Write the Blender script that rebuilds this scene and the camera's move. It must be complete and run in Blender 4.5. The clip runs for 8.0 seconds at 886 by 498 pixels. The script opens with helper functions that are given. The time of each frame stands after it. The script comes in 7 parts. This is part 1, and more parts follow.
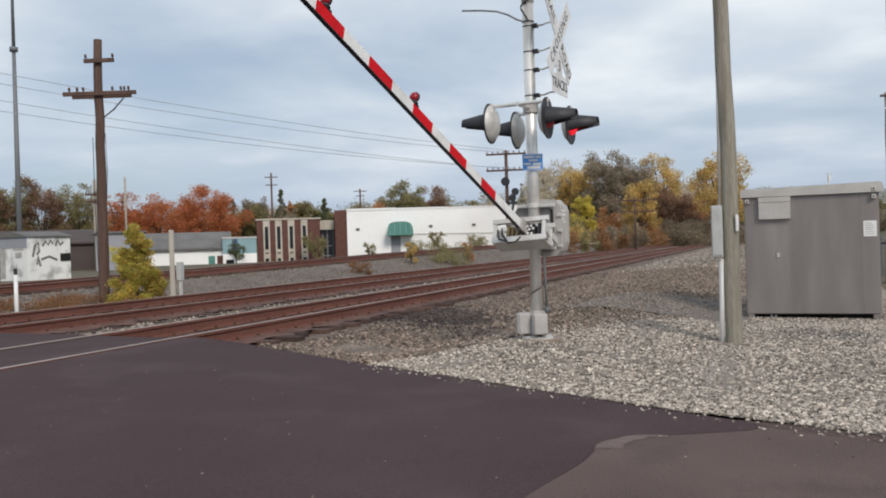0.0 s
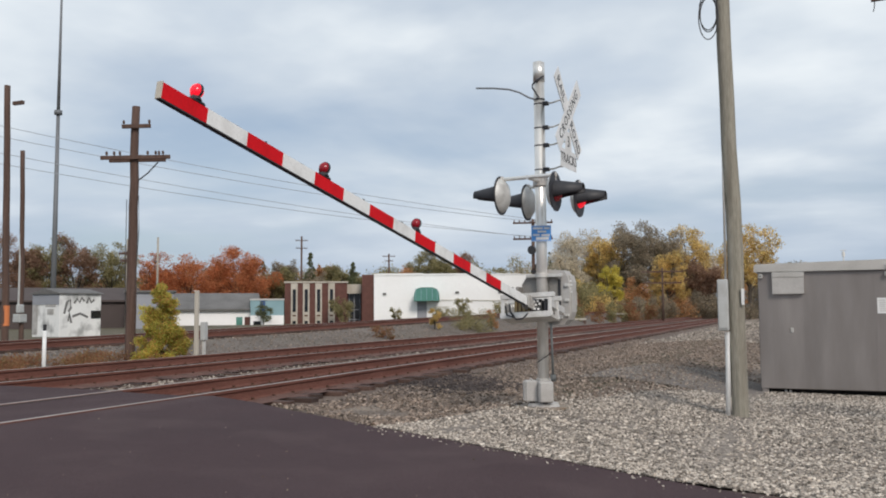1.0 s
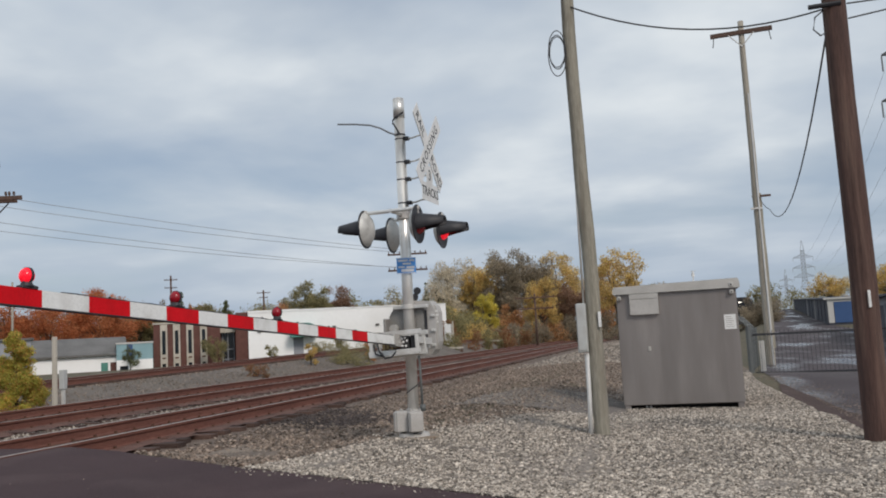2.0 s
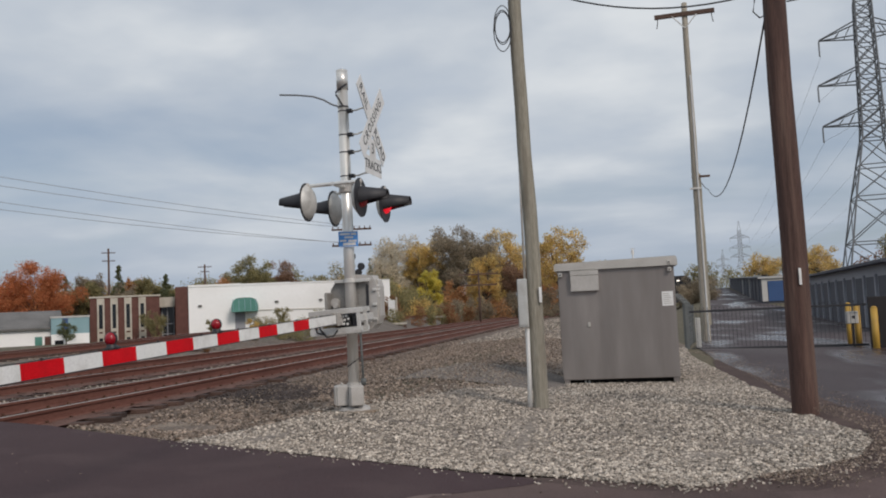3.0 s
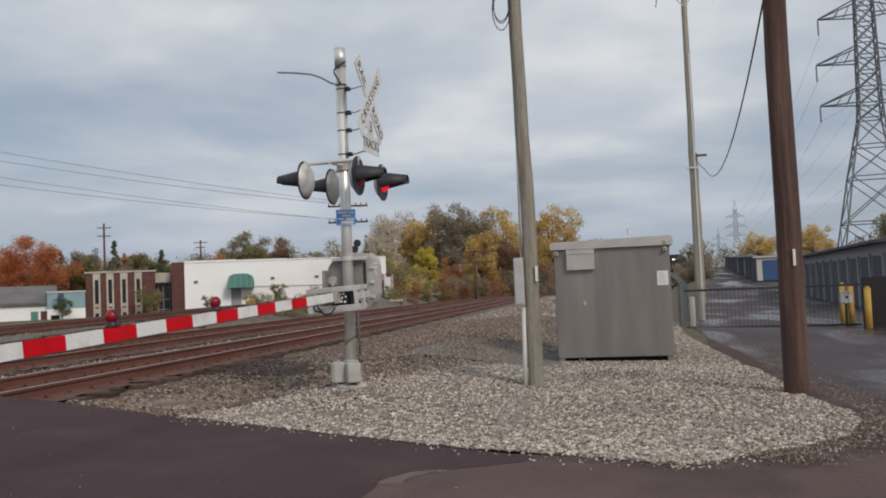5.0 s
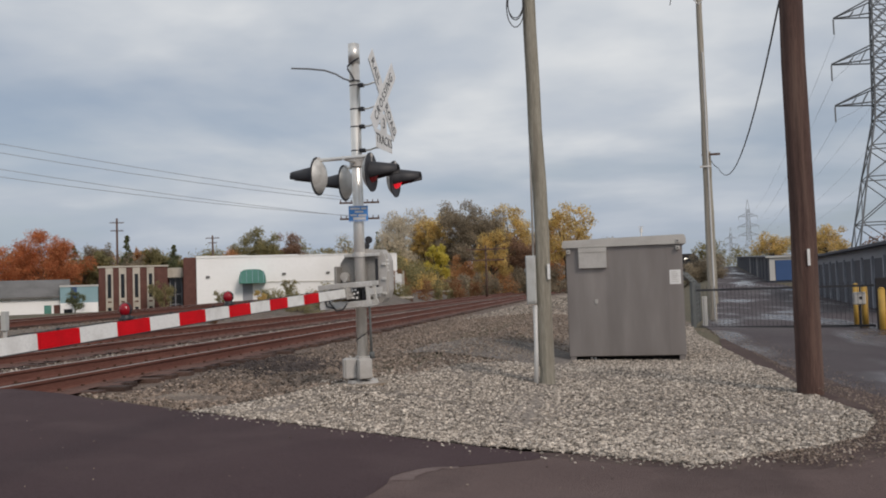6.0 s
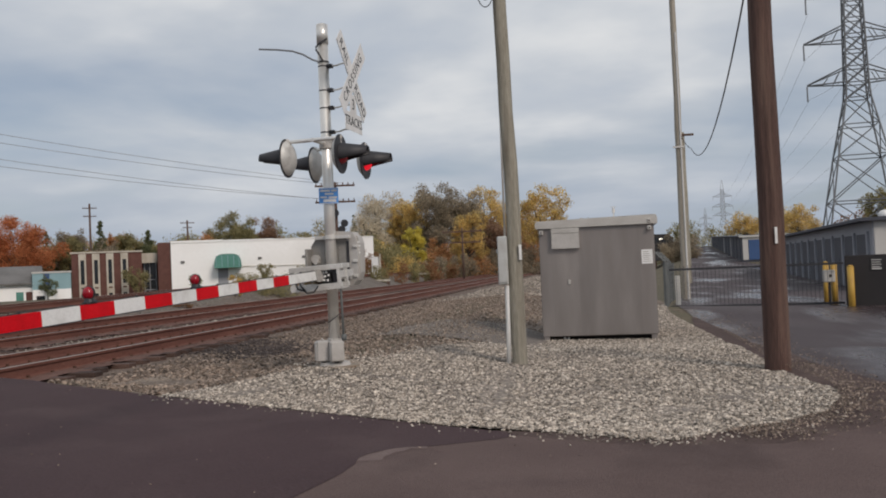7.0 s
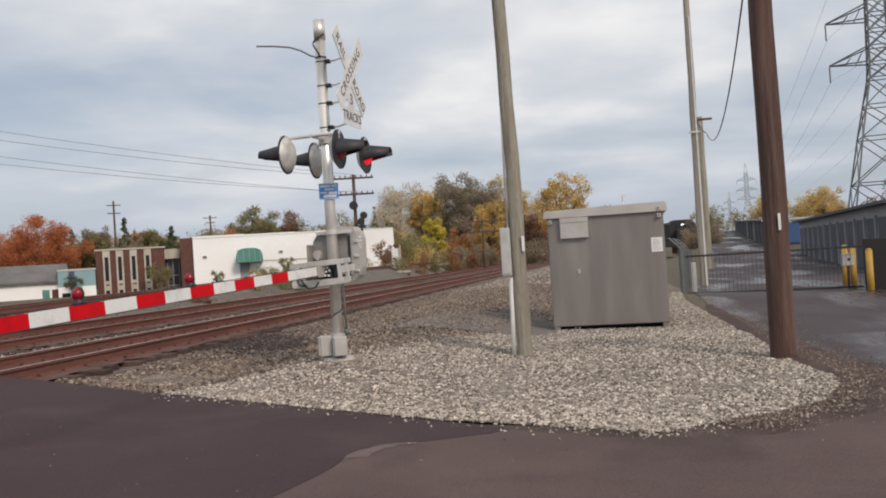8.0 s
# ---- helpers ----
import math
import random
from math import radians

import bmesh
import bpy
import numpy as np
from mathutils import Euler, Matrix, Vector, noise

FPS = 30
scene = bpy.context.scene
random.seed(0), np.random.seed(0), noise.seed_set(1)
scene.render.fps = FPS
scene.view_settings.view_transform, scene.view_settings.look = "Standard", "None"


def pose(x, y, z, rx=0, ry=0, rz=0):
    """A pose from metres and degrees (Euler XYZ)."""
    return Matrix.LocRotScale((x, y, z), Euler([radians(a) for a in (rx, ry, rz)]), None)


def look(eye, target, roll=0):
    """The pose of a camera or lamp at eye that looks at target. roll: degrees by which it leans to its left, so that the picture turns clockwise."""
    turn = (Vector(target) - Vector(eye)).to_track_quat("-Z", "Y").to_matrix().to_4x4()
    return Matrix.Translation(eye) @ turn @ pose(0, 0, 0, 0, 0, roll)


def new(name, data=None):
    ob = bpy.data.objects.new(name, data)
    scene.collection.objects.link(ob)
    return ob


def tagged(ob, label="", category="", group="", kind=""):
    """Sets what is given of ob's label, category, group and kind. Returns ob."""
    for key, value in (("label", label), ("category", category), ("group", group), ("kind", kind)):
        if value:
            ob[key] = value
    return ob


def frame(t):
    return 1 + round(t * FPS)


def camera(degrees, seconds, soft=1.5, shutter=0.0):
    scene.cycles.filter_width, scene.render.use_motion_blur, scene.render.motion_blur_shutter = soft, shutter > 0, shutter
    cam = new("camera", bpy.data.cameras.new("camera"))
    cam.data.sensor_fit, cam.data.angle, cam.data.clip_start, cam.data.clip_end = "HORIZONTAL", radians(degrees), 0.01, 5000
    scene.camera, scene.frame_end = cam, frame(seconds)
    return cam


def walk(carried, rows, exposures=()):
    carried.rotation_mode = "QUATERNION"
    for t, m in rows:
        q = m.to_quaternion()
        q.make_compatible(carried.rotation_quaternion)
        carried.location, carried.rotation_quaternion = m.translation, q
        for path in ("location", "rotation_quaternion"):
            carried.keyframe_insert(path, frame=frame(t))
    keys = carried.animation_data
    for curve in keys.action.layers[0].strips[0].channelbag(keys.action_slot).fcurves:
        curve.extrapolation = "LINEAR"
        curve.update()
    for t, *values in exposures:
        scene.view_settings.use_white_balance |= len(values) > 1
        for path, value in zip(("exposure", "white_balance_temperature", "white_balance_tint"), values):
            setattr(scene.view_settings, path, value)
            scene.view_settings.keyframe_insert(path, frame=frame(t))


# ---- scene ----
cam = camera(55.0, 8.0, soft=1.9)
PATH = [
    (0, (-0.233, 0.404, 1.164), (-0.94, 2.275, 1.152), -1.8),
    (0.3, (-0.152, 0.329, 1.151), (-0.899, 2.184, 1.13), -1.8),
    (0.5, (-0.098, 0.279, 1.142), (-0.831, 2.14, 1.134), -1.8),
    (0.6, (-0.061, 0.261, 1.146), (-0.788, 2.124, 1.167), -2.1),
    (0.7, (-0.024, 0.243, 1.15), (-0.755, 2.104, 1.199), -2.6),
    (0.8, (0.013, 0.226, 1.153), (-0.727, 2.082, 1.24), -2.9),
    (0.9, (0.05, 0.208, 1.157), (-0.703, 2.057, 1.268), -2.7),
    (1, (0.087, 0.19, 1.161), (-0.678, 2.032, 1.306), -0.4),
    (1.2, (0.134, 0.169, 1.166), (-0.635, 2.008, 1.327), 1.3),
    (1.5, (0.205, 0.138, 1.174), (-0.553, 1.98, 1.361), -0.9),
    (1.7, (0.227, 0.124, 1.168), (-0.455, 1.993, 1.368), -2.0),
    (1.8, (0.238, 0.116, 1.165), (-0.355, 2.016, 1.367), -2.0),
    (1.9, (0.248, 0.109, 1.162), (-0.291, 2.024, 1.365), -2.3),
    (2, (0.259, 0.102, 1.159), (-0.228, 2.031, 1.37), -3.1),
    (2.2, (0.263, 0.107, 1.155), (-0.163, 2.05, 1.362), -2.9),
    (3.3, (0.285, 0.134, 1.133), (-0.063, 2.101, 1.25), -2.9),
    (3.5, (0.277, 0.092, 1.146), (-0.057, 2.061, 1.244), -2.8),
    (4, (0.281, 0.069, 1.159), (-0.041, 2.041, 1.249), -2.5),
    (4.5, (0.288, 0.071, 1.155), (-0.024, 2.044, 1.246), -2.4),
    (5, (0.279, 0.074, 1.153), (-0.079, 2.039, 1.248), -2.4),
    (5.2, (0.272, 0.068, 1.144), (-0.095, 2.031, 1.239), -2.3),
    (6.3, (0.263, 0.082, 1.15), (-0.128, 2.041, 1.238), -1.7),
    (6.5, (0.263, 0.071, 1.149), (-0.129, 2.03, 1.236), -1.5),
    (6.8, (0.268, 0.093, 1.133), (-0.095, 2.058, 1.209), -1.4),
    (7, (0.334, 0.104, 1.131), (0.001, 2.075, 1.178), -2.5),
    (7.2, (0.422, 0.133, 1.131), (0.085, 2.104, 1.139), -2.4),
    (7.3, (0.458, 0.158, 1.122), (0.11, 2.128, 1.129), -0.4),
    (7.5, (0.555, 0.176, 1.13), (0.195, 2.143, 1.118), 0.7),
    (7.7, (0.571, 0.172, 1.141), (0.206, 2.138, 1.126), -1.5),
    (8, (0.596, 0.165, 1.157), (0.209, 2.127, 1.183), -3.6),
]
walk(cam, [(t, look(eye, target, roll)) for t, eye, target, roll in PATH], exposures=[
    (0, 0.16, 6500, 10), (1.0, 0.14, 6500, 10), (1.5, 0.05, 6500, 10), (2.2, -0.1, 6520, 10), (3.3, -0.15, 6650, 12), (5.0, -0.16, 6700, 12), (7.0, -0.16, 6800, 13), (7.4, 0.0, 6850, 13), (8.0, 0.12, 7000, 14)])

# ---- light ----
world = bpy.data.worlds.new("overcast_sky")
scene.world = world
world.use_nodes = True
SUN_EL, SUN_AZ = radians(36), radians(138)


def build_sky():
    nt = world.node_tree
    n, l = nt.nodes, nt.links
    n.clear()
    out = n.new("ShaderNodeOutputWorld")
    bg = n.new("ShaderNodeBackground")
    bg.inputs["Strength"].default_value = 1.0
    sky = n.new("ShaderNodeTexSky")
    sky.sky_type = "NISHITA"
    sky.sun_disc = False
    sky.sun_elevation, sky.sun_rotation = SUN_EL, SUN_AZ
    dim = n.new("ShaderNodeMix")
    dim.data_type, dim.blend_type = "RGBA", "MULTIPLY"
    dim.inputs[0].default_value = 1.0
    dim.inputs[7].default_value = (0.075, 0.075, 0.075, 1)
    l.new(sky.outputs[0], dim.inputs[6])
    tc = n.new("ShaderNodeTexCoord")
    sep = n.new("ShaderNodeSeparateXYZ")
    l.new(tc.outputs["Generated"], sep.inputs[0])
    # project the direction on a flat cloud deck
    hz = n.new("ShaderNodeMath")
    hz.operation = "MAXIMUM"
    hz.inputs[1].default_value = 0.0
    l.new(sep.outputs[2], hz.inputs[0])
    ad = n.new("ShaderNodeMath")
    ad.operation = "ADD"
    ad.inputs[1].default_value = 0.14
    l.new(hz.outputs[0], ad.inputs[0])
    px, py = n.new("ShaderNodeMath"), n.new("ShaderNodeMath")
    for m, k in ((px, 0), (py, 1)):
        m.operation = "DIVIDE"
        l.new(sep.outputs[k], m.inputs[0])
        l.new(ad.outputs[0], m.inputs[1])
    comb = n.new("ShaderNodeCombineXYZ")
    l.new(px.outputs[0], comb.inputs[0])
    l.new(py.outputs[0], comb.inputs[1])
    big = n.new("ShaderNodeTexNoise")
    big.inputs["Scale"].default_value, big.inputs["Detail"].default_value = 0.62, 6.0
    big.inputs["Roughness"].default_value, big.inputs["Distortion"].default_value = 0.47, 0.3
    l.new(comb.outputs[0], big.inputs["Vector"])
    fine = n.new("ShaderNodeTexNoise")
    fine.inputs["Scale"].default_value, fine.inputs["Detail"].default_value = 1.9, 4.0
    l.new(comb.outputs[0], fine.inputs["Vector"])
    cover = n.new("ShaderNodeMapRange")
    cover.interpolation_type = "SMOOTHSTEP"
    cover.inputs["From Min"].default_value, cover.inputs["From Max"].default_value = 0.33, 0.55
    cover.inputs["To Min"].default_value, cover.inputs["To Max"].default_value = 0.62, 1.0
    l.new(big.outputs[0], cover.inputs["Value"])
    tone = n.new("ShaderNodeValToRGB")
    e = tone.color_ramp.elements
    e[0].position, e[0].color = 0.36, (0.43, 0.52, 0.645, 1)
    e[1].position, e[1].color = 0.63, (0.825, 0.87, 0.895, 1)
    mid = tone.color_ramp.elements.new(0.5)
    mid.color = (0.582, 0.65, 0.725, 1)
    both = n.new("ShaderNodeMix")
    both.data_type = "FLOAT"
    both.inputs[0].default_value = 0.3
    l.new(big.outputs[0], both.inputs[2])
    l.new(fine.outputs[0], both.inputs[3])
    l.new(both.outputs[0], tone.inputs[0])
    # a paler, bluer band low over the horizon
    band = n.new("ShaderNodeMapRange")
    band.inputs["From Min"].default_value, band.inputs["From Max"].default_value = 0.0, 0.16
    l.new(sep.outputs[2], band.inputs["Value"])
    low = n.new("ShaderNodeMix")
    low.data_type = "RGBA"
    low.inputs[6].default_value = (0.355, 0.44, 0.56, 1)
    l.new(band.outputs[0], low.inputs[0])
    l.new(tone.outputs[0], low.inputs[7])
    mix = n.new("ShaderNodeMix")
    mix.data_type = "RGBA"
    l.new(cover.outputs[0], mix.inputs[0])
    l.new(dim.outputs[2], mix.inputs[6])
    l.new(low.outputs[2], mix.inputs[7])
    l.new(mix.outputs[2], bg.inputs["Color"])
    l.new(bg.outputs[0], out.inputs[0])


build_sky()
sun_data = bpy.data.lights.new("sun", "SUN")
sun_data.energy, sun_data.angle, sun_data.color = 1.9, radians(16), (1.0, 0.91, 0.83)
sun = new("sun", sun_data)
sun.matrix_world = look((0, 0, 30), (-30 * math.sin(SUN_AZ) * math.cos(SUN_EL), -30 * math.cos(SUN_AZ) * math.cos(SUN_EL), 30 - 30 * math.sin(SUN_EL)))


# ---- materials ----
def material(name, colors, scale=4.0, rough=0.8, metal=0.0, bump=0.0, fine=60.0, spread=0.0, stretch=(1, 1, 1), stain=None, island=False, grow=0.5, sheen=0.5, wet=None):
    """A surface of two or three tones mixed at two scales, with fine relief. spread: how far pieces differ in tone; stain: colour, amount and scale of blotches."""
    m = bpy.data.materials.new(name)
    m.use_nodes = True
    nt = m.node_tree
    n, l = nt.nodes, nt.links
    b = n["Principled BSDF"]
    tc = n.new("ShaderNodeTexCoord")
    mp = n.new("ShaderNodeMapping")
    mp.inputs["Scale"].default_value = stretch
    l.new(tc.outputs["Object"], mp.inputs["Vector"])
    a = n.new("ShaderNodeTexNoise")
    a.inputs["Scale"].default_value, a.inputs["Detail"].default_value = scale, 6
    c = n.new("ShaderNodeTexNoise")
    c.inputs["Scale"].default_value, c.inputs["Detail"].default_value = fine, 4
    for t in (a, c):
        l.new(mp.outputs[0], t.inputs["Vector"])
    mx = n.new("ShaderNodeMix")
    mx.data_type = "FLOAT"
    mx.inputs[0].default_value = grow
    l.new(a.outputs[0], mx.inputs[2])
    l.new(c.outputs[0], mx.inputs[3])
    ramp = n.new("ShaderNodeValToRGB")
    e = ramp.color_ramp.elements
    e[0].position, e[0].color = 0.32, (*colors[0], 1)
    e[1].position, e[1].color = 0.68, (*colors[-1], 1)
    if len(colors) > 2:
        e = ramp.color_ramp.elements.new(0.5)
        e.color = (*colors[1], 1)
    l.new(mx.outputs[0], ramp.inputs[0])
    col = ramp.outputs[0]
    if stain:
        s = n.new("ShaderNodeTexNoise")
        s.inputs["Scale"].default_value, s.inputs["Detail"].default_value = stain[2], 5
        l.new(mp.outputs[0], s.inputs["Vector"])
        r = n.new("ShaderNodeMapRange")
        r.inputs["From Min"].default_value, r.inputs["From Max"].default_value = 0.5, 0.68
        r.inputs["To Max"].default_value = stain[1]
        l.new(s.outputs[0], r.inputs["Value"])
        sm = n.new("ShaderNodeMix")
        sm.data_type = "RGBA"
        sm.inputs[7].default_value = (*stain[0], 1)
        l.new(r.outputs[0], sm.inputs[0])
        l.new(col, sm.inputs[6])
        col = sm.outputs[2]
    if spread:
        hs = n.new("ShaderNodeHueSaturation")
        src = n.new("ShaderNodeNewGeometry").outputs["Random Per Island"] if island else n.new("ShaderNodeObjectInfo").outputs["Random"]
        r = n.new("ShaderNodeMapRange")
        r.inputs["To Min"].default_value, r.inputs["To Max"].default_value = 1 - spread, 1 + spread
        l.new(src, r.inputs["Value"])
        l.new(r.outputs[0], hs.inputs["Value"])
        l.new(col, hs.inputs["Color"])
        col = hs.outputs[0]
    l.new(col, b.inputs["Base Color"])
    b.inputs["Metallic"].default_value = metal
    rr = n.new("ShaderNodeMapRange")
    rr.inputs["To Min"].default_value, rr.inputs["To Max"].default_value = max(0.02, rough - 0.12), min(1, rough + 0.12)
    l.new(mx.outputs[0], rr.inputs["Value"])
    l.new(rr.outputs[0], b.inputs["Roughness"])
    b.inputs["Specular IOR Level"].default_value = sheen
    if wet:
        # a thin film of water in streaks: smooth where it lies
        wm = n.new("ShaderNodeMapping")
        wm.inputs["Scale"].default_value = wet
        l.new(tc.outputs["Object"], wm.inputs["Vector"])
        wn = n.new("ShaderNodeTexNoise")
        wn.inputs["Scale"].default_value, wn.inputs["Detail"].default_value = 1.0, 5
        l.new(wm.outputs[0], wn.inputs["Vector"])
        wr = n.new("ShaderNodeMapRange")
        wr.inputs["From Min"].default_value, wr.inputs["From Max"].default_value = 0.5, 0.62
        wr.inputs["To Min"].default_value, wr.inputs["To Max"].default_value = rough, 0.2
        l.new(wn.outputs[0], wr.inputs["Value"])
        l.new(wr.outputs[0], b.inputs["Roughness"])
    if bump:
        bp = n.new("ShaderNodeBump")
        bp.inputs["Strength"].default_value, bp.inputs["Distance"].default_value = min(1.0, bump), 0.02
        l.new(c.outputs[0], bp.inputs["Height"])
        l.new(bp.outputs[0], b.inputs["Normal"])
    return m


def glow(name, color, strength, rough=0.2):
    m = bpy.data.materials.new(name)
    m.use_nodes = True
    b = m.node_tree.nodes["Principled BSDF"]
    b.inputs["Base Color"].default_value = (*color, 1)
    b.inputs["Emission Color"].default_value = (*color, 1)
    b.inputs["Emission Strength"].default_value = strength
    b.inputs["Roughness"].default_value = rough
    return m


def foliage(name, tones):
    """Leaves: each clump takes its own tone; light comes a little through them."""
    m = bpy.data.materials.new(name)
    m.use_nodes = True
    nt = m.node_tree
    n, l = nt.nodes, nt.links
    b = n["Principled BSDF"]
    g = n.new("ShaderNodeNewGeometry")
    ramp = n.new("ShaderNodeValToRGB")
    e = ramp.color_ramp.elements
    e[0].position, e[0].color = 0.0, (*tones[0], 1)
    e[1].position, e[1].color = 1.0, (*tones[-1], 1)
    for k, t in enumerate(tones[1:-1]):
        x = ramp.color_ramp.elements.new((k + 1) / (len(tones) - 1))
        x.color = (*t, 1)
    l.new(g.outputs["Random Per Island"], ramp.inputs[0])
    tc = n.new("ShaderNodeTexCoord")
    no = n.new("ShaderNodeTexNoise")
    no.inputs["Scale"].default_value = 0.5
    l.new(tc.outputs["Object"], no.inputs["Vector"])
    hs = n.new("ShaderNodeHueSaturation")
    r = n.new("ShaderNodeMapRange")
    r.inputs["From Min"].default_value, r.inputs["From Max"].default_value = 0.3, 0.7
    r.inputs["To Min"].default_value, r.inputs["To Max"].default_value = 0.75, 1.25
    l.new(no.outputs[0], r.inputs["Value"])
    l.new(r.outputs[0], hs.inputs["Value"])
    l.new(ramp.outputs[0], hs.inputs["Color"])
    l.new(hs.outputs[0], b.inputs["Base Color"])
    b.inputs["Roughness"].default_value = 0.85
    b.inputs["Specular IOR Level"].default_value = 0.15
    tr = n.new("ShaderNodeBsdfTranslucent")
    l.new(hs.outputs[0], tr.inputs["Color"])
    ms = n.new("ShaderNodeMixShader")
    ms.inputs[0].default_value = 0.5
    l.new(b.outputs[0], ms.inputs[1])
    l.new(tr.outputs[0], ms.inputs[2])
    l.new(ms.outputs[0], n["Material Output"].inputs[0])
    return m


M_ASPHALT = material("fresh_asphalt", [(0.054, 0.034, 0.037), (0.071, 0.046, 0.049), (0.094, 0.064, 0.066)], 0.6, 0.85, bump=0.8, fine=55, stain=((0.104, 0.074, 0.073), 0.6, 0.9), grow=0.6, sheen=0.15)
M_OLD_ASPHALT = material("worn_asphalt", [(0.097, 0.066, 0.062), (0.135, 0.096, 0.089), (0.18, 0.132, 0.123)], 0.7, 0.85, bump=0.8, fine=90, stain=((0.064, 0.045, 0.043), 0.6, 0.9), sheen=0.15)
M_ALLEY = material("damp_asphalt", [(0.043, 0.031, 0.034), (0.06, 0.045, 0.048), (0.088, 0.068, 0.072)], 0.5, 0.82, bump=0.5, fine=110, stain=((0.115, 0.1, 0.1), 0.7, 0.22), sheen=0.5, wet=(0.5, 0.14, 1))
M_DIRT = material("damp_dirt", [(0.058, 0.038, 0.036), (0.088, 0.061, 0.055), (0.145, 0.106, 0.093)], 2.2, 0.9, bump=0.6, fine=45, sheen=0.2)
M_GRAVEL = material("gravel_bed", [(0.11, 0.09, 0.074), (0.23, 0.195, 0.165), (0.38, 0.335, 0.285)], 3.0, 0.95, bump=1.0, fine=38, stain=((0.12, 0.10, 0.085), 0.6, 0.6), grow=0.75)
M_BALLAST = material("ballast_bed", [(0.062, 0.042, 0.032), (0.134, 0.097, 0.074), (0.246, 0.184, 0.145)], 1.2, 0.95, bump=1.0, fine=30, stain=((0.09, 0.055, 0.04), 0.5, 0.5), grow=0.7)
M_BANK = material("grey_ballast_bank", [(0.085, 0.07, 0.058), (0.14, 0.118, 0.1), (0.2, 0.172, 0.15)], 0.7, 0.95, bump=0.9, fine=22, stain=((0.12, 0.105, 0.08), 0.5, 0.35), grow=0.6)
M_RUSTDUST = material("rust_stained_fines", [(0.085, 0.042, 0.032), (0.135, 0.066, 0.05), (0.19, 0.105, 0.08)], 2.5, 0.92, bump=0.8, fine=34, stain=((0.06, 0.042, 0.036), 0.6, 1.1))
M_OIL = material("oil_blackened_ballast", [(0.035, 0.027, 0.025), (0.065, 0.05, 0.046), (0.13, 0.104, 0.092)], 3.0, 0.85, bump=0.9, fine=30)
M_LIP = material("pale_worn_asphalt_edge", [(0.115, 0.08, 0.074), (0.15, 0.106, 0.097), (0.2, 0.148, 0.136)], 7.0, 0.9, bump=0.6, fine=70)
M_SIDE = material("stony_brown_ground", [(0.088, 0.064, 0.047), (0.188, 0.144, 0.11), (0.338, 0.276, 0.213)], 1.0, 0.95, bump=1.0, fine=26, stain=((0.06, 0.05, 0.048), 0.7, 0.45), grow=0.6)
M_FINES = material("dark_fine_gravel", [(0.11, 0.094, 0.083), (0.165, 0.143, 0.126), (0.24, 0.21, 0.187)], 1.4, 0.95, bump=1.0, fine=45, grow=0.65)
M_STONE = material("pale_stones", [(0.19, 0.165, 0.135), (0.36, 0.315, 0.268), (0.58, 0.52, 0.45)], 9.0, 0.9, spread=0.75, island=True, fine=40)
M_MIDSTONE = material("mixed_ballast_stones", [(0.16, 0.135, 0.11), (0.29, 0.25, 0.21), (0.44, 0.39, 0.34)], 9.0, 0.92, spread=0.5, island=True, fine=40)
M_DARKSTONE = material("ballast_stones", [(0.104, 0.077, 0.059), (0.217, 0.168, 0.133), (0.352, 0.287, 0.235)], 9.0, 0.92, spread=0.66, island=True, fine=40)
M_GRASS = material("dry_grass", [(0.06, 0.055, 0.03), (0.1, 0.085, 0.05), (0.16, 0.125, 0.08)], 0.4, 0.95, bump=0.8, fine=20)
M_RUST = material("rusty_rail_steel", [(0.1, 0.037, 0.027), (0.15, 0.058, 0.041), (0.21, 0.09, 0.065)], 3.0, 0.78, metal=0.1, bump=0.3, fine=50, stretch=(1, 0.2, 1))
M_RAILHEAD = material("worn_rail_head", [(0.32, 0.26, 0.22), (0.42, 0.36, 0.32), (0.52, 0.46, 0.42)], 2.0, 0.45, metal=0.5, fine=40, stretch=(1, 0.1, 1))
M_TIE = material("creosoted_timber", [(0.034, 0.019, 0.015), (0.068, 0.038, 0.029), (0.115, 0.07, 0.054)], 3.0, 0.9, bump=0.8, fine=30, spread=0.35, stretch=(0.3, 3, 3))
M_PLATE = material("rusty_tie_plate", [(0.07, 0.032, 0.02), (0.13, 0.06, 0.038)], 5, 0.85, bump=0.3, island=True, spread=0.3)
M_ALU = material("weathered_aluminium", [(0.7, 0.68, 0.64), (0.76, 0.745, 0.71), (0.82, 0.805, 0.77)], 5.0, 0.34, metal=0.58, bump=0.02, fine=60, stretch=(1, 1, 0.3), stain=((0.58, 0.55, 0.5), 0.4, 2.0))
M_BOWL = material("dull_silver_paint", [(0.5, 0.495, 0.47), (0.6, 0.595, 0.57), (0.68, 0.675, 0.65)], 6.0, 0.55, metal=0.2, bump=0.1, stain=((0.24, 0.23, 0.21), 0.5, 5.0))
M_GALV = material("grey_galvanised_steel", [(0.552, 0.54, 0.517), (0.667, 0.655, 0.627), (0.759, 0.747, 0.719)], 6.0, 0.5, metal=0.35, bump=0.1, fine=50, stain=((0.24, 0.2, 0.16), 0.4, 3.0))
M_HOUSING = material("grey_painted_housing", [(0.389, 0.372, 0.354), (0.472, 0.454, 0.431), (0.543, 0.525, 0.501)], 4.0, 0.6, metal=0.15, bump=0.1, fine=70, stain=((0.22, 0.19, 0.16), 0.4, 2.5))
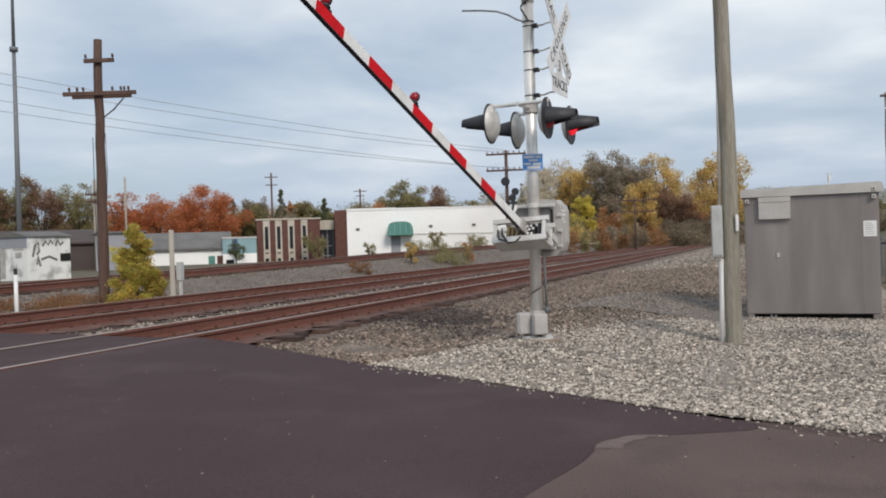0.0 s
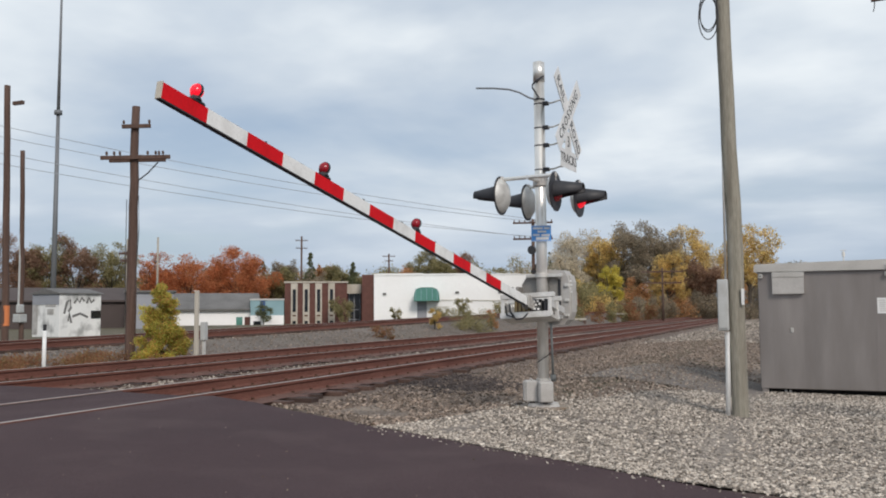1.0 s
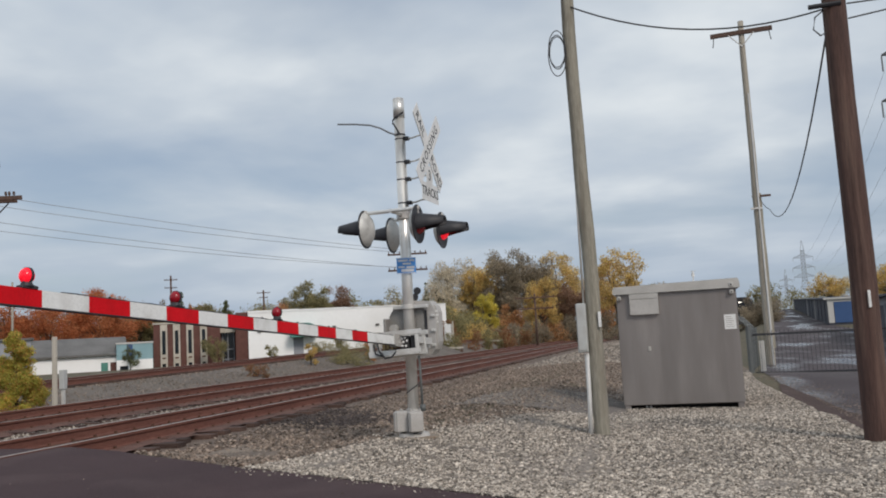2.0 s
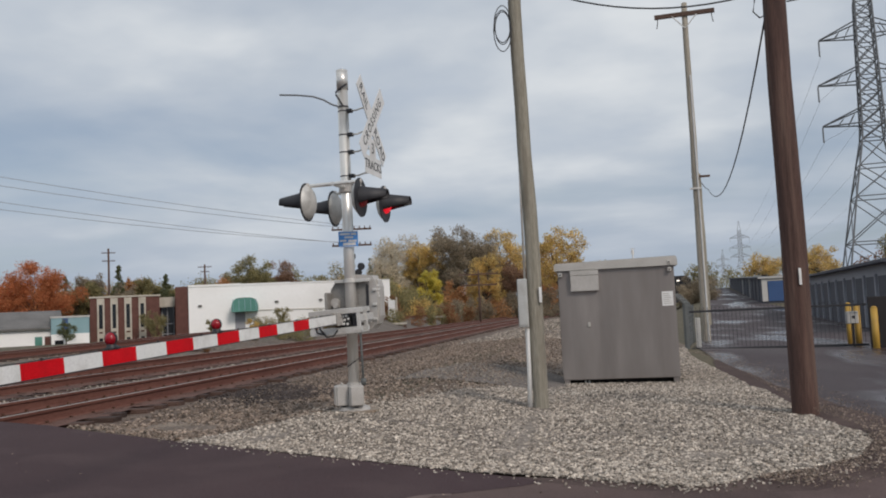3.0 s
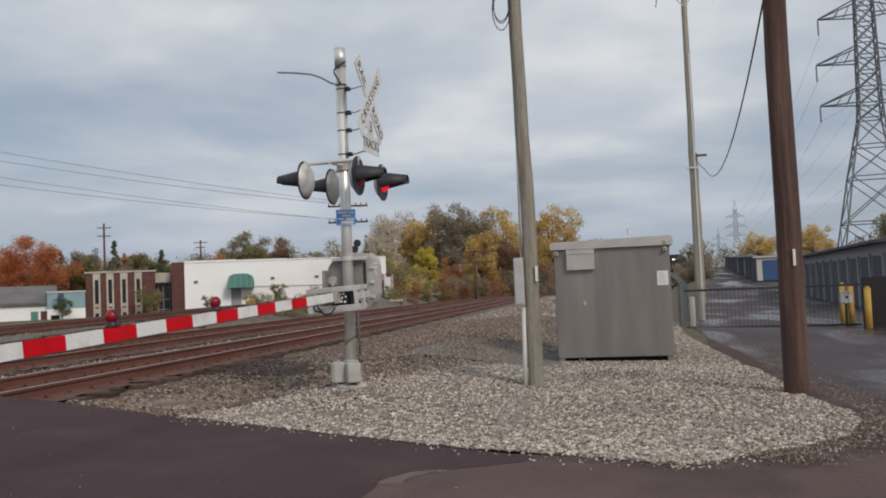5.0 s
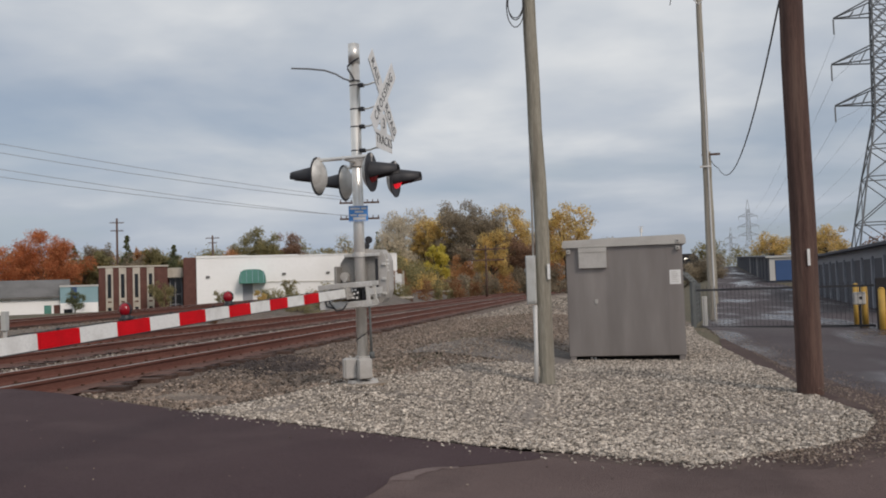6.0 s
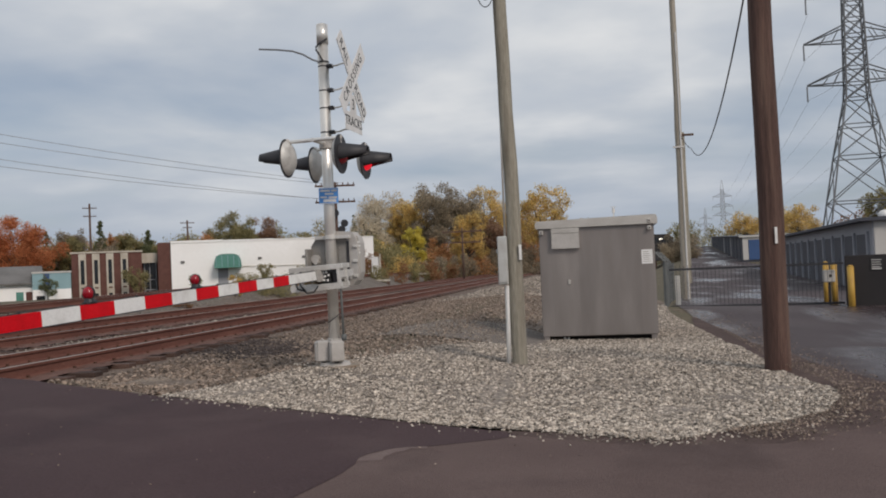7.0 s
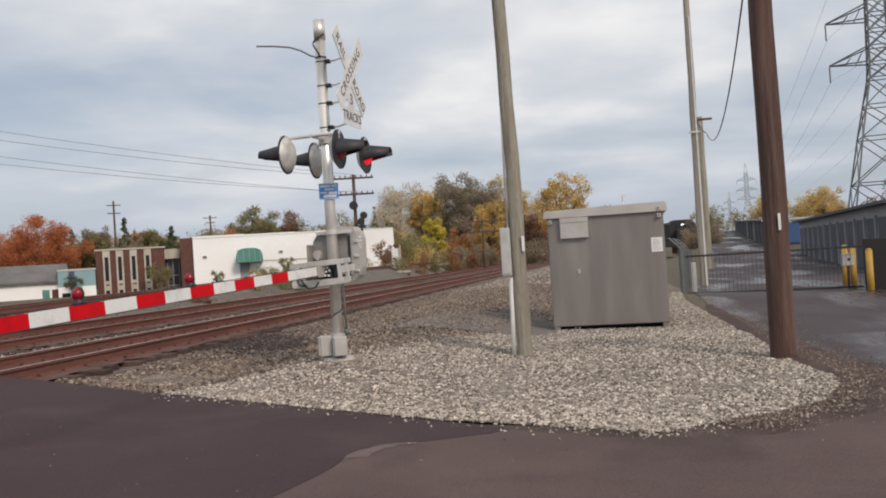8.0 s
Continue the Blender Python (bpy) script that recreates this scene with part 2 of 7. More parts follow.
# M_HOUSING darkened: shade of the recessed parts by the mast in its colour
M_SHADEHOUSING = material("shaded_grey_housing", [(0.2, 0.19, 0.175), (0.27, 0.258, 0.24), (0.34, 0.325, 0.305)], 4.0, 0.6, metal=0.2, bump=0.15, fine=60, stain=((0.12, 0.1, 0.085), 0.5, 3.0))
# the blotches, drawn out upright, put the sheet's uneven sheen into the colour
M_BUNGALOW = material("dull_aluminium_sheet", [(0.25, 0.224, 0.21), (0.29, 0.262, 0.246), (0.335, 0.304, 0.287)], 1.6, 0.42, metal=0.5, bump=0.02, fine=9, spread=0.07, stretch=(1.6, 1, 0.3), stain=((0.225, 0.2, 0.187), 0.6, 1.0), grow=0.15)
M_ROOFTRIM = material("pale_aluminium_trim", [(0.42, 0.40, 0.37), (0.50, 0.48, 0.45), (0.56, 0.54, 0.51)], 3.0, 0.5, metal=0.3, bump=0.05)
M_BLACK = material("black_painted_metal", [(0.02, 0.02, 0.024), (0.034, 0.034, 0.039)], 6, 0.55, bump=0.1)
# near-black for gaps: their shade is put into the colour
M_SHADOWBLACK = material("gap_shade_black", [(0.01, 0.01, 0.01), (0.02, 0.018, 0.016)], 4, 0.9)
M_WHITE = material("white_reflective_sheet", [(0.66, 0.66, 0.65), (0.76, 0.76, 0.75), (0.82, 0.82, 0.81)], 3, 0.5, bump=0.05, stain=((0.5, 0.48, 0.44), 0.35, 4.0))
M_ARMWHITE = material("white_arm_paint", [(0.684, 0.684, 0.661), (0.798, 0.798, 0.775), (0.866, 0.866, 0.844)], 3, 0.5, stain=((0.42, 0.40, 0.36), 0.4, 5.0))
M_ARMRED = material("red_reflective_sheet", [(0.54, 0.003, 0.008), (0.64, 0.005, 0.012), (0.7, 0.01, 0.018)], 4, 0.65, stain=((0.42, 0.008, 0.012), 0.4, 5.0), sheen=0.15)
M_BLUE = material("blue_sign_sheet", [(0.06, 0.27, 0.68), (0.09, 0.33, 0.78)], 4, 0.4)
M_LETTER = material("black_letter_film", [(0.015, 0.015, 0.016), (0.03, 0.03, 0.03)], 8, 0.5)
M_REDLENS = glow("red_lamp_lens", (0.26, 0.006, 0.014), 0.06)
M_REDLIT = glow("lit_red_lamp_lens", (0.75, 0.008, 0.022), 0.9)
M_HEADLIGHT = glow("lit_headlight", (1.0, 0.93, 0.82), 2.2)
M_BRASS = material("tarnished_brass", [(0.18, 0.13, 0.06), (0.30, 0.23, 0.12)], 8, 0.5, metal=0.6)
M_WOODGREY = material("weathered_pole_wood", [(0.2, 0.184, 0.146), (0.325, 0.302, 0.245), (0.44, 0.412, 0.345)], 3.0, 0.9, bump=0.9, fine=20, stretch=(7, 7, 0.4), stain=((0.15, 0.125, 0.095), 0.7, 1.6))
M_PALEWOOD = material("pale_weathered_pole_wood", [(0.24, 0.21, 0.17), (0.34, 0.31, 0.26), (0.44, 0.40, 0.34)], 3.0, 0.9, bump=0.6, fine=22, stretch=(6, 6, 0.25))
M_WOODBROWN = material("creosoted_pole_wood", [(0.046, 0.024, 0.02), (0.095, 0.051, 0.041), (0.155, 0.09, 0.07)], 3.0, 0.85, bump=0.9, fine=20, stretch=(7, 7, 0.35), stain=((0.17, 0.11, 0.085), 0.7, 1.6))
M_OLDWOOD = material("old_dark_pole_wood", [(0.06, 0.034, 0.027), (0.1, 0.06, 0.046), (0.145, 0.092, 0.072)], 3.0, 0.9, bump=0.6, fine=22, stretch=(6, 6, 0.3))
M_CONDUIT = material("white_plastic_conduit", [(0.55, 0.55, 0.54), (0.68, 0.68, 0.67)], 4, 0.5)
M_METERBOX = material("pale_grey_box_paint", [(0.40, 0.41, 0.40), (0.50, 0.51, 0.50)], 4, 0.55, bump=0.08, stain=((0.33, 0.31, 0.28), 0.4, 5))
M_CABLE = material("black_cable", [(0.02, 0.02, 0.022), (0.035, 0.035, 0.038)], 8, 0.6)
M_WIRE = material("grey_line_wire", [(0.26, 0.28, 0.31), (0.34, 0.36, 0.39)], 2, 0.6)
M_BRICK = material("brown_brick", [(0.081, 0.034, 0.027), (0.119, 0.051, 0.041), (0.157, 0.072, 0.058)], 1.5, 0.9, bump=0.5, fine=14)
M_DARKHALL = material("dark_brown_siding", [(0.06, 0.045, 0.042), (0.09, 0.07, 0.065)], 0.6, 0.85)
M_CREAM = material("cream_concrete_panel", [(0.42, 0.38, 0.32), (0.55, 0.51, 0.44)], 1.5, 0.85, stain=((0.30, 0.26, 0.2), 0.5, 1.0))
M_DARKGLASS = material("dark_window_glass", [(0.012, 0.014, 0.018), (0.022, 0.025, 0.03)], 1, 0.12)
M_WHITEWALL = material("white_painted_block", [(0.86, 0.86, 0.85), (0.9, 0.9, 0.89), (0.92, 0.92, 0.91)], 0.25, 0.85, fine=3, stain=((0.66, 0.65, 0.62), 0.5, 0.12))
M_GREEN = material("faded_green_canvas", [(0.05, 0.17, 0.14), (0.09, 0.25, 0.21), (0.13, 0.32, 0.27)], 1.5, 0.8, bump=0.2)
M_GREYROOF = material("grey_shingle_roof", [(0.10, 0.10, 0.095), (0.15, 0.145, 0.14), (0.19, 0.185, 0.18)], 0.8, 0.9, bump=0.4, fine=8)
M_TEAL = material("pale_teal_siding", [(0.20, 0.33, 0.36), (0.27, 0.41, 0.45)], 0.6, 0.75)
M_SHEDWHITE = material("peeling_white_paint", [(0.7, 0.7, 0.68), (0.8, 0.8, 0.78), (0.84, 0.84, 0.82)], 0.9, 0.8, stain=((0.28, 0.28, 0.27), 0.8, 1.3))
M_BLUEDOOR = material("blue_roller_door", [(0.03, 0.075, 0.19), (0.045, 0.10, 0.24)], 1, 0.6)
M_STORWALL = material("grey_storage_siding", [(0.26, 0.27, 0.30), (0.34, 0.35, 0.38)], 0.6, 0.7, bump=0.1)
M_STORWHITE = material("cream_storage_siding", [(0.46, 0.45, 0.43), (0.56, 0.55, 0.52)], 0.6, 0.7)
M_DARKDOOR = material("dark_roller_door", [(0.042, 0.046, 0.06), (0.066, 0.072, 0.092)], 1, 0.65)
M_YELLOW = material("yellow_bollard_paint", [(0.426, 0.246, 0.039), (0.525, 0.328, 0.065)], 4, 0.6, stain=((0.3, 0.18, 0.05), 0.5, 3))
M_SCREEN = material("black_screen_panel", [(0.016, 0.014, 0.015), (0.03, 0.027, 0.028)], 2, 0.8, bump=0.2)
M_STEEL = material("grey_tower_steel", [(0.15, 0.16, 0.17), (0.215, 0.225, 0.24)], 1, 0.7, metal=0.3)
# M_STEEL paled for the far pylons: distance haze put into the colour
M_HAZESTEEL = material("haze_paled_steel", [(0.35, 0.37, 0.40), (0.43, 0.45, 0.48)], 1, 0.7, metal=0.2)
M_FENCE = material("dull_fence_steel", [(0.1, 0.108, 0.108), (0.16, 0.17, 0.168)], 2, 0.6, metal=0.3)
M_CONCRETE = material("rust_stained_concrete", [(0.22, 0.18, 0.14), (0.32, 0.28, 0.23)], 4, 0.9, bump=0.4, stain=((0.20, 0.11, 0.05), 0.7, 4))
M_ORANGE = material("orange_warning_sleeve", [(0.55, 0.16, 0.05), (0.65, 0.22, 0.08)], 3, 0.7)
M_BARK = material("tree_bark", [(0.05, 0.042, 0.034), (0.09, 0.075, 0.06)], 2, 0.95, bump=0.4)
L_RED = foliage("rust_red_leaves", [(0.4, 0.145, 0.07), (0.55, 0.21, 0.095), (0.66, 0.285, 0.13)])
L_ORANGE = foliage("dull_orange_leaves", [(0.391, 0.184, 0.092), (0.54, 0.287, 0.138), (0.667, 0.391, 0.184)])
L_GOLD = foliage("golden_leaves", [(0.433, 0.297, 0.128), (0.649, 0.469, 0.189), (0.839, 0.651, 0.244)])
L_YELLOW = foliage("bright_yellow_leaves", [(0.5, 0.4, 0.09), (0.66, 0.56, 0.12), (0.76, 0.67, 0.16)])
L_OLIVE = foliage("olive_leaves", [(0.193, 0.18, 0.096), (0.302, 0.27, 0.136), (0.426, 0.361, 0.18)])
L_DARK = foliage("dark_green_leaves", [(0.1, 0.12, 0.065), (0.17, 0.19, 0.1), (0.25, 0.25, 0.14)])
L_BROWN = foliage("brown_leaves", [(0.207, 0.127, 0.086), (0.299, 0.184, 0.127), (0.391, 0.253, 0.172)])
L_PALE = foliage("thin_tan_leaves", [(0.464, 0.399, 0.302), (0.618, 0.541, 0.412), (0.747, 0.656, 0.502)])
L_BUSH = foliage("yellow_green_leaves", [(0.24, 0.25, 0.06), (0.46, 0.45, 0.1), (0.7, 0.58, 0.14), (0.56, 0.24, 0.1)])
L_DUSK = foliage("brown_olive_leaves", [(0.22, 0.183, 0.135), (0.32, 0.268, 0.195), (0.44, 0.365, 0.26)])
L_WEED = foliage("rusty_weeds", [(0.25, 0.1, 0.06), (0.34, 0.17, 0.09), (0.28, 0.22, 0.11)])


# ---- builders ----
def thing(name, label, category, at=(0, 0, 0), rz=0.0, group="", kind=""):
    ob = new(name)
    ob.empty_display_size = 0.2
    ob.matrix_basis = pose(*at, 0, 0, rz)
    return tagged(ob, label, category, group, kind)


def part(name, bm, mat, parent, label="", smooth=False):
    me = bpy.data.meshes.new(name)
    bm.to_mesh(me)
    bm.free()
    me.materials.append(mat)
    if smooth:
        for p in me.polygons:
            p.use_smooth = len(p.vertices) < 5
    ob = new(name, me)
    ob.parent = parent
    return tagged(ob, label)


def share(name, ob, m, parent):
    o = new(name, ob.data)
    o.parent = parent
    o.matrix_basis = m
    return o


def box(bm, lo, hi, bevel=0.0, m=None):
    lo, hi = Vector(lo), Vector(hi)
    r = bmesh.ops.create_cube(bm, size=1.0, matrix=Matrix.Translation((lo + hi) / 2) @ Matrix.Diagonal((*(hi - lo), 1)))
    vs = r["verts"]
    if bevel:
        es = {e for v in vs for e in v.link_edges}
        b = bmesh.ops.bevel(bm, geom=list(es), offset=bevel, segments=1, affect="EDGES")
        vs = list({v for f in b["faces"] for v in f.verts} | {v for v in vs if v.is_valid})
    if m is not None:
        bmesh.ops.transform(bm, matrix=m, verts=vs)
    return vs


def rod(bm, p, q, r, r2=None, seg=12, caps=True):
    p, q = Vector(p), Vector(q)
    d = q - p
    m = Matrix.Translation((p + q) / 2) @ d.to_track_quat("Z", "Y").to_matrix().to_4x4()
    return bmesh.ops.create_cone(bm, cap_ends=caps, segments=seg, radius1=r, radius2=r if r2 is None else r2, depth=d.length, matrix=m)["verts"]


def tube(bm, pts, r, seg=6):
    """A pipe through the points."""
    pts = [Vector(p) for p in pts]
    rings = []
    for k, p in enumerate(pts):
        d = (pts[min(k + 1, len(pts) - 1)] - pts[max(k - 1, 0)]).normalized()
        q = d.to_track_quat("Z", "Y")
        rings.append([bm.verts.new(p + q @ Vector((r * math.cos(a * math.tau / seg), r * math.sin(a * math.tau / seg), 0))) for a in range(seg)])
    for a, b in zip(rings, rings[1:]):
        for k in range(seg):
            bm.faces.new((a[k], a[(k + 1) % seg], b[(k + 1) % seg], b[k]))
    bm.faces.new(rings[0][::-1])
    bm.faces.new(rings[-1])


def prism(bm, outline, y0, y1, m=None):
    """An outline in x and z, drawn out along y."""
    a = [bm.verts.new((x, y0, z)) for x, z in outline]
    b = [bm.verts.new((x, y1, z)) for x, z in outline]
    n = len(outline)
    for k in range(n):
        bm.faces.new((a[k], a[(k + 1) % n], b[(k + 1) % n], b[k]))
    bm.faces.new(a[::-1])
    bm.faces.new(b)
    bmesh.ops.recalc_face_normals(bm, faces=bm.faces[:])
    if m is not None:
        bmesh.ops.transform(bm, matrix=m, verts=a + b)


def sag(p, q, drop, n=14):
    p, q = Vector(p), Vector(q)
    return [p.lerp(q, k / n) - Vector((0, 0, drop * 4 * (k / n) * (1 - k / n))) for k in range(n + 1)]


def letters(name, text, size, mat, parent, m, label="", align="CENTER", space=1.0):
    cu = bpy.data.curves.new(name, "FONT")
    cu.body, cu.size, cu.extrude, cu.align_x, cu.align_y = text, size, 0.002, align, "CENTER"
    cu.resolution_u = 2
    cu.space_character = space
    tmp = bpy.data.objects.new(name, cu)
    scene.collection.objects.link(tmp)
    bpy.context.view_layer.update()
    me = bpy.data.meshes.new_from_object(tmp.evaluated_get(bpy.context.evaluated_depsgraph_get()))
    bpy.data.objects.remove(tmp)
    bpy.data.curves.remove(cu)
    me.materials.clear()
    me.materials.append(mat)
    ob = new(name, me)
    ob.parent, ob.matrix_basis = parent, m
    return tagged(ob, label)


def mesh_ob(name, verts, faces, mat, parent=None, label=""):
    me = bpy.data.meshes.new(name)
    me.from_pydata(verts, [], faces)
    me.materials.append(mat)
    me.update()
    ob = new(name, me)
    ob.parent = parent
    return tagged(ob, label)


def smooth01(a, b, v):
    t = min(1.0, max(0.0, (v - a) / (b - a)))
    return t * t * (3 - 2 * t)


# ---- lie of the land ----
PX = [-900, -120, -60, -30, -24, -16, -13.9, -13.4, -6.3, -5.6, -4.2, -2.8, -1.6, -0.6, 2.6, 7, 30, 900]
PZ = [-0.1, -0.1, -0.1, 0, 0, -0.08, -0.12, -0.36, -0.36, -0.19, -0.10, -0.02, -0.12, -0.21, -0.25, -0.34, -0.35, -0.3]
AY = [-900, 24, 40, 57, 80, 150, 260, 900]
AZ = [0, 0, -0.08, 0.12, 0.95, 3.35, 4.2, 4.2]


def land(x, y):
    """The height of the ground."""
    z = float(np.interp(x, PX, PZ))
    z += smooth01(1.5 + max(0.0, y - 40) * 0.1, 4.5 + max(0.0, y - 40) * 0.1, x) * float(np.interp(y, AY, AZ)) * (1 if x < 60 else max(0.0, 1 - (x - 60) / 200))
    z -= 0.12 * smooth01(13.0, 15.5, y) * smooth01(-2.5, -0.8, x) * (1 - smooth01(19, 24, y))
    # road side of the gravel: level with the road
    if y < 12 and x > -6.6:
        rim = float(np.interp(x, [-6.95, -4.05, -0.4, 0.9, 2.5], [9.32, 8.26, 6.72, 6.4, 8.2]))
        z += (road_z(x, y) - 0.012 - z) * smooth01(rim + 1.5, rim + 0.1, y) * smooth01(-6.6, -5.8, x)
    return z


def road_z(x, y):
    """The road: level by the camera, rising to the rails and falling again beyond them."""
    return float(np.interp(x, [-60, -18, -14, -12.9, -11.0, -8.8, -7.0, -4.0, 0, 30], [-0.1, -0.05, -0.02, 0.03, 0.06, 0.075, 0.075, -0.06, -0.17, -0.19]))


def rail3_z(y):
    return float(np.interp(y, [-60, 10, 60, 300], [0.2, 0.33, 0.95, 1.1]))


def sheet(name, xs, ys, zf, mat, keep=None, label="", category="ground"):
    """A grid over x and y at the height zf, less the cells that keep() leaves out."""
    vs = [(x, y, zf(x, y)) for y in ys for x in xs]
    n = len(xs)
    fs = []
    for j in range(len(ys) - 1):
        for i in range(n - 1):
            if keep is None or keep((xs[i] + xs[i + 1]) / 2, (ys[j] + ys[j + 1]) / 2):
                fs.append((j * n + i, j * n + i + 1, (j + 1) * n + i + 1, (j + 1) * n + i))
    used = sorted({v for f in fs for v in f})
    at = {v: k for k, v in enumerate(used)}
    ob = mesh_ob(name, [vs[v] for v in used], [tuple(at[v] for v in f) for f in fs], mat)
    for p in ob.data.polygons:
        p.use_smooth = True
    return tagged(ob, label, category, kind="structure")


def fill(name, outline, zf, mat, label, category, step=0.5, kind="structure"):
    """A flat-lying outline, cut into strips so that it follows the height zf."""
    bm = bmesh.new()
    bm.faces.new([bm.verts.new((x, y, 0)) for x, y in outline])
    for axis in (0, 1):
        lo, hi = min(p[axis] for p in outline), max(p[axis] for p in outline)
        k = lo + step
        while k < hi:
            no = (1, 0, 0) if axis == 0 else (0, 1, 0)
            bmesh.ops.bisect_plane(bm, geom=bm.verts[:] + bm.edges[:] + bm.faces[:], plane_co=(k, k, 0), plane_no=no)
            k += step
    for v in bm.verts:
        v.co.z = zf(v.co.x, v.co.y)
    bmesh.ops.recalc_face_normals(bm, faces=bm.faces[:])
    ob = part(name, bm, mat, None)
    if ob.data.polygons and ob.data.polygons[0].normal.z < 0:
        ob.data.flip_normals()
    for p in ob.data.polygons:
        p.use_smooth = True
    return tagged(ob, label, category, kind=kind)


# ---- ground, road, tracks ----
def inside(x, y, outline):
    hit, j = False, len(outline) - 1
    for i in range(len(outline)):
        (xa, ya), (xb, yb) = outline[i], outline[j]
        if (ya > y) != (yb > y) and x < (xb - xa) * (y - ya) / (yb - ya) + xa:
            hit = not hit
        j = i
    return hit


XS = sorted({-2500, -1500, -900, -500, -250, -120, -80, -50, -38, -30, -26, *[-24 + 0.8 * k for k in range(13)], *[-13.9, -13.4, -9.8, -6.3], *[-5.8 + 0.4 * k for k in range(24)], 5, 7, 9, 12, 16, 22, 30, 45, 60, 90, 150, 260, 500, 900, 1500, 2500})
YS = sorted({-2500, -1200, -500, -200, -80, -40, -20, -10, *[-4 + 0.6 * k for k in range(46)], 26, 30, 35, 40, 48, 57, 68, 80, 100, 120, 150, 200, 260, 400, 700, 1200, 2500})
sheet("ground", XS, YS, land, M_GRASS, label="dry grass and dirt ground around the crossing")

LIP = [(-0.25, 6.58), (-0.38, 6.43), (-0.62, 6.27), (-0.86, 6.12), (-1.0, 6.09), (-1.13, 5.98), (-1.22, 5.86), (-1.26, 5.72), (-1.235, 5.55), (-1.25, 5.3), (-1.29, 5.08), (-1.36, 4.75), (-1.41, 4.45), (-1.55, 3.7), (-1.75, 2.6), (-2.1, 0), (-3.0, -9)]
EDGE = [(-6.95, 9.32), (-6.14, 9.11), (-5.6, 8.86), (-4.8, 8.56), (-4.05, 8.26), (-3.3, 7.96), (-2.52, 7.6), (-1.8, 7.31), (-1.34, 7.1), (-0.87, 6.9), (-0.4, 6.72)]
ROAD = [*EDGE, *LIP,
                (-16, -6), (-40, 4), (-60, 14), (-60, 22), (-40, 15), (-20, 10.2), (-13.2, 9.5), (-11.6, 9.75), (-10.4, 9.66), (-9.12, 9.5), (-8.2, 9.3), (-7.3, 9.2)]
fill("road", ROAD, lambda x, y: road_z(x, y) + 0.012, M_ASPHALT, "fresh dark asphalt road rising over the tracks", "road", 0.6)
APRON = [(-0.25, 6.58), (0.4, 6.3), (1.0, 6.2), (1.6, 6.25), (2.4, 6.9), (3.0, 7.9), (3.3, 9.4), (14, 12), (26, 8), (26, -12), *LIP[:0:-1]]
fill("pavement", APRON, lambda x, y: max(road_z(x, y), land(x, y)) + 0.010, M_OLD_ASPHALT, "worn brownish asphalt apron beside the road", "pavement", 0.8)


def ragged_strip(name, line, inner, outer, zf, mat, label, category, seed, step=0.07):
    """A strip along a line, from inner to outer metres beside it, with uneven borders."""
    rng = random.Random(seed)
    pts = []
    for (ax, ay), (bx, by) in zip(line, line[1:]):
        n = max(1, int(math.hypot(bx - ax, by - ay) / step))
        pts += [(ax + (bx - ax) * k / n, ay + (by - ay) * k / n, bx - ax, by - ay) for k in range(n)]
    vs, fs = [], []
    for k, (x, y, dx, dy) in enumerate(pts):
        q = math.hypot(dx, dy)
        nx, ny = -dy / q, dx / q
        wide = 0.35 + 0.65 * abs(noise.noise((k * 0.11, seed, 0.3))) * 2
        for d in (inner + rng.uniform(-0.012, 0.012), inner + (outer - inner) * wide + rng.uniform(-0.02, 0.02)):
            px, py = x + nx * d, y + ny * d
            vs.append((px, py, zf(px, py)))
        if k:
            fs.append((2 * k - 2, 2 * k - 1, 2 * k + 1, 2 * k))
    return tagged(mesh_ob(name, vs, fs, mat), label, category, kind="structure")


ragged_strip("asphalt_lip", LIP[3:9], 0.004, 0.16, lambda x, y: max(road_z(x, y), land(x, y)) + 0.0125, M_LIP, "pale crumbling edge of the worn asphalt", "pavement", 3)
ALLEY = [(3.3, 9.4), (3.0, 11.5), (3.0, 18), (2.8, 21.5), (2.9, 27), (5.0, 42), (9.4, 80), (18.0, 150), (20.6, 150), (14.2, 80), (14.2, 64), (11.2, 34), (18, 33), (26, 30), (26, 8), (14, 12)]
fill("driveway", ALLEY, lambda x, y: land(x, y) + 0.016, M_ALLEY, "damp patched asphalt drive between storage units", "driveway", 1.0)
FRINGE = [(-0.45, 6.76), (0.0, 6.72), (0.5, 6.5), (0.9, 6.44), (1.6, 7.0), (2.15, 7.5), (2.5, 8.3), (2.45, 10), (2.3, 13), (2.45, 18), (2.72, 21.2), (2.86, 21.5), (3.05, 18), (3.05, 11.5), (3.35, 9.4), (3.05, 7.9), (2.4, 6.88), (1.6, 6.23), (1.0, 6.18), (0.4, 6.28), (-0.25, 6.56)]
fill("dirt_verge", FRINGE, lambda x, y: land(x, y) + 0.021, M_DIRT, "damp brown dirt verge between gravel and asphalt", "verge", 0.6)
PAD = [(-4.05, 8.28), (-2.52, 7.62), (-0.87, 6.92), (0.02, 6.72), (0.55, 6.46), (0.9, 6.38), (1.26, 6.68), (1.7, 6.95), (2.2, 7.45), (2.52, 8.25), (2.64, 9.1), (2.5, 10.6), (2.53, 13), (2.62, 15.8), (2.55, 19.5), (2.35, 22.5), (2.6, 27), (1.5, 24), (-0.4, 19.5), (-1.2, 15.2), (-2.0, 13.4), (-2.5, 11.4), (-3.3, 10.0)]
fill("gravel_pad", PAD, lambda x, y: land(x, y) + 0.027, M_GRAVEL, "pale crushed limestone pad around the signal and hut", "gravel", 0.6)
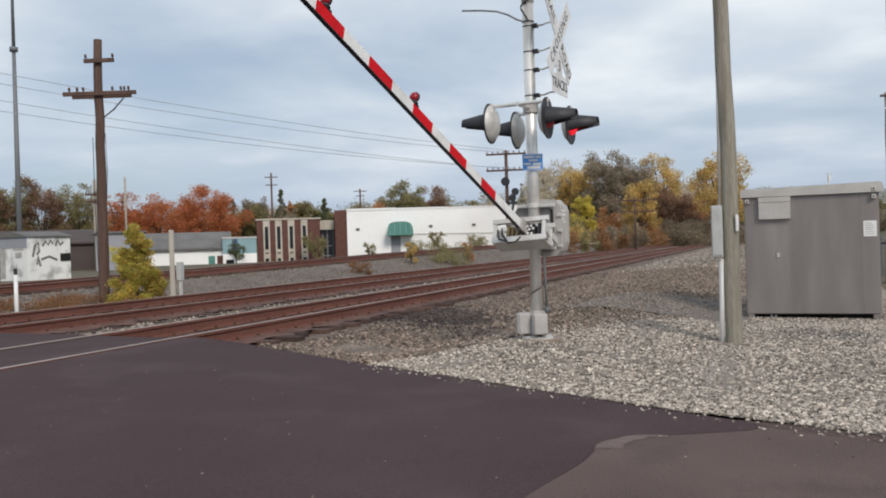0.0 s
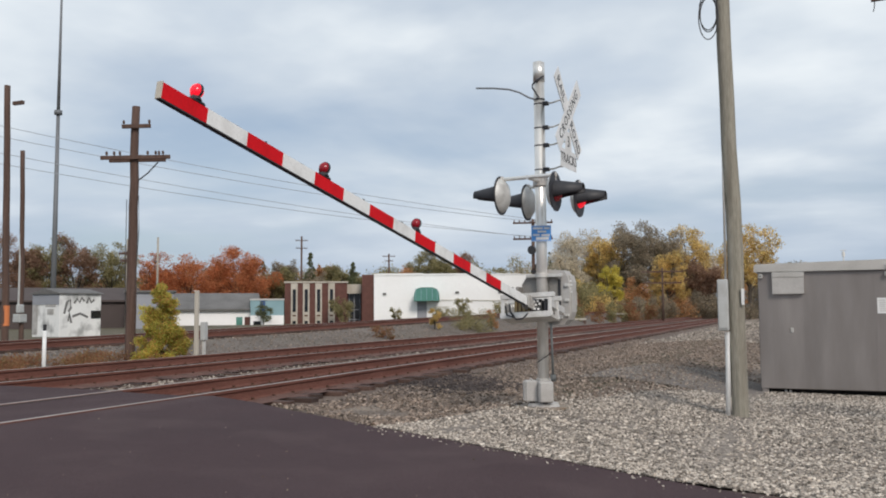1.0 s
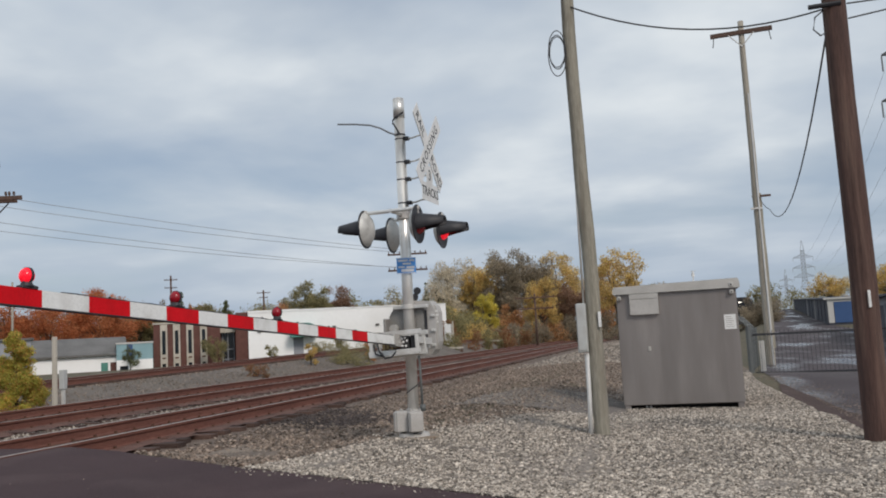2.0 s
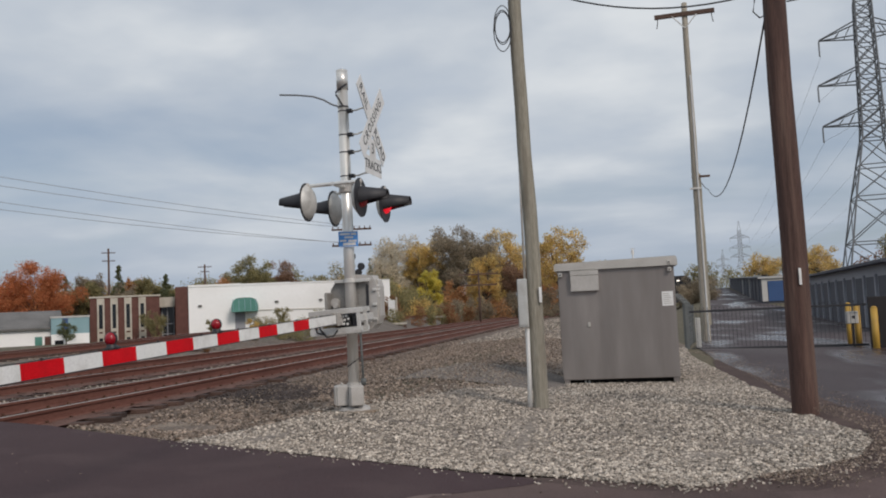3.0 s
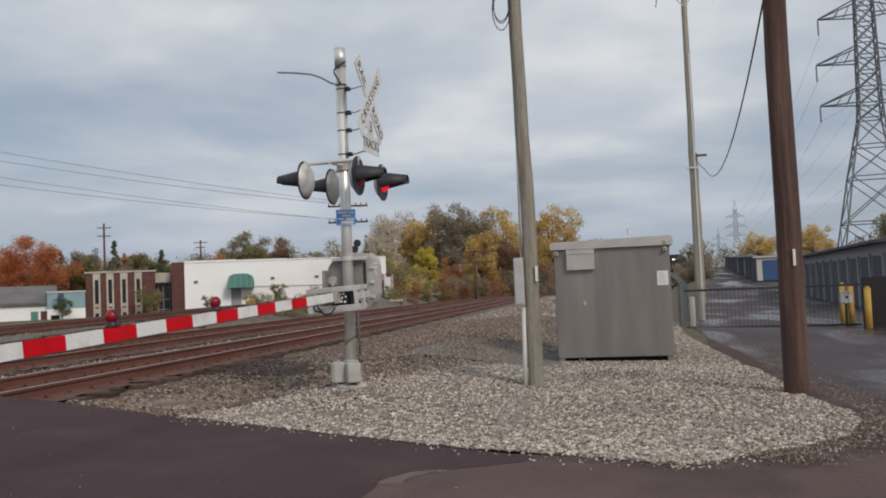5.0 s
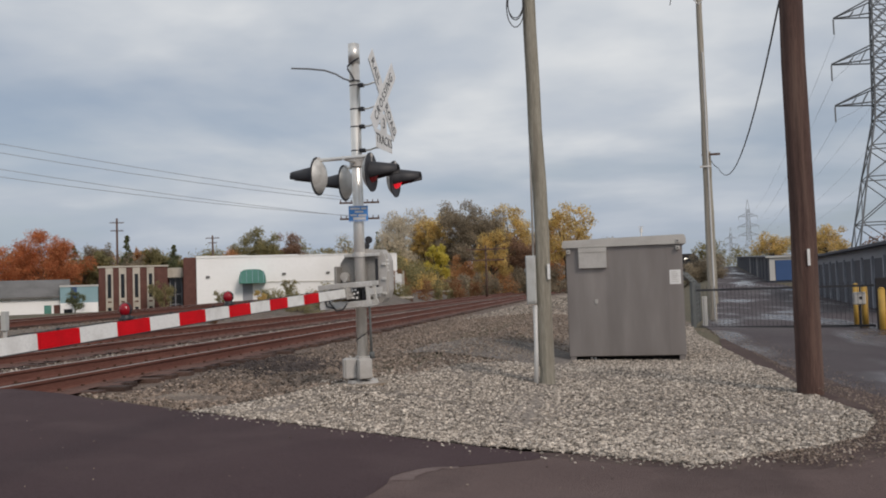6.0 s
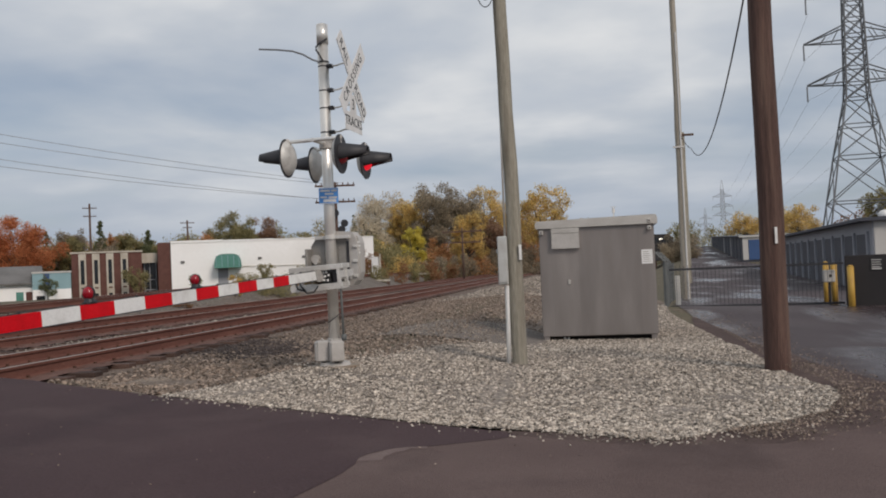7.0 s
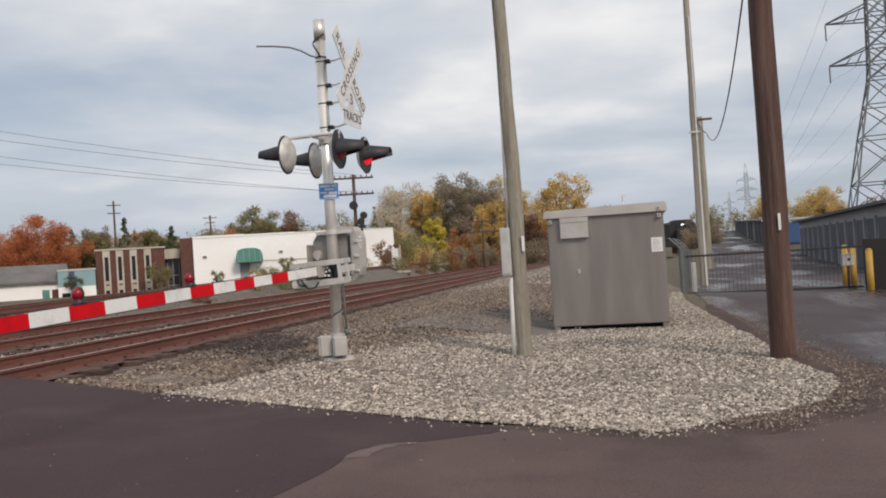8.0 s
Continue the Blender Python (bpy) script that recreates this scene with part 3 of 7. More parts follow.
SIDE = [(-7.0, 9.36), (-6.1, 9.13), (-4.05, 8.28), (-3.3, 10.0), (-2.5, 11.4), (-2.0, 13.4), (-1.2, 15.2), (-0.4, 19.5), (1.5, 24), (2.7, 27), (2.4, 45), (3.2, 90), (-2, 130), (-5.4, 130), (-5.5, 30), (-5.6, 10.4)]
fill("trackside", SIDE, lambda x, y: land(x, y) + 0.014, M_SIDE, "brown stony ground beside the tracks", "ground", 1.5)
STRIP = [(-3.6, 15.4), (-2.4, 14.7), (-1.0, 14.9), (-0.5, 15.9), (-0.5, 17.6), (-1.2, 19.2), (-2.6, 19.0), (-3.4, 17.4)]
fill("service_path", STRIP, lambda x, y: land(x, y) + 0.034, M_FINES, "dark fine gravel service path behind the pole", "path", 0.8)


def bed_z(x, y):
    prof = float(np.interp(x, [-14.6, -14.0, -13.6, -10.2, -9.8, -6.5, -6.0, -5.2], [-0.16, -0.13, -0.09, -0.12, -0.14, -0.15, -0.135, -0.21]))
    return prof + 0.02 * noise.noise((x * 2.3, y * 1.1, 0))


BX = [-14.6 + 0.235 * k for k in range(41)]
BY = [-30, -10, 5, *[8 + 0.5 * k for k in range(64)], 44, 50, 60, 80, 120, 200, 350]
sheet("track_bed", BX, BY, bed_z, M_BALLAST, label="rust-stained crushed stone ballast under two tracks", category="ballast")


def rusty(name, label, x0, x1, z0, z1, y1, seed):
    xs = [x0 + (x1 - x0) * k / 5 for k in range(6)]
    ys = [*np.arange(9.3, 40, 0.16), *np.arange(40, y1, 2.0)]
    sheet(name, xs, [float(y) for y in ys], lambda x, y: z0 + (z1 - z0) * (x - x0) / (x1 - x0) + 0.016 * noise.noise((x * 5, y * 2.6, seed)), M_RUSTDUST,
          lambda x, y: abs(x - x0) < abs(x1 - x0) * (0.72 + 0.55 * noise.noise((3.0, y * 2.2, seed))), label, "ballast")


rusty("rust_fouling", "rust-brown fouled fines beside the rail", -7.075, -6.62, -0.066, -0.084, 120, 1.0)
rusty("rust_fouling", "rust-brown fouled fines between the rails", -8.55, -7.22, -0.083, -0.083, 120, 2.0)
rusty("rust_fouling", "rust-brown fouled fines beside the second track", -11.18, -10.7, -0.045, -0.085, 100, 3.0)
OILY = [(-6.4, 16.6), (-6.4, 14.2), (-6.0, 13.7), (-5.7, 13.9), (-5.3, 13.5), (-4.9, 12.9), (-4.45, 12.7), (-4.3, 13.1), (-4.6, 13.7), (-4.75, 14.4), (-5.2, 14.9), (-5.5, 15.7), (-6.1, 16.3)]


def bank_z(x, y):
    top = rail3_z(y) - 0.24
    return float(np.interp(x, [-25.5, -22.3, -20.9, -18.0, -16.0, -15.6], [-0.05, top - 0.2, top, top, -0.05, -0.12])) + 0.03 * noise.noise((x, y * 0.7, 3))


sheet("raised_track_bed", [-25.5, -24, -22.3, -21.5, -20.9, -20.2, -19.5, -18.8, -18.0, -17.5, -17, -16.5, -16.0, -15.6], [-60, -20, 0, 8, *[12 + 1.5 * k for k in range(30)], 62, 75, 100, 160, 300],
      bank_z, M_BANK, label="raised grey ballast bank carrying the third track", category="ballast")

RAIL = [(-0.07, 0), (0.07, 0), (0.07, 0.012), (0.012, 0.032), (0.009, 0.13), (0.034, 0.142), (0.036, 0.17), (0.030, 0.177), (-0.030, 0.177), (-0.036, 0.17), (-0.034, 0.142), (-0.009, 0.13), (-0.012, 0.032), (-0.07, 0.012)]


def rail(parent, x, top, y0, y1, zf=None):
    bm = bmesh.new()
    cuts = [y0, y1] if zf is None else [y0, 10, 60, y1]
    for a, b in zip(cuts, cuts[1:]):
        for (o, lo, hi) in ((RAIL, a, b),):
            va = [bm.verts.new((x + px, lo, (top if zf is None else zf(lo)) - 0.18 + pz)) for px, pz in o]
            vb = [bm.verts.new((x + px, hi, (top if zf is None else zf(hi)) - 0.18 + pz)) for px, pz in o]
            for k in range(len(o)):
                bm.faces.new((va[k], va[(k + 1) % len(o)], vb[(k + 1) % len(o)], vb[k]))
    bmesh.ops.recalc_face_normals(bm, faces=bm.faces[:])
    r = part("rail", bm, M_RUST, parent, "rust-brown steel rail")
    bm = bmesh.new()
    for a, b in zip(cuts, cuts[1:]):
        za, zb = (top, top) if zf is None else (zf(a), zf(b))
        w = 0.030
        q = [bm.verts.new(c) for c in ((x - w, a, za - 0.002), (x + w, a, za - 0.002), (x + w, b, zb - 0.002), (x - w, b, zb - 0.002), (x - w, a, za), (x + w, a, za), (x + w, b, zb), (x - w, b, zb))]
        for f in ((4, 5, 6, 7), (0, 1, 5, 4), (1, 2, 6, 5), (2, 3, 7, 6), (3, 0, 4, 7)):
            bm.faces.new([q[k] for k in f])
    part("running_surface", bm, M_RAILHEAD, r, "pale worn running surface")


TRACKS = []
for x1, x2, z1, z2, label in ((-8.62, -7.15, 0.10, 0.10, "rusty railway track nearest the crossing signal"), (-12.72, -11.25, 0.185, 0.115, "second rusty railway track with raised outer rail")):
    tr = thing("railway_track", label, "railway track", kind="structure")
    rail(tr, x1, z1, -60, 420)
    rail(tr, x2, z2, -60, 420)
    TRACKS.append((tr, x1, x2, z1, z2))
third = thing("railway_track", "rusty third railway track on the raised bank", "railway track", kind="structure")
rail(third, -20.2, 0, -60, 300, rail3_z)
rail(third, -18.75, 0, -60, 300, rail3_z)

# solid strips beside the rails; their black stands for the groove's shade
for x in (-7.15, -8.62):
    bm = bmesh.new()
    sx = -1 if x > -8 else 1
    lo, hi = sorted((x + sx * 0.04, x + sx * 0.105))
    box(bm, (lo, -6, 0.05), (hi, 9.9 if x > -8 else 9.4, 0.0905))
    tagged(part("flangeway", bm, M_SHADOWBLACK, None), "dark strip for the shade in the flangeway beside the rail", "groove", kind="structure")


# ---- crossing signal ----
SIG = Vector((-2.78, 10.23, -0.02))
SIG_RZ = -7.5
PIVOT, PHI, PSI = Vector((-2.749, 10.217, 1.142)), radians(-94.64), radians(-2.74)
ARM_OFF, BAND = 1.367, 0.38


def signal_lamp(parent, at, facing, lit):
    """A flashing-light unit: dark round backing, silver rear bowl, hooded red lens. Faces +x or -x in the signal's space."""
    m = pose(*at, 0, 0, 5 if facing > 0 else 185)
    bm = bmesh.new()
    rod(bm, (-0.012, 0, 0), (0.0, 0, 0), 0.235, seg=28)
    bmesh.ops.transform(bm, matrix=m, verts=bm.verts[:])
    back = part("lamp_backing", bm, M_BLACK, parent, "round black lamp backing disc")
    bm = bmesh.new()
    prof = [(-0.013, 0.21), (-0.04, 0.195), (-0.075, 0.15), (-0.10, 0.08), (-0.11, 0.0)]
    rings = [[bm.verts.new((x, r * math.cos(a * math.tau / 24), r * math.sin(a * math.tau / 24))) for a in range(24)] for x, r in prof[:-1]]
    for a, b in zip(rings, rings[1:]):
        for k in range(24):
            bm.faces.new((a[k], b[k], b[(k + 1) % 24], a[(k + 1) % 24]))
    tip = bm.verts.new((prof[-1][0], 0, 0))
    for k in range(24):
        bm.faces.new((rings[-1][k], tip, rings[-1][(k + 1) % 24]))
    bmesh.ops.recalc_face_normals(bm, faces=bm.faces[:])
    bmesh.ops.transform(bm, matrix=m, verts=bm.verts[:])
    part("rear_bowl", bm, M_BOWL, back, "silver rear bowl", smooth=True)
    bm = bmesh.new()
    rod(bm, (0.001, 0, 0), (0.028, 0, 0), 0.125, 0.115, seg=24)
    bmesh.ops.create_uvsphere(bm, u_segments=20, v_segments=10, radius=0.115, matrix=Matrix.Translation((0.02, 0, 0)) @ Matrix.Diagonal((0.5, 1, 1, 1)))
    bmesh.ops.transform(bm, matrix=m, verts=bm.verts[:])
    part("lens", bm, M_REDLIT if lit else M_REDLENS, back, "red glass lens")
    # hood: a half-open tapered sleeve with thickness
    bm = bmesh.new()
    n = 18
    rows = []
    for x, r in ((0.0, 0.132), (0.12, 0.112), (0.33, 0.076)):
        span = radians(255 if x < 0.05 else (240 if x < 0.2 else 215))
        rows.append(([bm.verts.new((x, r * math.sin(-span / 2 + span * k / n), r * math.cos(-span / 2 + span * k / n))) for k in range(n + 1)],
                     [bm.verts.new((x, (r - 0.006) * math.sin(-span / 2 + span * k / n), (r - 0.006) * math.cos(-span / 2 + span * k / n))) for k in range(n + 1)]))
    for (oa, ia), (ob, ib) in zip(rows, rows[1:]):
        for k in range(n):
            bm.faces.new((oa[k], oa[k + 1], ob[k + 1], ob[k]))
            bm.faces.new((ia[k + 1], ia[k], ib[k], ib[k + 1]))
        bm.faces.new((oa[0], ob[0], ib[0], ia[0]))
        bm.faces.new((oa[n], ia[n], ib[n], ob[n]))
    for k in range(n):
        bm.faces.new((rows[-1][0][k], rows[-1][0][k + 1], rows[-1][1][k + 1], rows[-1][1][k]))
    bmesh.ops.recalc_face_normals(bm, faces=bm.faces[:])
    bmesh.ops.transform(bm, matrix=m, verts=bm.verts[:])
    part("hood", bm, M_BLACK, back, "black metal lamp hood", smooth=True)


def slab(bm, half, thick, m):
    box(bm, (-half[0], -half[1], 0), (half[0], half[1], thick), 0.0, m)


def crossing_signal():
    s = thing("crossing_signal", "aluminium crossing signal mast with hooded lamps and lowering gate", "crossing signal", SIG, SIG_RZ)
    bm = bmesh.new()
    rod(bm, (0, 0, 0.05), (0, 0, 4.05), 0.067, seg=28)
    part("mast", bm, M_ALU, s, "dull aluminium pipe mast", smooth=True)
    bm = bmesh.new()
    rod(bm, (0, 0, 4.0), (0, 0, 4.245), 0.072, seg=28)
    rod(bm, (0, 0, 4.245), (0, 0, 4.255), 0.067, 0.05, seg=28)
    part("mast_cap", bm, M_ALU, s, "aluminium mast cap sleeve", smooth=True)
    bm = bmesh.new()
    rod(bm, (0, -0.078, 3.99), (0, -0.07, 3.99), 0.014, seg=10)
    part("cable_hole", bm, M_BLACK, s)
    # foot: flange, casting and two junction boxes
    bm = bmesh.new()
    rod(bm, (0, 0, -0.25), (0, 0, 0.03), 0.34, 0.30, seg=24)
    part("footing", bm, M_CONCRETE, s, "rust-stained round concrete footing")
    bm = bmesh.new()
    rod(bm, (0, 0, 0.02), (0, 0, 0.07), 0.2, 0.17, seg=16)
    rod(bm, (0, 0, 0.07), (0, 0, 0.36), 0.11, 0.085, seg=16)
    part("base_casting", bm, M_HOUSING, s, "grey cast base collar")
    for a, w in ((-150, 0.19), (-58, 0.17)):
        m = pose(0, 0, 0, 0, 0, a)
        bm = bmesh.new()
        box(bm, (0.075, -w / 2, 0.09), (0.225, w / 2, 0.335), 0.012, m)
        b = part("junction_box", bm, M_HOUSING, s, "grey cast junction box")
        bm = bmesh.new()
        box(bm, (0.226, -w / 2 + 0.012, 0.10), (0.242, w / 2 - 0.012, 0.325), 0.006, m)
        part("cover", bm, M_HOUSING, b)
        for dy in (-w / 2 + 0.03, w / 2 - 0.03):
            bm = bmesh.new()
            rod(bm, m @ Vector((0.15, dy, 0.33)), m @ Vector((0.15, dy, 0.36)), 0.014, seg=8)
            part("lug", bm, M_HOUSING, b)
        bm = bmesh.new()
        rod(bm, m @ Vector((0.14, 0, 0.01)), m @ Vector((0.14, 0, 0.10)), 0.03, seg=10)
        part("anchor_bolt", bm, M_BLACK, b)
    # drop conduit beside the mast
    bm = bmesh.new()
    rod(bm, (0.14, -0.03, 0.33), (0.12, -0.02, 1.02), 0.015, seg=10)
    rod(bm, (0.14, -0.03, 0.33), (0.14, -0.03, 0.41), 0.034, seg=10)
    part("conduit", bm, M_FENCE, s, "grey flexible drop conduit", smooth=True)
    bm = bmesh.new()
    tube(bm, [(-0.06, -0.05, 0.55), (0.0, -0.078, 0.58), (0.07, -0.05, 0.63), (0.12, -0.02, 0.68)], 0.006)
    part("cable_tie", bm, M_CABLE, s)
    # gate mechanism housing and its frame
    bm = bmesh.new()
    out = [(0.04, 1.0), (0.25, 1.0), (0.31, 1.08), (0.335, 1.40), (0.31, 1.58), (0.26, 1.66), (0.04, 1.68)]
    prism(bm, out, 0.06, 0.25)
    h = part("gate_mechanism", bm, M_HOUSING, s, "grey cast gate mechanism housing")
    bm = bmesh.new()
    box(bm, (0.075, 0.046, 1.05), (0.185, 0.058, 1.60), 0.004)
    part("access_door", bm, M_SHADEHOUSING, h)
    for z in (1.12, 1.30, 1.48):
        bm = bmesh.new()
        box(bm, (0.275, 0.03, z - 0.018), (0.33, 0.058, z + 0.018), 0.006)
        part("hinge", bm, M_GALV, h)
    bm = bmesh.new()
    box(bm, (0.195, 0.035, 1.20), (0.225, 0.047, 1.55), 0.0)
    part("slot", bm, M_BLACK, h)
    bm = bmesh.new()
    prism(bm, [(0.25, 1.03), (0.31, 1.06), (0.345, 1.16), (0.345, 1.52), (0.32, 1.6), (0.25, 1.63)], 0.10, 0.25)
    part("outer_cover", bm, M_HOUSING, h, "rounded grey outer cover")
    for k, (z, wd) in enumerate(((1.53, 0.05), (1.485, 0.06), (1.44, 0.045), (1.40, 0.055))):
        bm = bmesh.new()
        box(bm, (0.295, 0.094, z - 0.012), (0.295 + wd, 0.099, z + 0.012), 0.0)
        part("sticker_bar", bm, M_WHITE, h, "white sticker line")
    bm = bmesh.new()
    prism(bm, [(-0.30, 1.15), (-0.10, 1.15), (-0.10, 1.62), (-0.22, 1.60), (-0.29, 1.50)], 0.05, 0.30)
    h2 = part("motor_housing", bm, M_SHADEHOUSING, s, "rounded grey motor housing, darkened as a recess")
    bm = bmesh.new()
    rod(bm, (-0.22, 0.0, 1.34), (-0.22, 0.06, 1.34), 0.055, seg=14)
    rod(bm, (-0.20, -0.03, 1.30), (-0.20, 0.06, 1.30), 0.03, seg=10)
    part("shaft_boss", bm, M_HOUSING, h2)
    bm = bmesh.new()
    box(bm, (-0.31, -0.10, 1.10), (-0.275, 0.10, 1.47), 0.01)
    part("side_plate", bm, M_SHADEHOUSING, h2)
    for z in (1.60, 1.10):
        bm = bmesh.new()
        rod(bm, (0, 0, z - 0.022), (0, 0, z + 0.022), 0.085, seg=20)
        box(bm, (-0.20, -0.03, z - 0.02), (0.26, 0.03, z + 0.02), 0.004)
        part("clamp", bm, M_GALV, s, "galvanised mast clamp")
    # four lamps on two cross pipes
    for y in (-0.38, 0.38):
        z = 2.76
        bm = bmesh.new()
        rod(bm, (-0.34, y, z), (0.34, y, z), 0.024, seg=10)
        part("lamp_pipe", bm, M_ALU, s)
        for sx in (-1, 1):
            bm = bmesh.new()
            rod(bm, (sx * 0.34, y, z + 0.02), (sx * 0.34, y, 2.53), 0.026, seg=10)
            bmesh.ops.create_uvsphere(bm, u_segments=10, v_segments=6, radius=0.04, matrix=Matrix.Translation((sx * 0.34, y, z)))
            part("lamp_bracket", bm, M_HOUSING, s)
            signal_lamp(s, (sx * 0.36, y, 2.565), sx, sx > 0 and y > 0)
    bm = bmesh.new()
    rod(bm, (0, -0.40, 2.76), (0, 0.40, 2.76), 0.026, seg=10)
    part("cross_pipe", bm, M_ALU, s)
    bm = bmesh.new()
    rod(bm, (0, 0, 2.70), (0, 0, 2.82), 0.092, seg=20)
    part("pipe_collar", bm, M_HOUSING, s)
    # sign brackets
    for z in (3.72, 3.42, 3.20, 2.90):
        bm = bmesh.new()
        rod(bm, (0, 0, z - 0.008), (0, 0, z + 0.008), 0.068, seg=20)
        box(bm, (0.055, -0.04, z - 0.022), (0.12, 0.03, z + 0.022), 0.004)
        b = part("sign_bracket", bm, M_BLACK, s, "dark sign bracket")
        bm = bmesh.new()
        tube(bm, [(0.12, 0, z), (0.18, 0.0, z), (0.24, 0.03, z + 0.025), (0.35, 0.06, z + 0.03)], 0.011)
        part("bracket_arm", bm, M_GALV, b)
    # crossbuck: two blades, slightly proud of one another
    for name, word, turn, x in (("sign_blade", "RAILROAD", -45, 0.355), ("sign_blade", "CROSSING", 45, 0.362)):
        face = Matrix.Translation((x, 0.05, 3.56)) @ Matrix.Rotation(radians(93.5), 4, "Z") @ Matrix.Rotation(radians(90), 4, "X") @ Matrix.Rotation(radians(turn), 4, "Z")
        bm = bmesh.new()
        slab(bm, (0.61, 0.1145), 0.004, face)
        bl = part(name, bm, M_WHITE, s, "white crossing sign blade")
        for piece, at in ((word, 0.0),) if word == "CROSSING" else ((word[:4], -0.37), (word[4:], 0.36)):
            letters("lettering", piece, 0.165, M_LETTER, bl, face @ pose(at, 0, 0.005), "black capital lettering", space=1.28 if word == "CROSSING" else 1.06)
        if word == "CROSSING":
            continue
        for dy in (-0.108, ):
            bm = bmesh.new()
            box(bm, (-0.61, dy - 0.004, 0.004), (0.61, dy + 0.004, 0.006), 0.0, face)
            part("edge_line", bm, M_LETTER, bl)
    face = Matrix.Translation((0.352, 0.05, 3.00)) @ Matrix.Rotation(radians(93.5), 4, "Z") @ Matrix.Rotation(radians(90), 4, "X")
    bm = bmesh.new()
    slab(bm, (0.30, 0.1145), 0.004, face)
    slab(bm, (0.1145, 0.115), 0.004, face @ pose(0, 0.229, 0))
    pl = part("track_count_plate", bm, M_WHITE, s, "white plate with the number of tracks")
    letters("lettering", "TRACKS", 0.165, M_LETTER, pl, face @ pose(0, 0, 0.005), "black capital lettering")
    letters("lettering", "3", 0.19, M_LETTER, pl, face @ pose(0, 0.215, 0.005), "black numeral")
    # bent rod with clip near the top
    bm = bmesh.new()
    tube(bm, [(-0.02, -0.07, 3.77), (-0.10, -0.10, 3.80), (-0.20, -0.14, 3.865), (-0.32, -0.19, 3.91), (-0.50, -0.25, 3.935), (-0.72, -0.30, 3.955)], 0.011, 8)
    part("bent_rod", bm, M_STEEL, s, "bent galvanised rod")
    bm = bmesh.new()
    tube(bm, [(0.09, -0.06, 4.05), (0.0, -0.10, 3.99), (-0.05, -0.09, 3.95), (-0.05, -0.09, 3.92), (0.0, -0.09, 3.84), (0.03, -0.08, 3.78)], 0.011, 8)
    rod(bm, (0, 0, 3.765), (0, 0, 3.785), 0.07, seg=20)
    part("rod_clip", bm, M_BLACK, s)
    # small blue notice, its writing as plain bars
    face = pose(0.0, 0, 2.11) @ Matrix.Rotation(radians(24), 4, "Z") @ pose(0, -0.085, 0, 90, 0, 0)
    bm = bmesh.new()
    slab(bm, (0.118, 0.098), 0.004, face)
    note = part("notice", bm, M_BLUE, s, "small blue notice plate")
    bm = bmesh.new()
    for y, lo, hi, hh in ((0.062, -0.10, 0.02, 0.012), (0.062, 0.035, 0.10, 0.012), (0.022, -0.045, 0.06, 0.011), (-0.018, -0.10, -0.02, 0.010), (-0.022, 0.0, 0.10, 0.013), (-0.06, -0.065, 0.09, 0.017)):
        box(bm, (lo, y - hh, 0.0045), (hi, y + hh, 0.006), 0.0, face)
    for y in (-0.092, 0.092):
        box(bm, (-0.113, y - 0.003, 0.0045), (0.113, y + 0.003, 0.006), 0.0, face)
    part("writing_bars", bm, M_WHITE, note, "white lines of small writing")
    return s


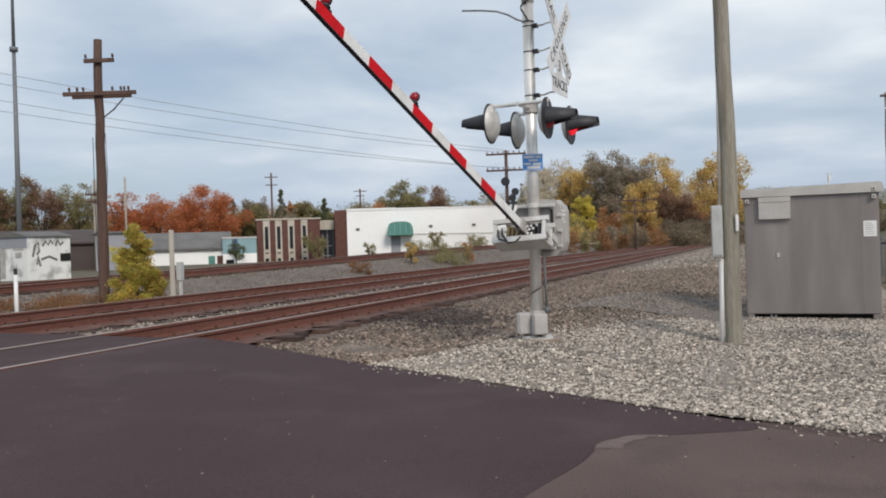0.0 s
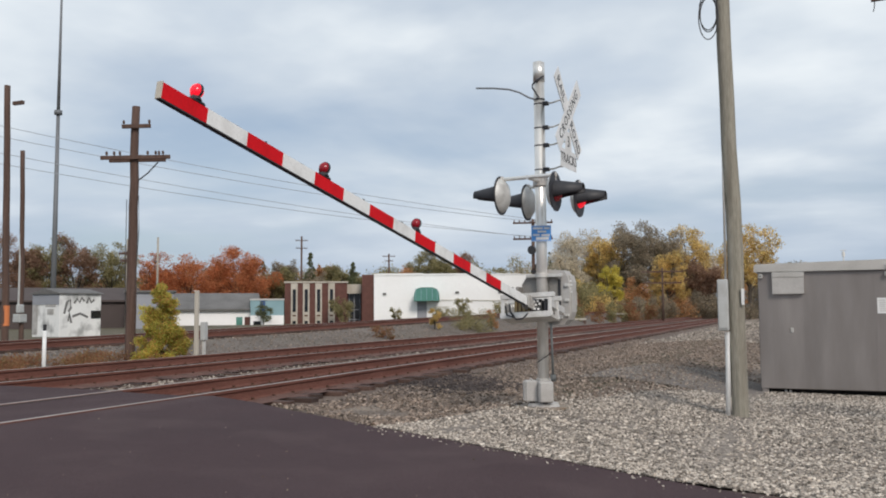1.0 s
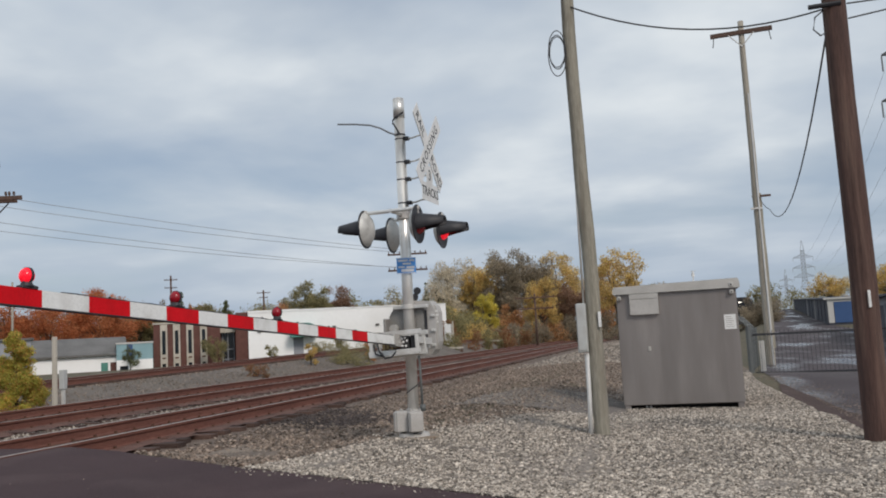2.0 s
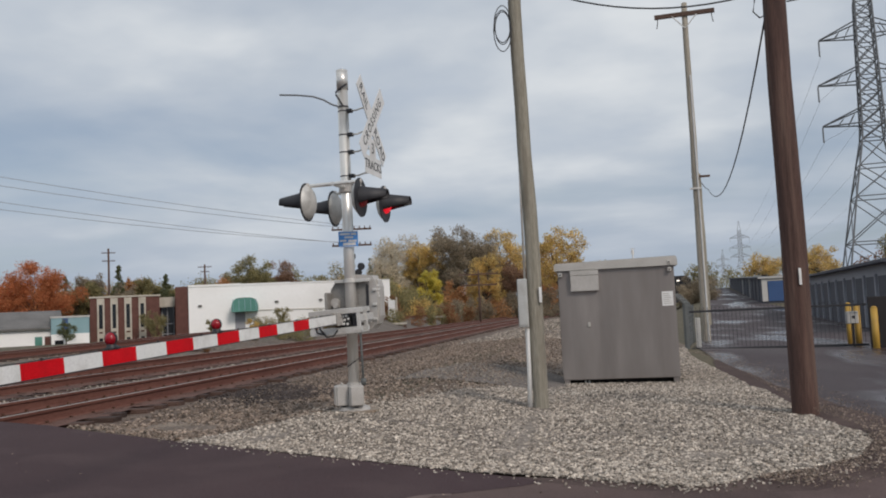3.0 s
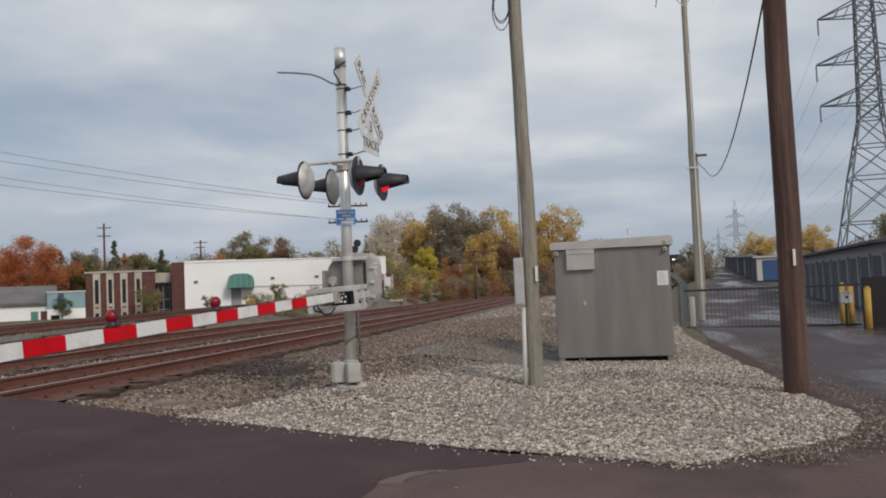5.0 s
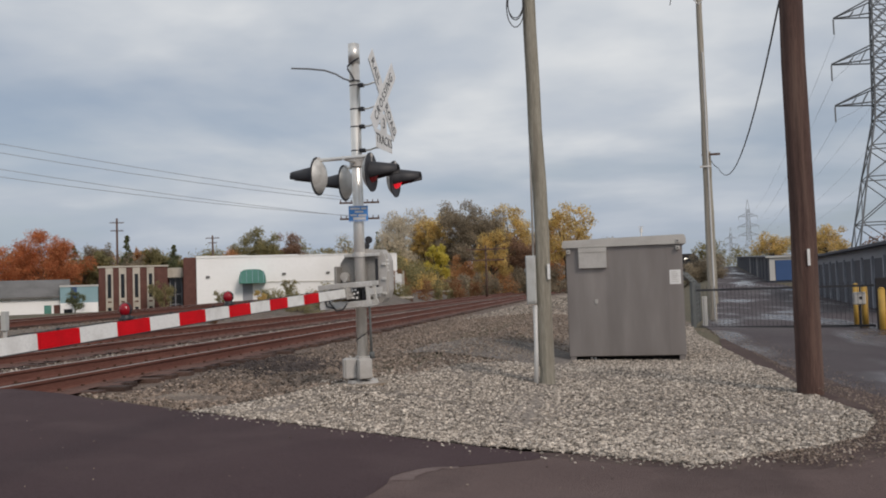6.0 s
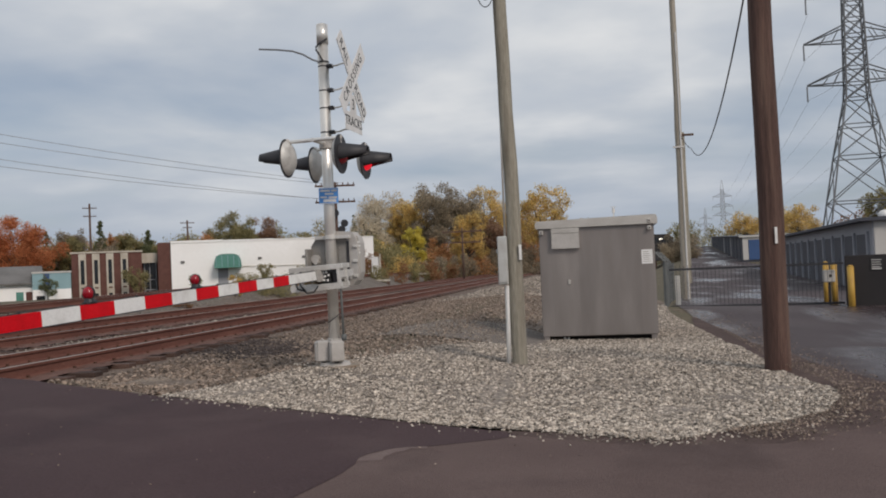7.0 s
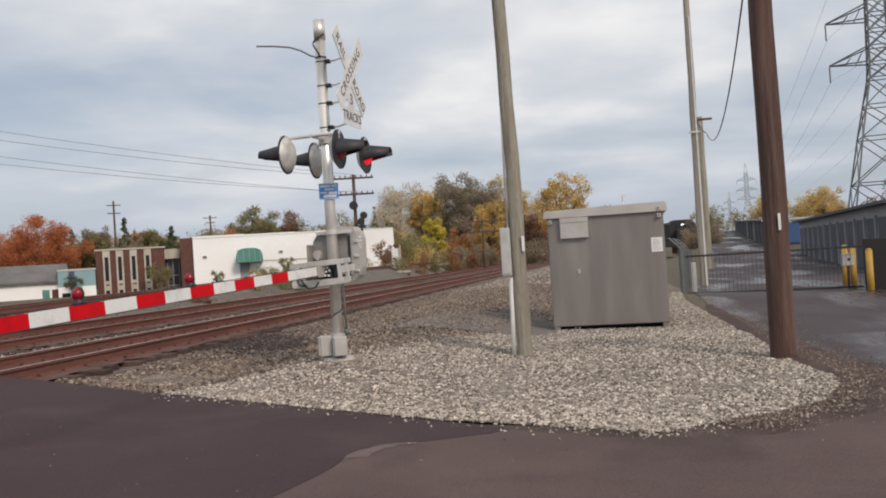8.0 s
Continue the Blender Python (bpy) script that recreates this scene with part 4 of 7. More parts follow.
def gate_arm(s):
    """The striped arm, along its own x from the pivot; z is up when it lies level."""
    n = 13
    tip = ARM_OFF + BAND * n
    bm = bmesh.new()
    box(bm, (0.42, -0.010, -0.046), (tip, 0.010, 0.046), 0.0)
    arm = part("gate_arm", bm, M_ARMWHITE, s, "red and white striped crossing gate arm")
    for k in range(-1, n):
        bm = bmesh.new()
        lo = 0.55 if k < 0 else ARM_OFF + BAND * k
        hi = ARM_OFF if k < 0 else lo + BAND
        for sy in (-1, 1):
            box(bm, (lo, sy * 0.0155 - 0.004, -0.050), (hi, sy * 0.0155 + 0.004, 0.050), 0.0)
        part("red_band" if k % 2 == 0 else "white_band", bm, M_ARMRED if k % 2 == 0 else M_ARMWHITE, arm, "red reflective band" if k % 2 == 0 else "")
    bm = bmesh.new()
    box(bm, (0.6, -0.019, -0.058), (tip, 0.019, -0.051), 0.0)
    part("lower_edge", bm, M_BLACK, arm, "dark lower edging strip")
    bm = bmesh.new()
    box(bm, (tip, -0.020, -0.054), (tip + 0.012, 0.020, 0.054), 0.0)
    part("end_cap", bm, M_CREAM, arm, "pale end cap")
    # root: two plates that hold the arm
    for sy in (-1, 1):
        bm = bmesh.new()
        box(bm, (0.16, sy * 0.034 - 0.006, -0.075), (0.62, sy * 0.034 + 0.006, 0.075), 0.004)
        part("root_plate", bm, M_HOUSING, arm)
    bm = bmesh.new()
    for x in (0.45, 0.53):
        rod(bm, (x, -0.05, 0.03), (x, 0.05, 0.03), 0.012, seg=8)
        rod(bm, (x, -0.05, -0.03), (x, 0.05, -0.03), 0.012, seg=8)
    part("bolt", bm, M_GALV, arm)
    bm = bmesh.new()
    box(bm, (0.30, -0.12, -0.07), (0.44, 0.04, 0.05), 0.01)
    part("root_casting", bm, M_HOUSING, arm, "grey cast arm root")
    bm = bmesh.new()
    tube(bm, [(0.50, -0.25, 0.0), (0.54, -0.22, -0.10), (0.55, -0.14, -0.20), (0.54, -0.06, -0.19), (0.50, 0.02, -0.09)], 0.011)
    tube(bm, [(0.50, -0.30, -0.02), (0.54, -0.26, -0.14), (0.53, -0.17, -0.17)], 0.011)
    part("cable", bm, M_CABLE, arm, "black rubber cable loop")
    # cable on the top edge, with clips
    bm = bmesh.new()
    pts = [(0.6 + 0.12 * k, 0.0, 0.055 + (0.004 if k % 3 == 0 else 0.0)) for k in range(int((tip - 1.0) / 0.12))]
    tube(bm, pts, 0.004, 5)
    for x in np.arange(1.0, tip - 0.5, 0.62):
        box(bm, (x - 0.006, -0.008, 0.05), (x + 0.006, 0.008, 0.068), 0.0)
    part("lamp_cable", bm, M_CABLE, arm, "black cable clipped along the top")
    for k, lit in ((12.25, True), (8.65, False), (4.9, False)):
        x = ARM_OFF + BAND * k
        bm = bmesh.new()
        box(bm, (x - 0.055, -0.025, 0.05), (x + 0.055, 0.025, 0.068), 0.003)
        rod(bm, (x, 0, 0.06), (x, 0, 0.10), 0.018, seg=10)
        rod(bm, (x - 0.075, 0, 0.062), (x + 0.03, 0, 0.082), 0.013, seg=8)
        rod(bm, (x, 0, 0.065), (x, 0, 0.088), 0.04, 0.03, seg=12)
        lamp = part("arm_lamp", bm, M_BLACK, arm, "small red gate lamp")
        bm = bmesh.new()
        bmesh.ops.create_uvsphere(bm, u_segments=16, v_segments=10, radius=0.045, matrix=Matrix.Translation((x, 0, 0.128)) @ Matrix.Diagonal((0.95, 1.0, 1.05, 1)))
        part("lens", bm, M_REDLIT if lit else M_REDLENS, lamp, "red glass lens", smooth=True)
        bm = bmesh.new()
        rod(bm, (x - 0.008, 0, 0.128), (x + 0.008, 0, 0.128), 0.05, seg=18)
        part("lens_rim", bm, M_BLACK, lamp)
    return arm


def arm_pose(deg):
    """The arm raised by deg over the level, in the signal's space."""
    back = (Matrix.Translation(SIG) @ Matrix.Rotation(radians(SIG_RZ), 4, "Z")).inverted()
    h = Vector((math.cos(PHI), math.sin(PHI), 0))
    up = Vector((0, 0, 1)) * math.cos(PSI) + Vector((-math.sin(PHI), math.cos(PHI), 0)) * math.sin(PSI)
    a = radians(deg)
    x = h * math.cos(a) + up * math.sin(a)
    z = up * math.cos(a) - h * math.sin(a)
    return back @ Matrix.Translation(PIVOT) @ Matrix((x, z.cross(x), z)).transposed().to_4x4()


def gate_frame(arm):
    """The open steel frame that carries the arm and swings with it in front of the mast."""
    def piece(name, lo, hi, mat, label="", bevel=0.003):
        bm = bmesh.new()
        box(bm, lo, hi, bevel)
        return part(name, bm, mat, arm, label)

    piece("frame_tray", (0.24, -0.35, -0.178), (0.53, 0.28, -0.165), M_GALV)
    for z, lo, hi in ((0.085, -0.36, 0.31), (-0.135, -0.36, 0.29)):
        for x in (0.50, 0.27):
            piece("frame_bar", (x - 0.022, lo, z - 0.028), (x + 0.022, hi, z + 0.028), M_GALV, "galvanised steel channel bar")
    for y in (0.235, -0.35):
        for x in (0.50, 0.27):
            piece("frame_post", (x - 0.016, y, -0.106), (x + 0.016, y + 0.042, 0.056), M_GALV)
        piece("side_lever", (0.02, y + 0.004, -0.05), (0.477, y + 0.03, 0.03), M_GALV, "galvanised lever to the pivot shaft")
    # black backing added so that the frame's open interior is dark
    piece("dark_backing", (0.29, -0.10, -0.105), (0.36, 0.20, 0.05), M_BLACK, "black backing inside the open frame")
    for k in range(4):
        piece("contact_plate", (0.37, -0.20 + 0.052 * k, -0.10 + 0.012 * (k % 2)), (0.47, -0.165 + 0.052 * k, 0.05 - 0.02 * (k % 3)), M_BRASS, "tarnished brass contact plate")
        piece("spacer", (0.38, -0.162 + 0.052 * k, -0.095), (0.455, -0.152 + 0.052 * k, 0.035), M_RUST)
    piece("terminal_block", (0.37, 0.02, -0.10), (0.45, 0.13, 0.05), M_LETTER, "black terminal block")
    for y, z in ((0.035, 0.02), (0.075, 0.025), (0.055, -0.02), (0.10, -0.01), (0.04, -0.065), (0.085, -0.07)):
        piece("terminal", (0.451, y, z - 0.012), (0.468, y + 0.024, z + 0.014), M_WHITE)
    piece("dark_slot", (0.40, 0.165, -0.10), (0.46, 0.205, 0.05), M_BLACK)


signal = crossing_signal()
arm = gate_arm(signal)
gate_frame(arm)


# ---- signal hut ----
def signal_hut():
    x0, x1, y0, y1, z0, z1 = -0.53, 1.585, 16.25, 18.3, -0.17, 1.80
    c = ((x0 + x1) / 2, (y0 + y1) / 2)
    s = thing("signal_hut", "dull aluminium railway signal hut on short feet", "equipment hut", (c[0], c[1], -0.36), -1.2)
    w, d = (x1 - x0) / 2, (y1 - y0) / 2
    bm = bmesh.new()
    box(bm, (-w, -d, 0.12), (w, d, 2.06), 0.012)
    body = part("body", bm, M_BUNGALOW, s, "dull grey aluminium wall panels")
    for lo, hi in ((-w + 0.008, -w + 0.22), (-w + 0.2202, -w + 0.72), (-w + 0.7202, w - 0.80), (w - 0.7998, w - 0.27), (w - 0.2698, w - 0.008)):
        bm = bmesh.new()
        box(bm, (lo, -d - (0.0065 if lo < -0.5 or lo > 0.5 else 0.0045), 0.13), (hi, -d + 0.002, 2.05), 0.0)
        part("wall_panel", bm, M_BUNGALOW, body)
    for lo, hi in ((-d + 0.008, -d + 0.8), (-d + 0.81, d - 0.008)):
        for sx in (-1, 1):
            bm = bmesh.new()
            box(bm, (sx * w - 0.003, lo, 0.13), (sx * w + 0.004, hi, 2.05), 0.0)
            part("wall_panel", bm, M_BUNGALOW, body)
    bm = bmesh.new()
    a = [(-w - 0.05, 2.06), (w + 0.06, 2.06), (w + 0.06, 2.20), (w + 0.03, 2.225), (-w - 0.03, 2.195), (-w - 0.05, 2.17)]
    prism(bm, a, -d - 0.06, d + 0.06)
    roof = part("roof", bm, M_ROOFTRIM, s, "pale aluminium roof edge")
    bm = bmesh.new()
    box(bm, (-w - 0.06, -d - 0.075, 2.06), (w + 0.07, -d - 0.061, 2.17), 0.0)
    part("fascia", bm, M_ROOFTRIM, roof)
    for x, z in ((-w + 0.05, 1.99), (w - 0.08, 1.99), (w - 0.08, 2.115)):
        bm = bmesh.new()
        box(bm, (x - 0.035, -d - 0.092, z - 0.035), (x + 0.035, -d - 0.003, z + 0.035), 0.008)
        lug = part("lifting_lug", bm, M_ROOFTRIM, s, "pale lifting lug")
        bm = bmesh.new()
        rod(bm, (x, -d - 0.096, z), (x, -d - 0.090, z), 0.014, seg=10)
        part("lug_hole", bm, M_BLACK, lug)
    bm = bmesh.new()
    prism(bm, [(-0.09, 1.69), (0.0, 1.69), (0.0, 2.04), (-0.04, 2.04), (-0.09, 1.97)], -0.255, 0.255, Matrix.Translation((-w + 0.495, -d - 0.006, 0)) @ Matrix.Rotation(radians(90), 4, "Z"))
    vent = part("vent_hood", bm, M_HOUSING, s, "grey sheet-metal vent hood")
    bm = bmesh.new()
    box(bm, (-w + 0.235, -d - 0.105, 1.965), (-w + 0.755, -d - 0.007, 2.05), 0.004)
    part("hood_top", bm, M_ROOFTRIM, vent, "pale hood top")
    bm = bmesh.new()
    box(bm, (-w + 0.51, -d - 0.03, 1.05), (-w + 0.56, -d - 0.006, 1.13), 0.006)
    part("latch", bm, M_ROOFTRIM, s, "small pale latch")
    bm = bmesh.new()
    box(bm, (w - 0.24, -d - 0.010, 1.36), (w - 0.04, -d - 0.006, 1.61), 0.0)
    note = part("notice", bm, M_WHITE, s, "white paper notice")
    bm = bmesh.new()
    for k in range(6):
        box(bm, (w - 0.215, -d - 0.012, 1.395 + 0.034 * k), (w - 0.075 - 0.02 * (k % 3), -d - 0.0105, 1.405 + 0.034 * k), 0.0)
    part("writing_bars", bm, M_HOUSING, note, "grey lines of small writing")
    for x in (-w + 0.07, w - 0.07):
        for y in (-d + 0.06, d - 0.06):
            bm = bmesh.new()
            box(bm, (x - 0.05, y - 0.05, -0.06), (x + 0.05, y + 0.05, 0.13), 0.0)
            part("foot", bm, M_BUNGALOW, s)
    bm = bmesh.new()
    for x in (-w + 0.40, -w + 0.47):
        rod(bm, (x, -d + 0.10, -0.05), (x, -d + 0.10, 0.10), 0.02, seg=8)
    part("conduit", bm, M_CONDUIT, s, "white cable conduit")
    # near-black box added under the body to stand for the shade there
    bm = bmesh.new()
    box(bm, (-w + 0.10, -d + 0.16, 0.0), (w - 0.10, d - 0.10, 0.12), 0.0)
    part("gap_shade_fill", bm, M_SHADOWBLACK, s)
    bm = bmesh.new()
    rod(bm, (0.36, 0, 2.19), (0.36, 0, 2.44), 0.012, seg=8)
    rod(bm, (0.36, 0, 2.34), (0.36, 0, 2.42), 0.028, seg=8)
    rod(bm, (0.31, 0, 2.45), (0.41, 0, 2.45), 0.006, seg=6)
    part("aerial", bm, M_GALV, s, "short roof aerial")
    bm = bmesh.new()
    rod(bm, (-0.28, 0, 2.19), (-0.28, 0, 2.27), 0.02, seg=8)
    part("roof_vent", bm, M_ROOFTRIM, s)
    for o in s.children_recursive:
        o.data.transform(Matrix.Diagonal((1, 1, 1.05, 1)))


signal_hut()


# ---- poles ----
def pole(name, label, foot, top, r0, r1, mat, category="utility pole", seg=20):
    p = thing(name, label, category, foot)
    d = Vector(top) - Vector(foot)
    bm = bmesh.new()
    n = 10
    rng = random.Random(round(foot[0] * 100))
    rings = []
    for k in range(n + 1):
        t = k / n
        c = d * t + Vector((0.015 * rng.uniform(-1, 1), 0.015 * rng.uniform(-1, 1), 0))
        if k == 0:
            c = c - Vector((0, 0, 0.25))
        r = r0 + (r1 - r0) * t
        rings.append([bm.verts.new((c.x + r * math.cos(a * math.tau / seg), c.y + r * math.sin(a * math.tau / seg), c.z)) for a in range(seg)])
    for a, b in zip(rings, rings[1:]):
        for k in range(seg):
            bm.faces.new((a[k], a[(k + 1) % seg], b[(k + 1) % seg], b[k]))
    bm.faces.new(rings[-1])
    part("shaft", bm, mat, p, smooth=True)
    return p


pa = pole("utility_pole", "weathered grey-brown wooden service pole with meter box", (-0.605, 11.5, -0.21), (-0.685, 11.5, 6.6), 0.102, 0.084, M_WOODGREY)
bm = bmesh.new()
tube(bm, [(-0.16, -0.03, -0.15), (-0.14, -0.05, 0.5), (-0.135, -0.05, 1.08)], 0.03, 12)
part("conduit", bm, M_CONDUIT, pa, "white plastic conduit", smooth=True)
bm = bmesh.new()
tube(bm, [(-0.135, -0.03, 1.7), (-0.125, -0.02, 3.4), (-0.125, -0.02, 5.6)], 0.015, 10)
part("upper_conduit", bm, M_GALV, pa, "grey upper conduit", smooth=True)
bm = bmesh.new()
box(bm, (-0.235, -0.14, 1.10), (-0.105, 0.02, 1.74), 0.012)
mb = part("meter_box", bm, M_METERBOX, pa, "pale grey service box")
bm = bmesh.new()
box(bm, (-0.225, -0.15, 1.13), (-0.115, -0.141, 1.71), 0.003)
part("lid", bm, M_METERBOX, mb)
bm = bmesh.new()
box(bm, (-0.255, -0.10, 1.52), (-0.236, -0.05, 1.57), 0.004)
part("knob", bm, M_METERBOX, mb)
bm = bmesh.new()
box(bm, (0.05, -0.125, 1.42), (0.085, -0.095, 1.62), 0.0)
part("tag", bm, M_WHITE, pa, "white pole tag")
bm = bmesh.new()
for k, z in enumerate((5.15, 5.2, 5.1)):
    pts = [(-0.19 + (0.13 + 0.01 * k) * math.cos(a * math.tau / 18) * 0.8 - 0.05, -0.1 - 0.02 * k + 0.04 * math.sin(a * math.tau / 18), z + (0.24 + 0.03 * k) * math.sin(a * math.tau / 18)) for a in range(19)]
    tube(bm, pts, 0.007, 6)
part("cable_coil", bm, M_CABLE, pa, "coil of slack black cable")

pb = pole("utility_pole", "dark brown creosoted wooden utility pole in gravel", (2.49, 10.64, -0.27), (2.49, 10.64, 9.6), 0.150, 0.112, M_WOODBROWN)
bm = bmesh.new()
box(bm, (0.0, -0.165, 1.53), (0.028, -0.148, 1.72), 0.0)
part("tag", bm, M_WHITE, pb, "pale metal pole tag")

pc = pole("utility_pole", "tall weathered wooden line pole beside the drive", (3.70, 31.0, -0.40), (3.72, 31.0, 11.75), 0.145, 0.095, M_PALEWOOD)
bm = bmesh.new()
box(bm, (-1.03, -0.13, 11.65), (1.03, -0.03, 11.80), 0.0, pose(0, 0, 0, 0, 0, -5))
pc_arm = part("crossarm", bm, M_OLDWOOD, pc, "wooden crossarm")
turned = pose(0, 0, 0, 0, 0, -5)
for sx in (-1, 1):
    bm = bmesh.new()
    rod(bm, turned @ Vector((sx * 0.42, -0.15, 11.66)), turned @ Vector((0, -0.12, 11.2)), 0.02, seg=6)
    part("brace", bm, M_GALV, pc_arm, "galvanised crossarm brace")
    bm = bmesh.new()
    tube(bm, [turned @ Vector((sx * 0.92, -0.08, 11.65)), turned @ Vector((sx * 0.94, -0.1, 11.45)), turned @ Vector((sx * 0.97, -0.1, 11.3))], 0.016, 5)
    part("dropper", bm, M_CABLE, pc_arm)
bm = bmesh.new()
rod(bm, (0, 0, 11.7), (0, 0, 12.0), 0.09, 0.07, seg=10)
part("pole_top", bm, M_PALEWOOD, pc)
bm = bmesh.new()
box(bm, (-0.22, -0.16, 5.42), (0.16, -0.11, 5.48), 0.0)
part("step_bracket", bm, M_GALV, pc)
bm = bmesh.new()
rod(bm, (0.06, -0.15, 0.0), (0.05, -0.11, 9.5), 0.03, seg=8)
part("riser", bm, M_CONDUIT, pc, "pale cable riser")
pd = pole("utility_pole", "slim wooden line pole standing behind another", (5.93, 50.0, -0.28), (5.95, 50.0, 8.3), 0.19, 0.15, M_WOODGREY)
bm = bmesh.new()
box(bm, (-0.35, -0.18, 8.35), (0.65, -0.10, 8.47), 0.0)
part("crossarm", bm, M_OLDWOOD, pd)


def line_wires(name, label, runs, r, mat):
    w = thing(name, label, "wire")
    for p, q, drop in runs:
        bm = bmesh.new()
        tube(bm, sag(p, q, drop), r, 5)
        part("strand", bm, mat, w)


line_wires("service_cable", "sagging black service cable between two poles", [((-0.68, 11.45, 5.60), (2.42, 10.6, 4.78), 0.30)], 0.011, M_CABLE)
line_wires("service_cable", "looped black service cable dropping to the line pole", [((2.40, 10.7, 4.55), (4.1, 31.0, 5.0), 1.0), ((4.1, 31.0, 5.0), (3.72, 30.9, 5.6), 0.12)], 0.012, M_CABLE)
bm = bmesh.new()
tube(bm, [(-0.13, -0.06, 5.02), (-0.24, -0.10, 4.93), (-0.27, -0.12, 4.78), (-0.20, -0.12, 4.70), (-0.13, -0.08, 4.74)], 0.009)
part("cable_loop", bm, M_CABLE, pb, "slack loop of black cable")
bm = bmesh.new()
rod(bm, (-0.30, -0.10, 5.06), (0.05, -0.12, 5.06), 0.03, seg=8)
part("cable_bracket", bm, M_BLACK, pb)


line_wires("service_cable", "three black cables leaving the brown pole over the drive", [((2.62, 10.6, 5.02), (15.0, 13.0, 7.6), 0.25), ((2.62, 10.6, 4.80), (15.0, 12.0, 7.0), 0.45), ((2.62, 10.6, 4.62), (15.0, 11.0, 6.9), 0.2)], 0.010, M_CABLE)


def left_telegraph():
    p = pole("telegraph_pole", "old dark telegraph pole with two crossarms", (-15.84, 17.46, -0.08), (-15.82, 17.48, 6.58), 0.135, 0.10, M_OLDWOOD, "telegraph pole")
    ang = math.degrees(math.atan2(18.05 - 16.91, -15.19 + 16.43))
    for z, half, tilt, shift in ((5.28, 0.86, 6, 0.05), (6.1, 0.36, 8, 0.05)):
        bm = bmesh.new()
        box(bm, (-half + shift, -0.2, -0.05), (half + shift, -0.13, 0.05), 0.004, Matrix.Translation((0, 0, z)) @ pose(0, 0, 0, 0, -tilt * 0.7, ang))
        if half > 0.5:
            box(bm, (-half + shift + 0.2, 0.13, -0.07), (half + shift - 0.1, 0.2, 0.03), 0.004, Matrix.Translation((0, 0, z)) @ pose(0, 0, 0, 0, -tilt * 0.7, ang))
        ca = part("crossarm", bm, M_OLDWOOD, p, "worn wooden crossarm")
        spots = (-0.7, -0.52, -0.38, 0.3, 0.5, 0.58, 0.68) if half > 0.5 else (-0.3, 0.33)
        for x in spots:
            bm = bmesh.new()
            m = Matrix.Translation((0, 0, z)) @ pose(0, 0, 0, 0, -tilt * 0.7, ang)
            rod(bm, m @ Vector((x + shift, -0.165, 0.05)), m @ Vector((x + shift, -0.165, 0.11)), 0.014, seg=6)
            rod(bm, m @ Vector((x + shift, -0.165, 0.08)), m @ Vector((x + shift, -0.165, 0.16)), 0.034, 0.026, seg=8)
            part("insulator", bm, M_OLDWOOD, ca)
    bm = bmesh.new()
    tube(bm, [(0.5, 0.35, 5.2), (0.3, 0.2, 4.9), (0.12, 0.05, 4.7)], 0.018, 5)
    tube(bm, [(-0.16, -0.05, 4.2), (-0.19, -0.02, 2.5), (-0.15, 0.0, 0.5)], 0.01, 5)
    tube(bm, [(0.17, 0.02, 4.3), (0.2, 0.02, 3.4), (0.15, 0.02, 2.6)], 0.01, 5)
    part("ground_wire", bm, M_CABLE, p)


left_telegraph()
lp = pole("utility_pole", "brown utility pole with an orange warning sleeve", (-25.3, 21.7, 0.0), (-25.4, 21.6, 9.2), 0.125, 0.10, M_OLDWOOD)
bm = bmesh.new()
rod(bm, (0, 0, 0.75), (0, 0, 1.45), 0.135, 0.13, seg=18)
part("warning_sleeve", bm, M_ORANGE, lp, "orange warning sleeve")
bm = bmesh.new()
box(bm, (0.1, -0.06, 8.5), (0.55, 0.06, 8.62), 0.0)
part("bracket", bm, M_OLDWOOD, lp)
dp = pole("light_pole", "slender dark pole with grey control boxes", (-29.9, 26.4, 0.0), (-30.0, 26.3, 8.05), 0.10, 0.09, M_OLDWOOD, "pole")
for lo, hi, r in ((0.8, 1.15, 0.2), (1.2, 1.55, 0.12)):
    bm = bmesh.new()
    box(bm, (-r, -r - 0.1, lo), (r, r - 0.1, hi), 0.03)
    part("control_box", bm, M_METERBOX, dp, "pale grey control box")
bm = bmesh.new()
rod(bm, (-0.06, -0.12, 1.5), (-0.06, -0.11, 5.2), 0.05, seg=10)
part("riser", bm, M_METERBOX, dp)


def antenna_mast():
    a = thing("antenna_mast", "tall slim grey steel antenna mast", "antenna mast", (-47.5, 44.3, 0))
    bm = bmesh.new()
    rod(bm, (0, 0, -0.3), (0.05, 0, 15.3), 0.21, 0.12, seg=12)
    part("lower_section", bm, M_STEEL, a, smooth=True)
    bm = bmesh.new()
    rod(bm, (0.05, 0, 15.2), (0.1, 0, 25.5), 0.12, 0.06, seg=12)
    rod(bm, (0.05, 0, 15.1), (0.05, 0, 15.4), 0.27, seg=12)
    part("upper_section", bm, M_STEEL, a, smooth=True)


antenna_mast()


def marker_post():
    p = thing("marker_post", "thin white trackside marker post with dark top", "marker post", (-14.75, 13.75, -0.2))
    bm = bmesh.new()
    rod(bm, (0, 0, -0.2), (0, 0, 1.0), 0.045, 0.04, seg=12)
    part("post", bm, M_WHITE, p, smooth=True)
    bm = bmesh.new()
    rod(bm, (0, 0, 1.0), (0, 0, 1.13), 0.036, seg=12)
    part("cap", bm, M_BLACK, p)


marker_post()


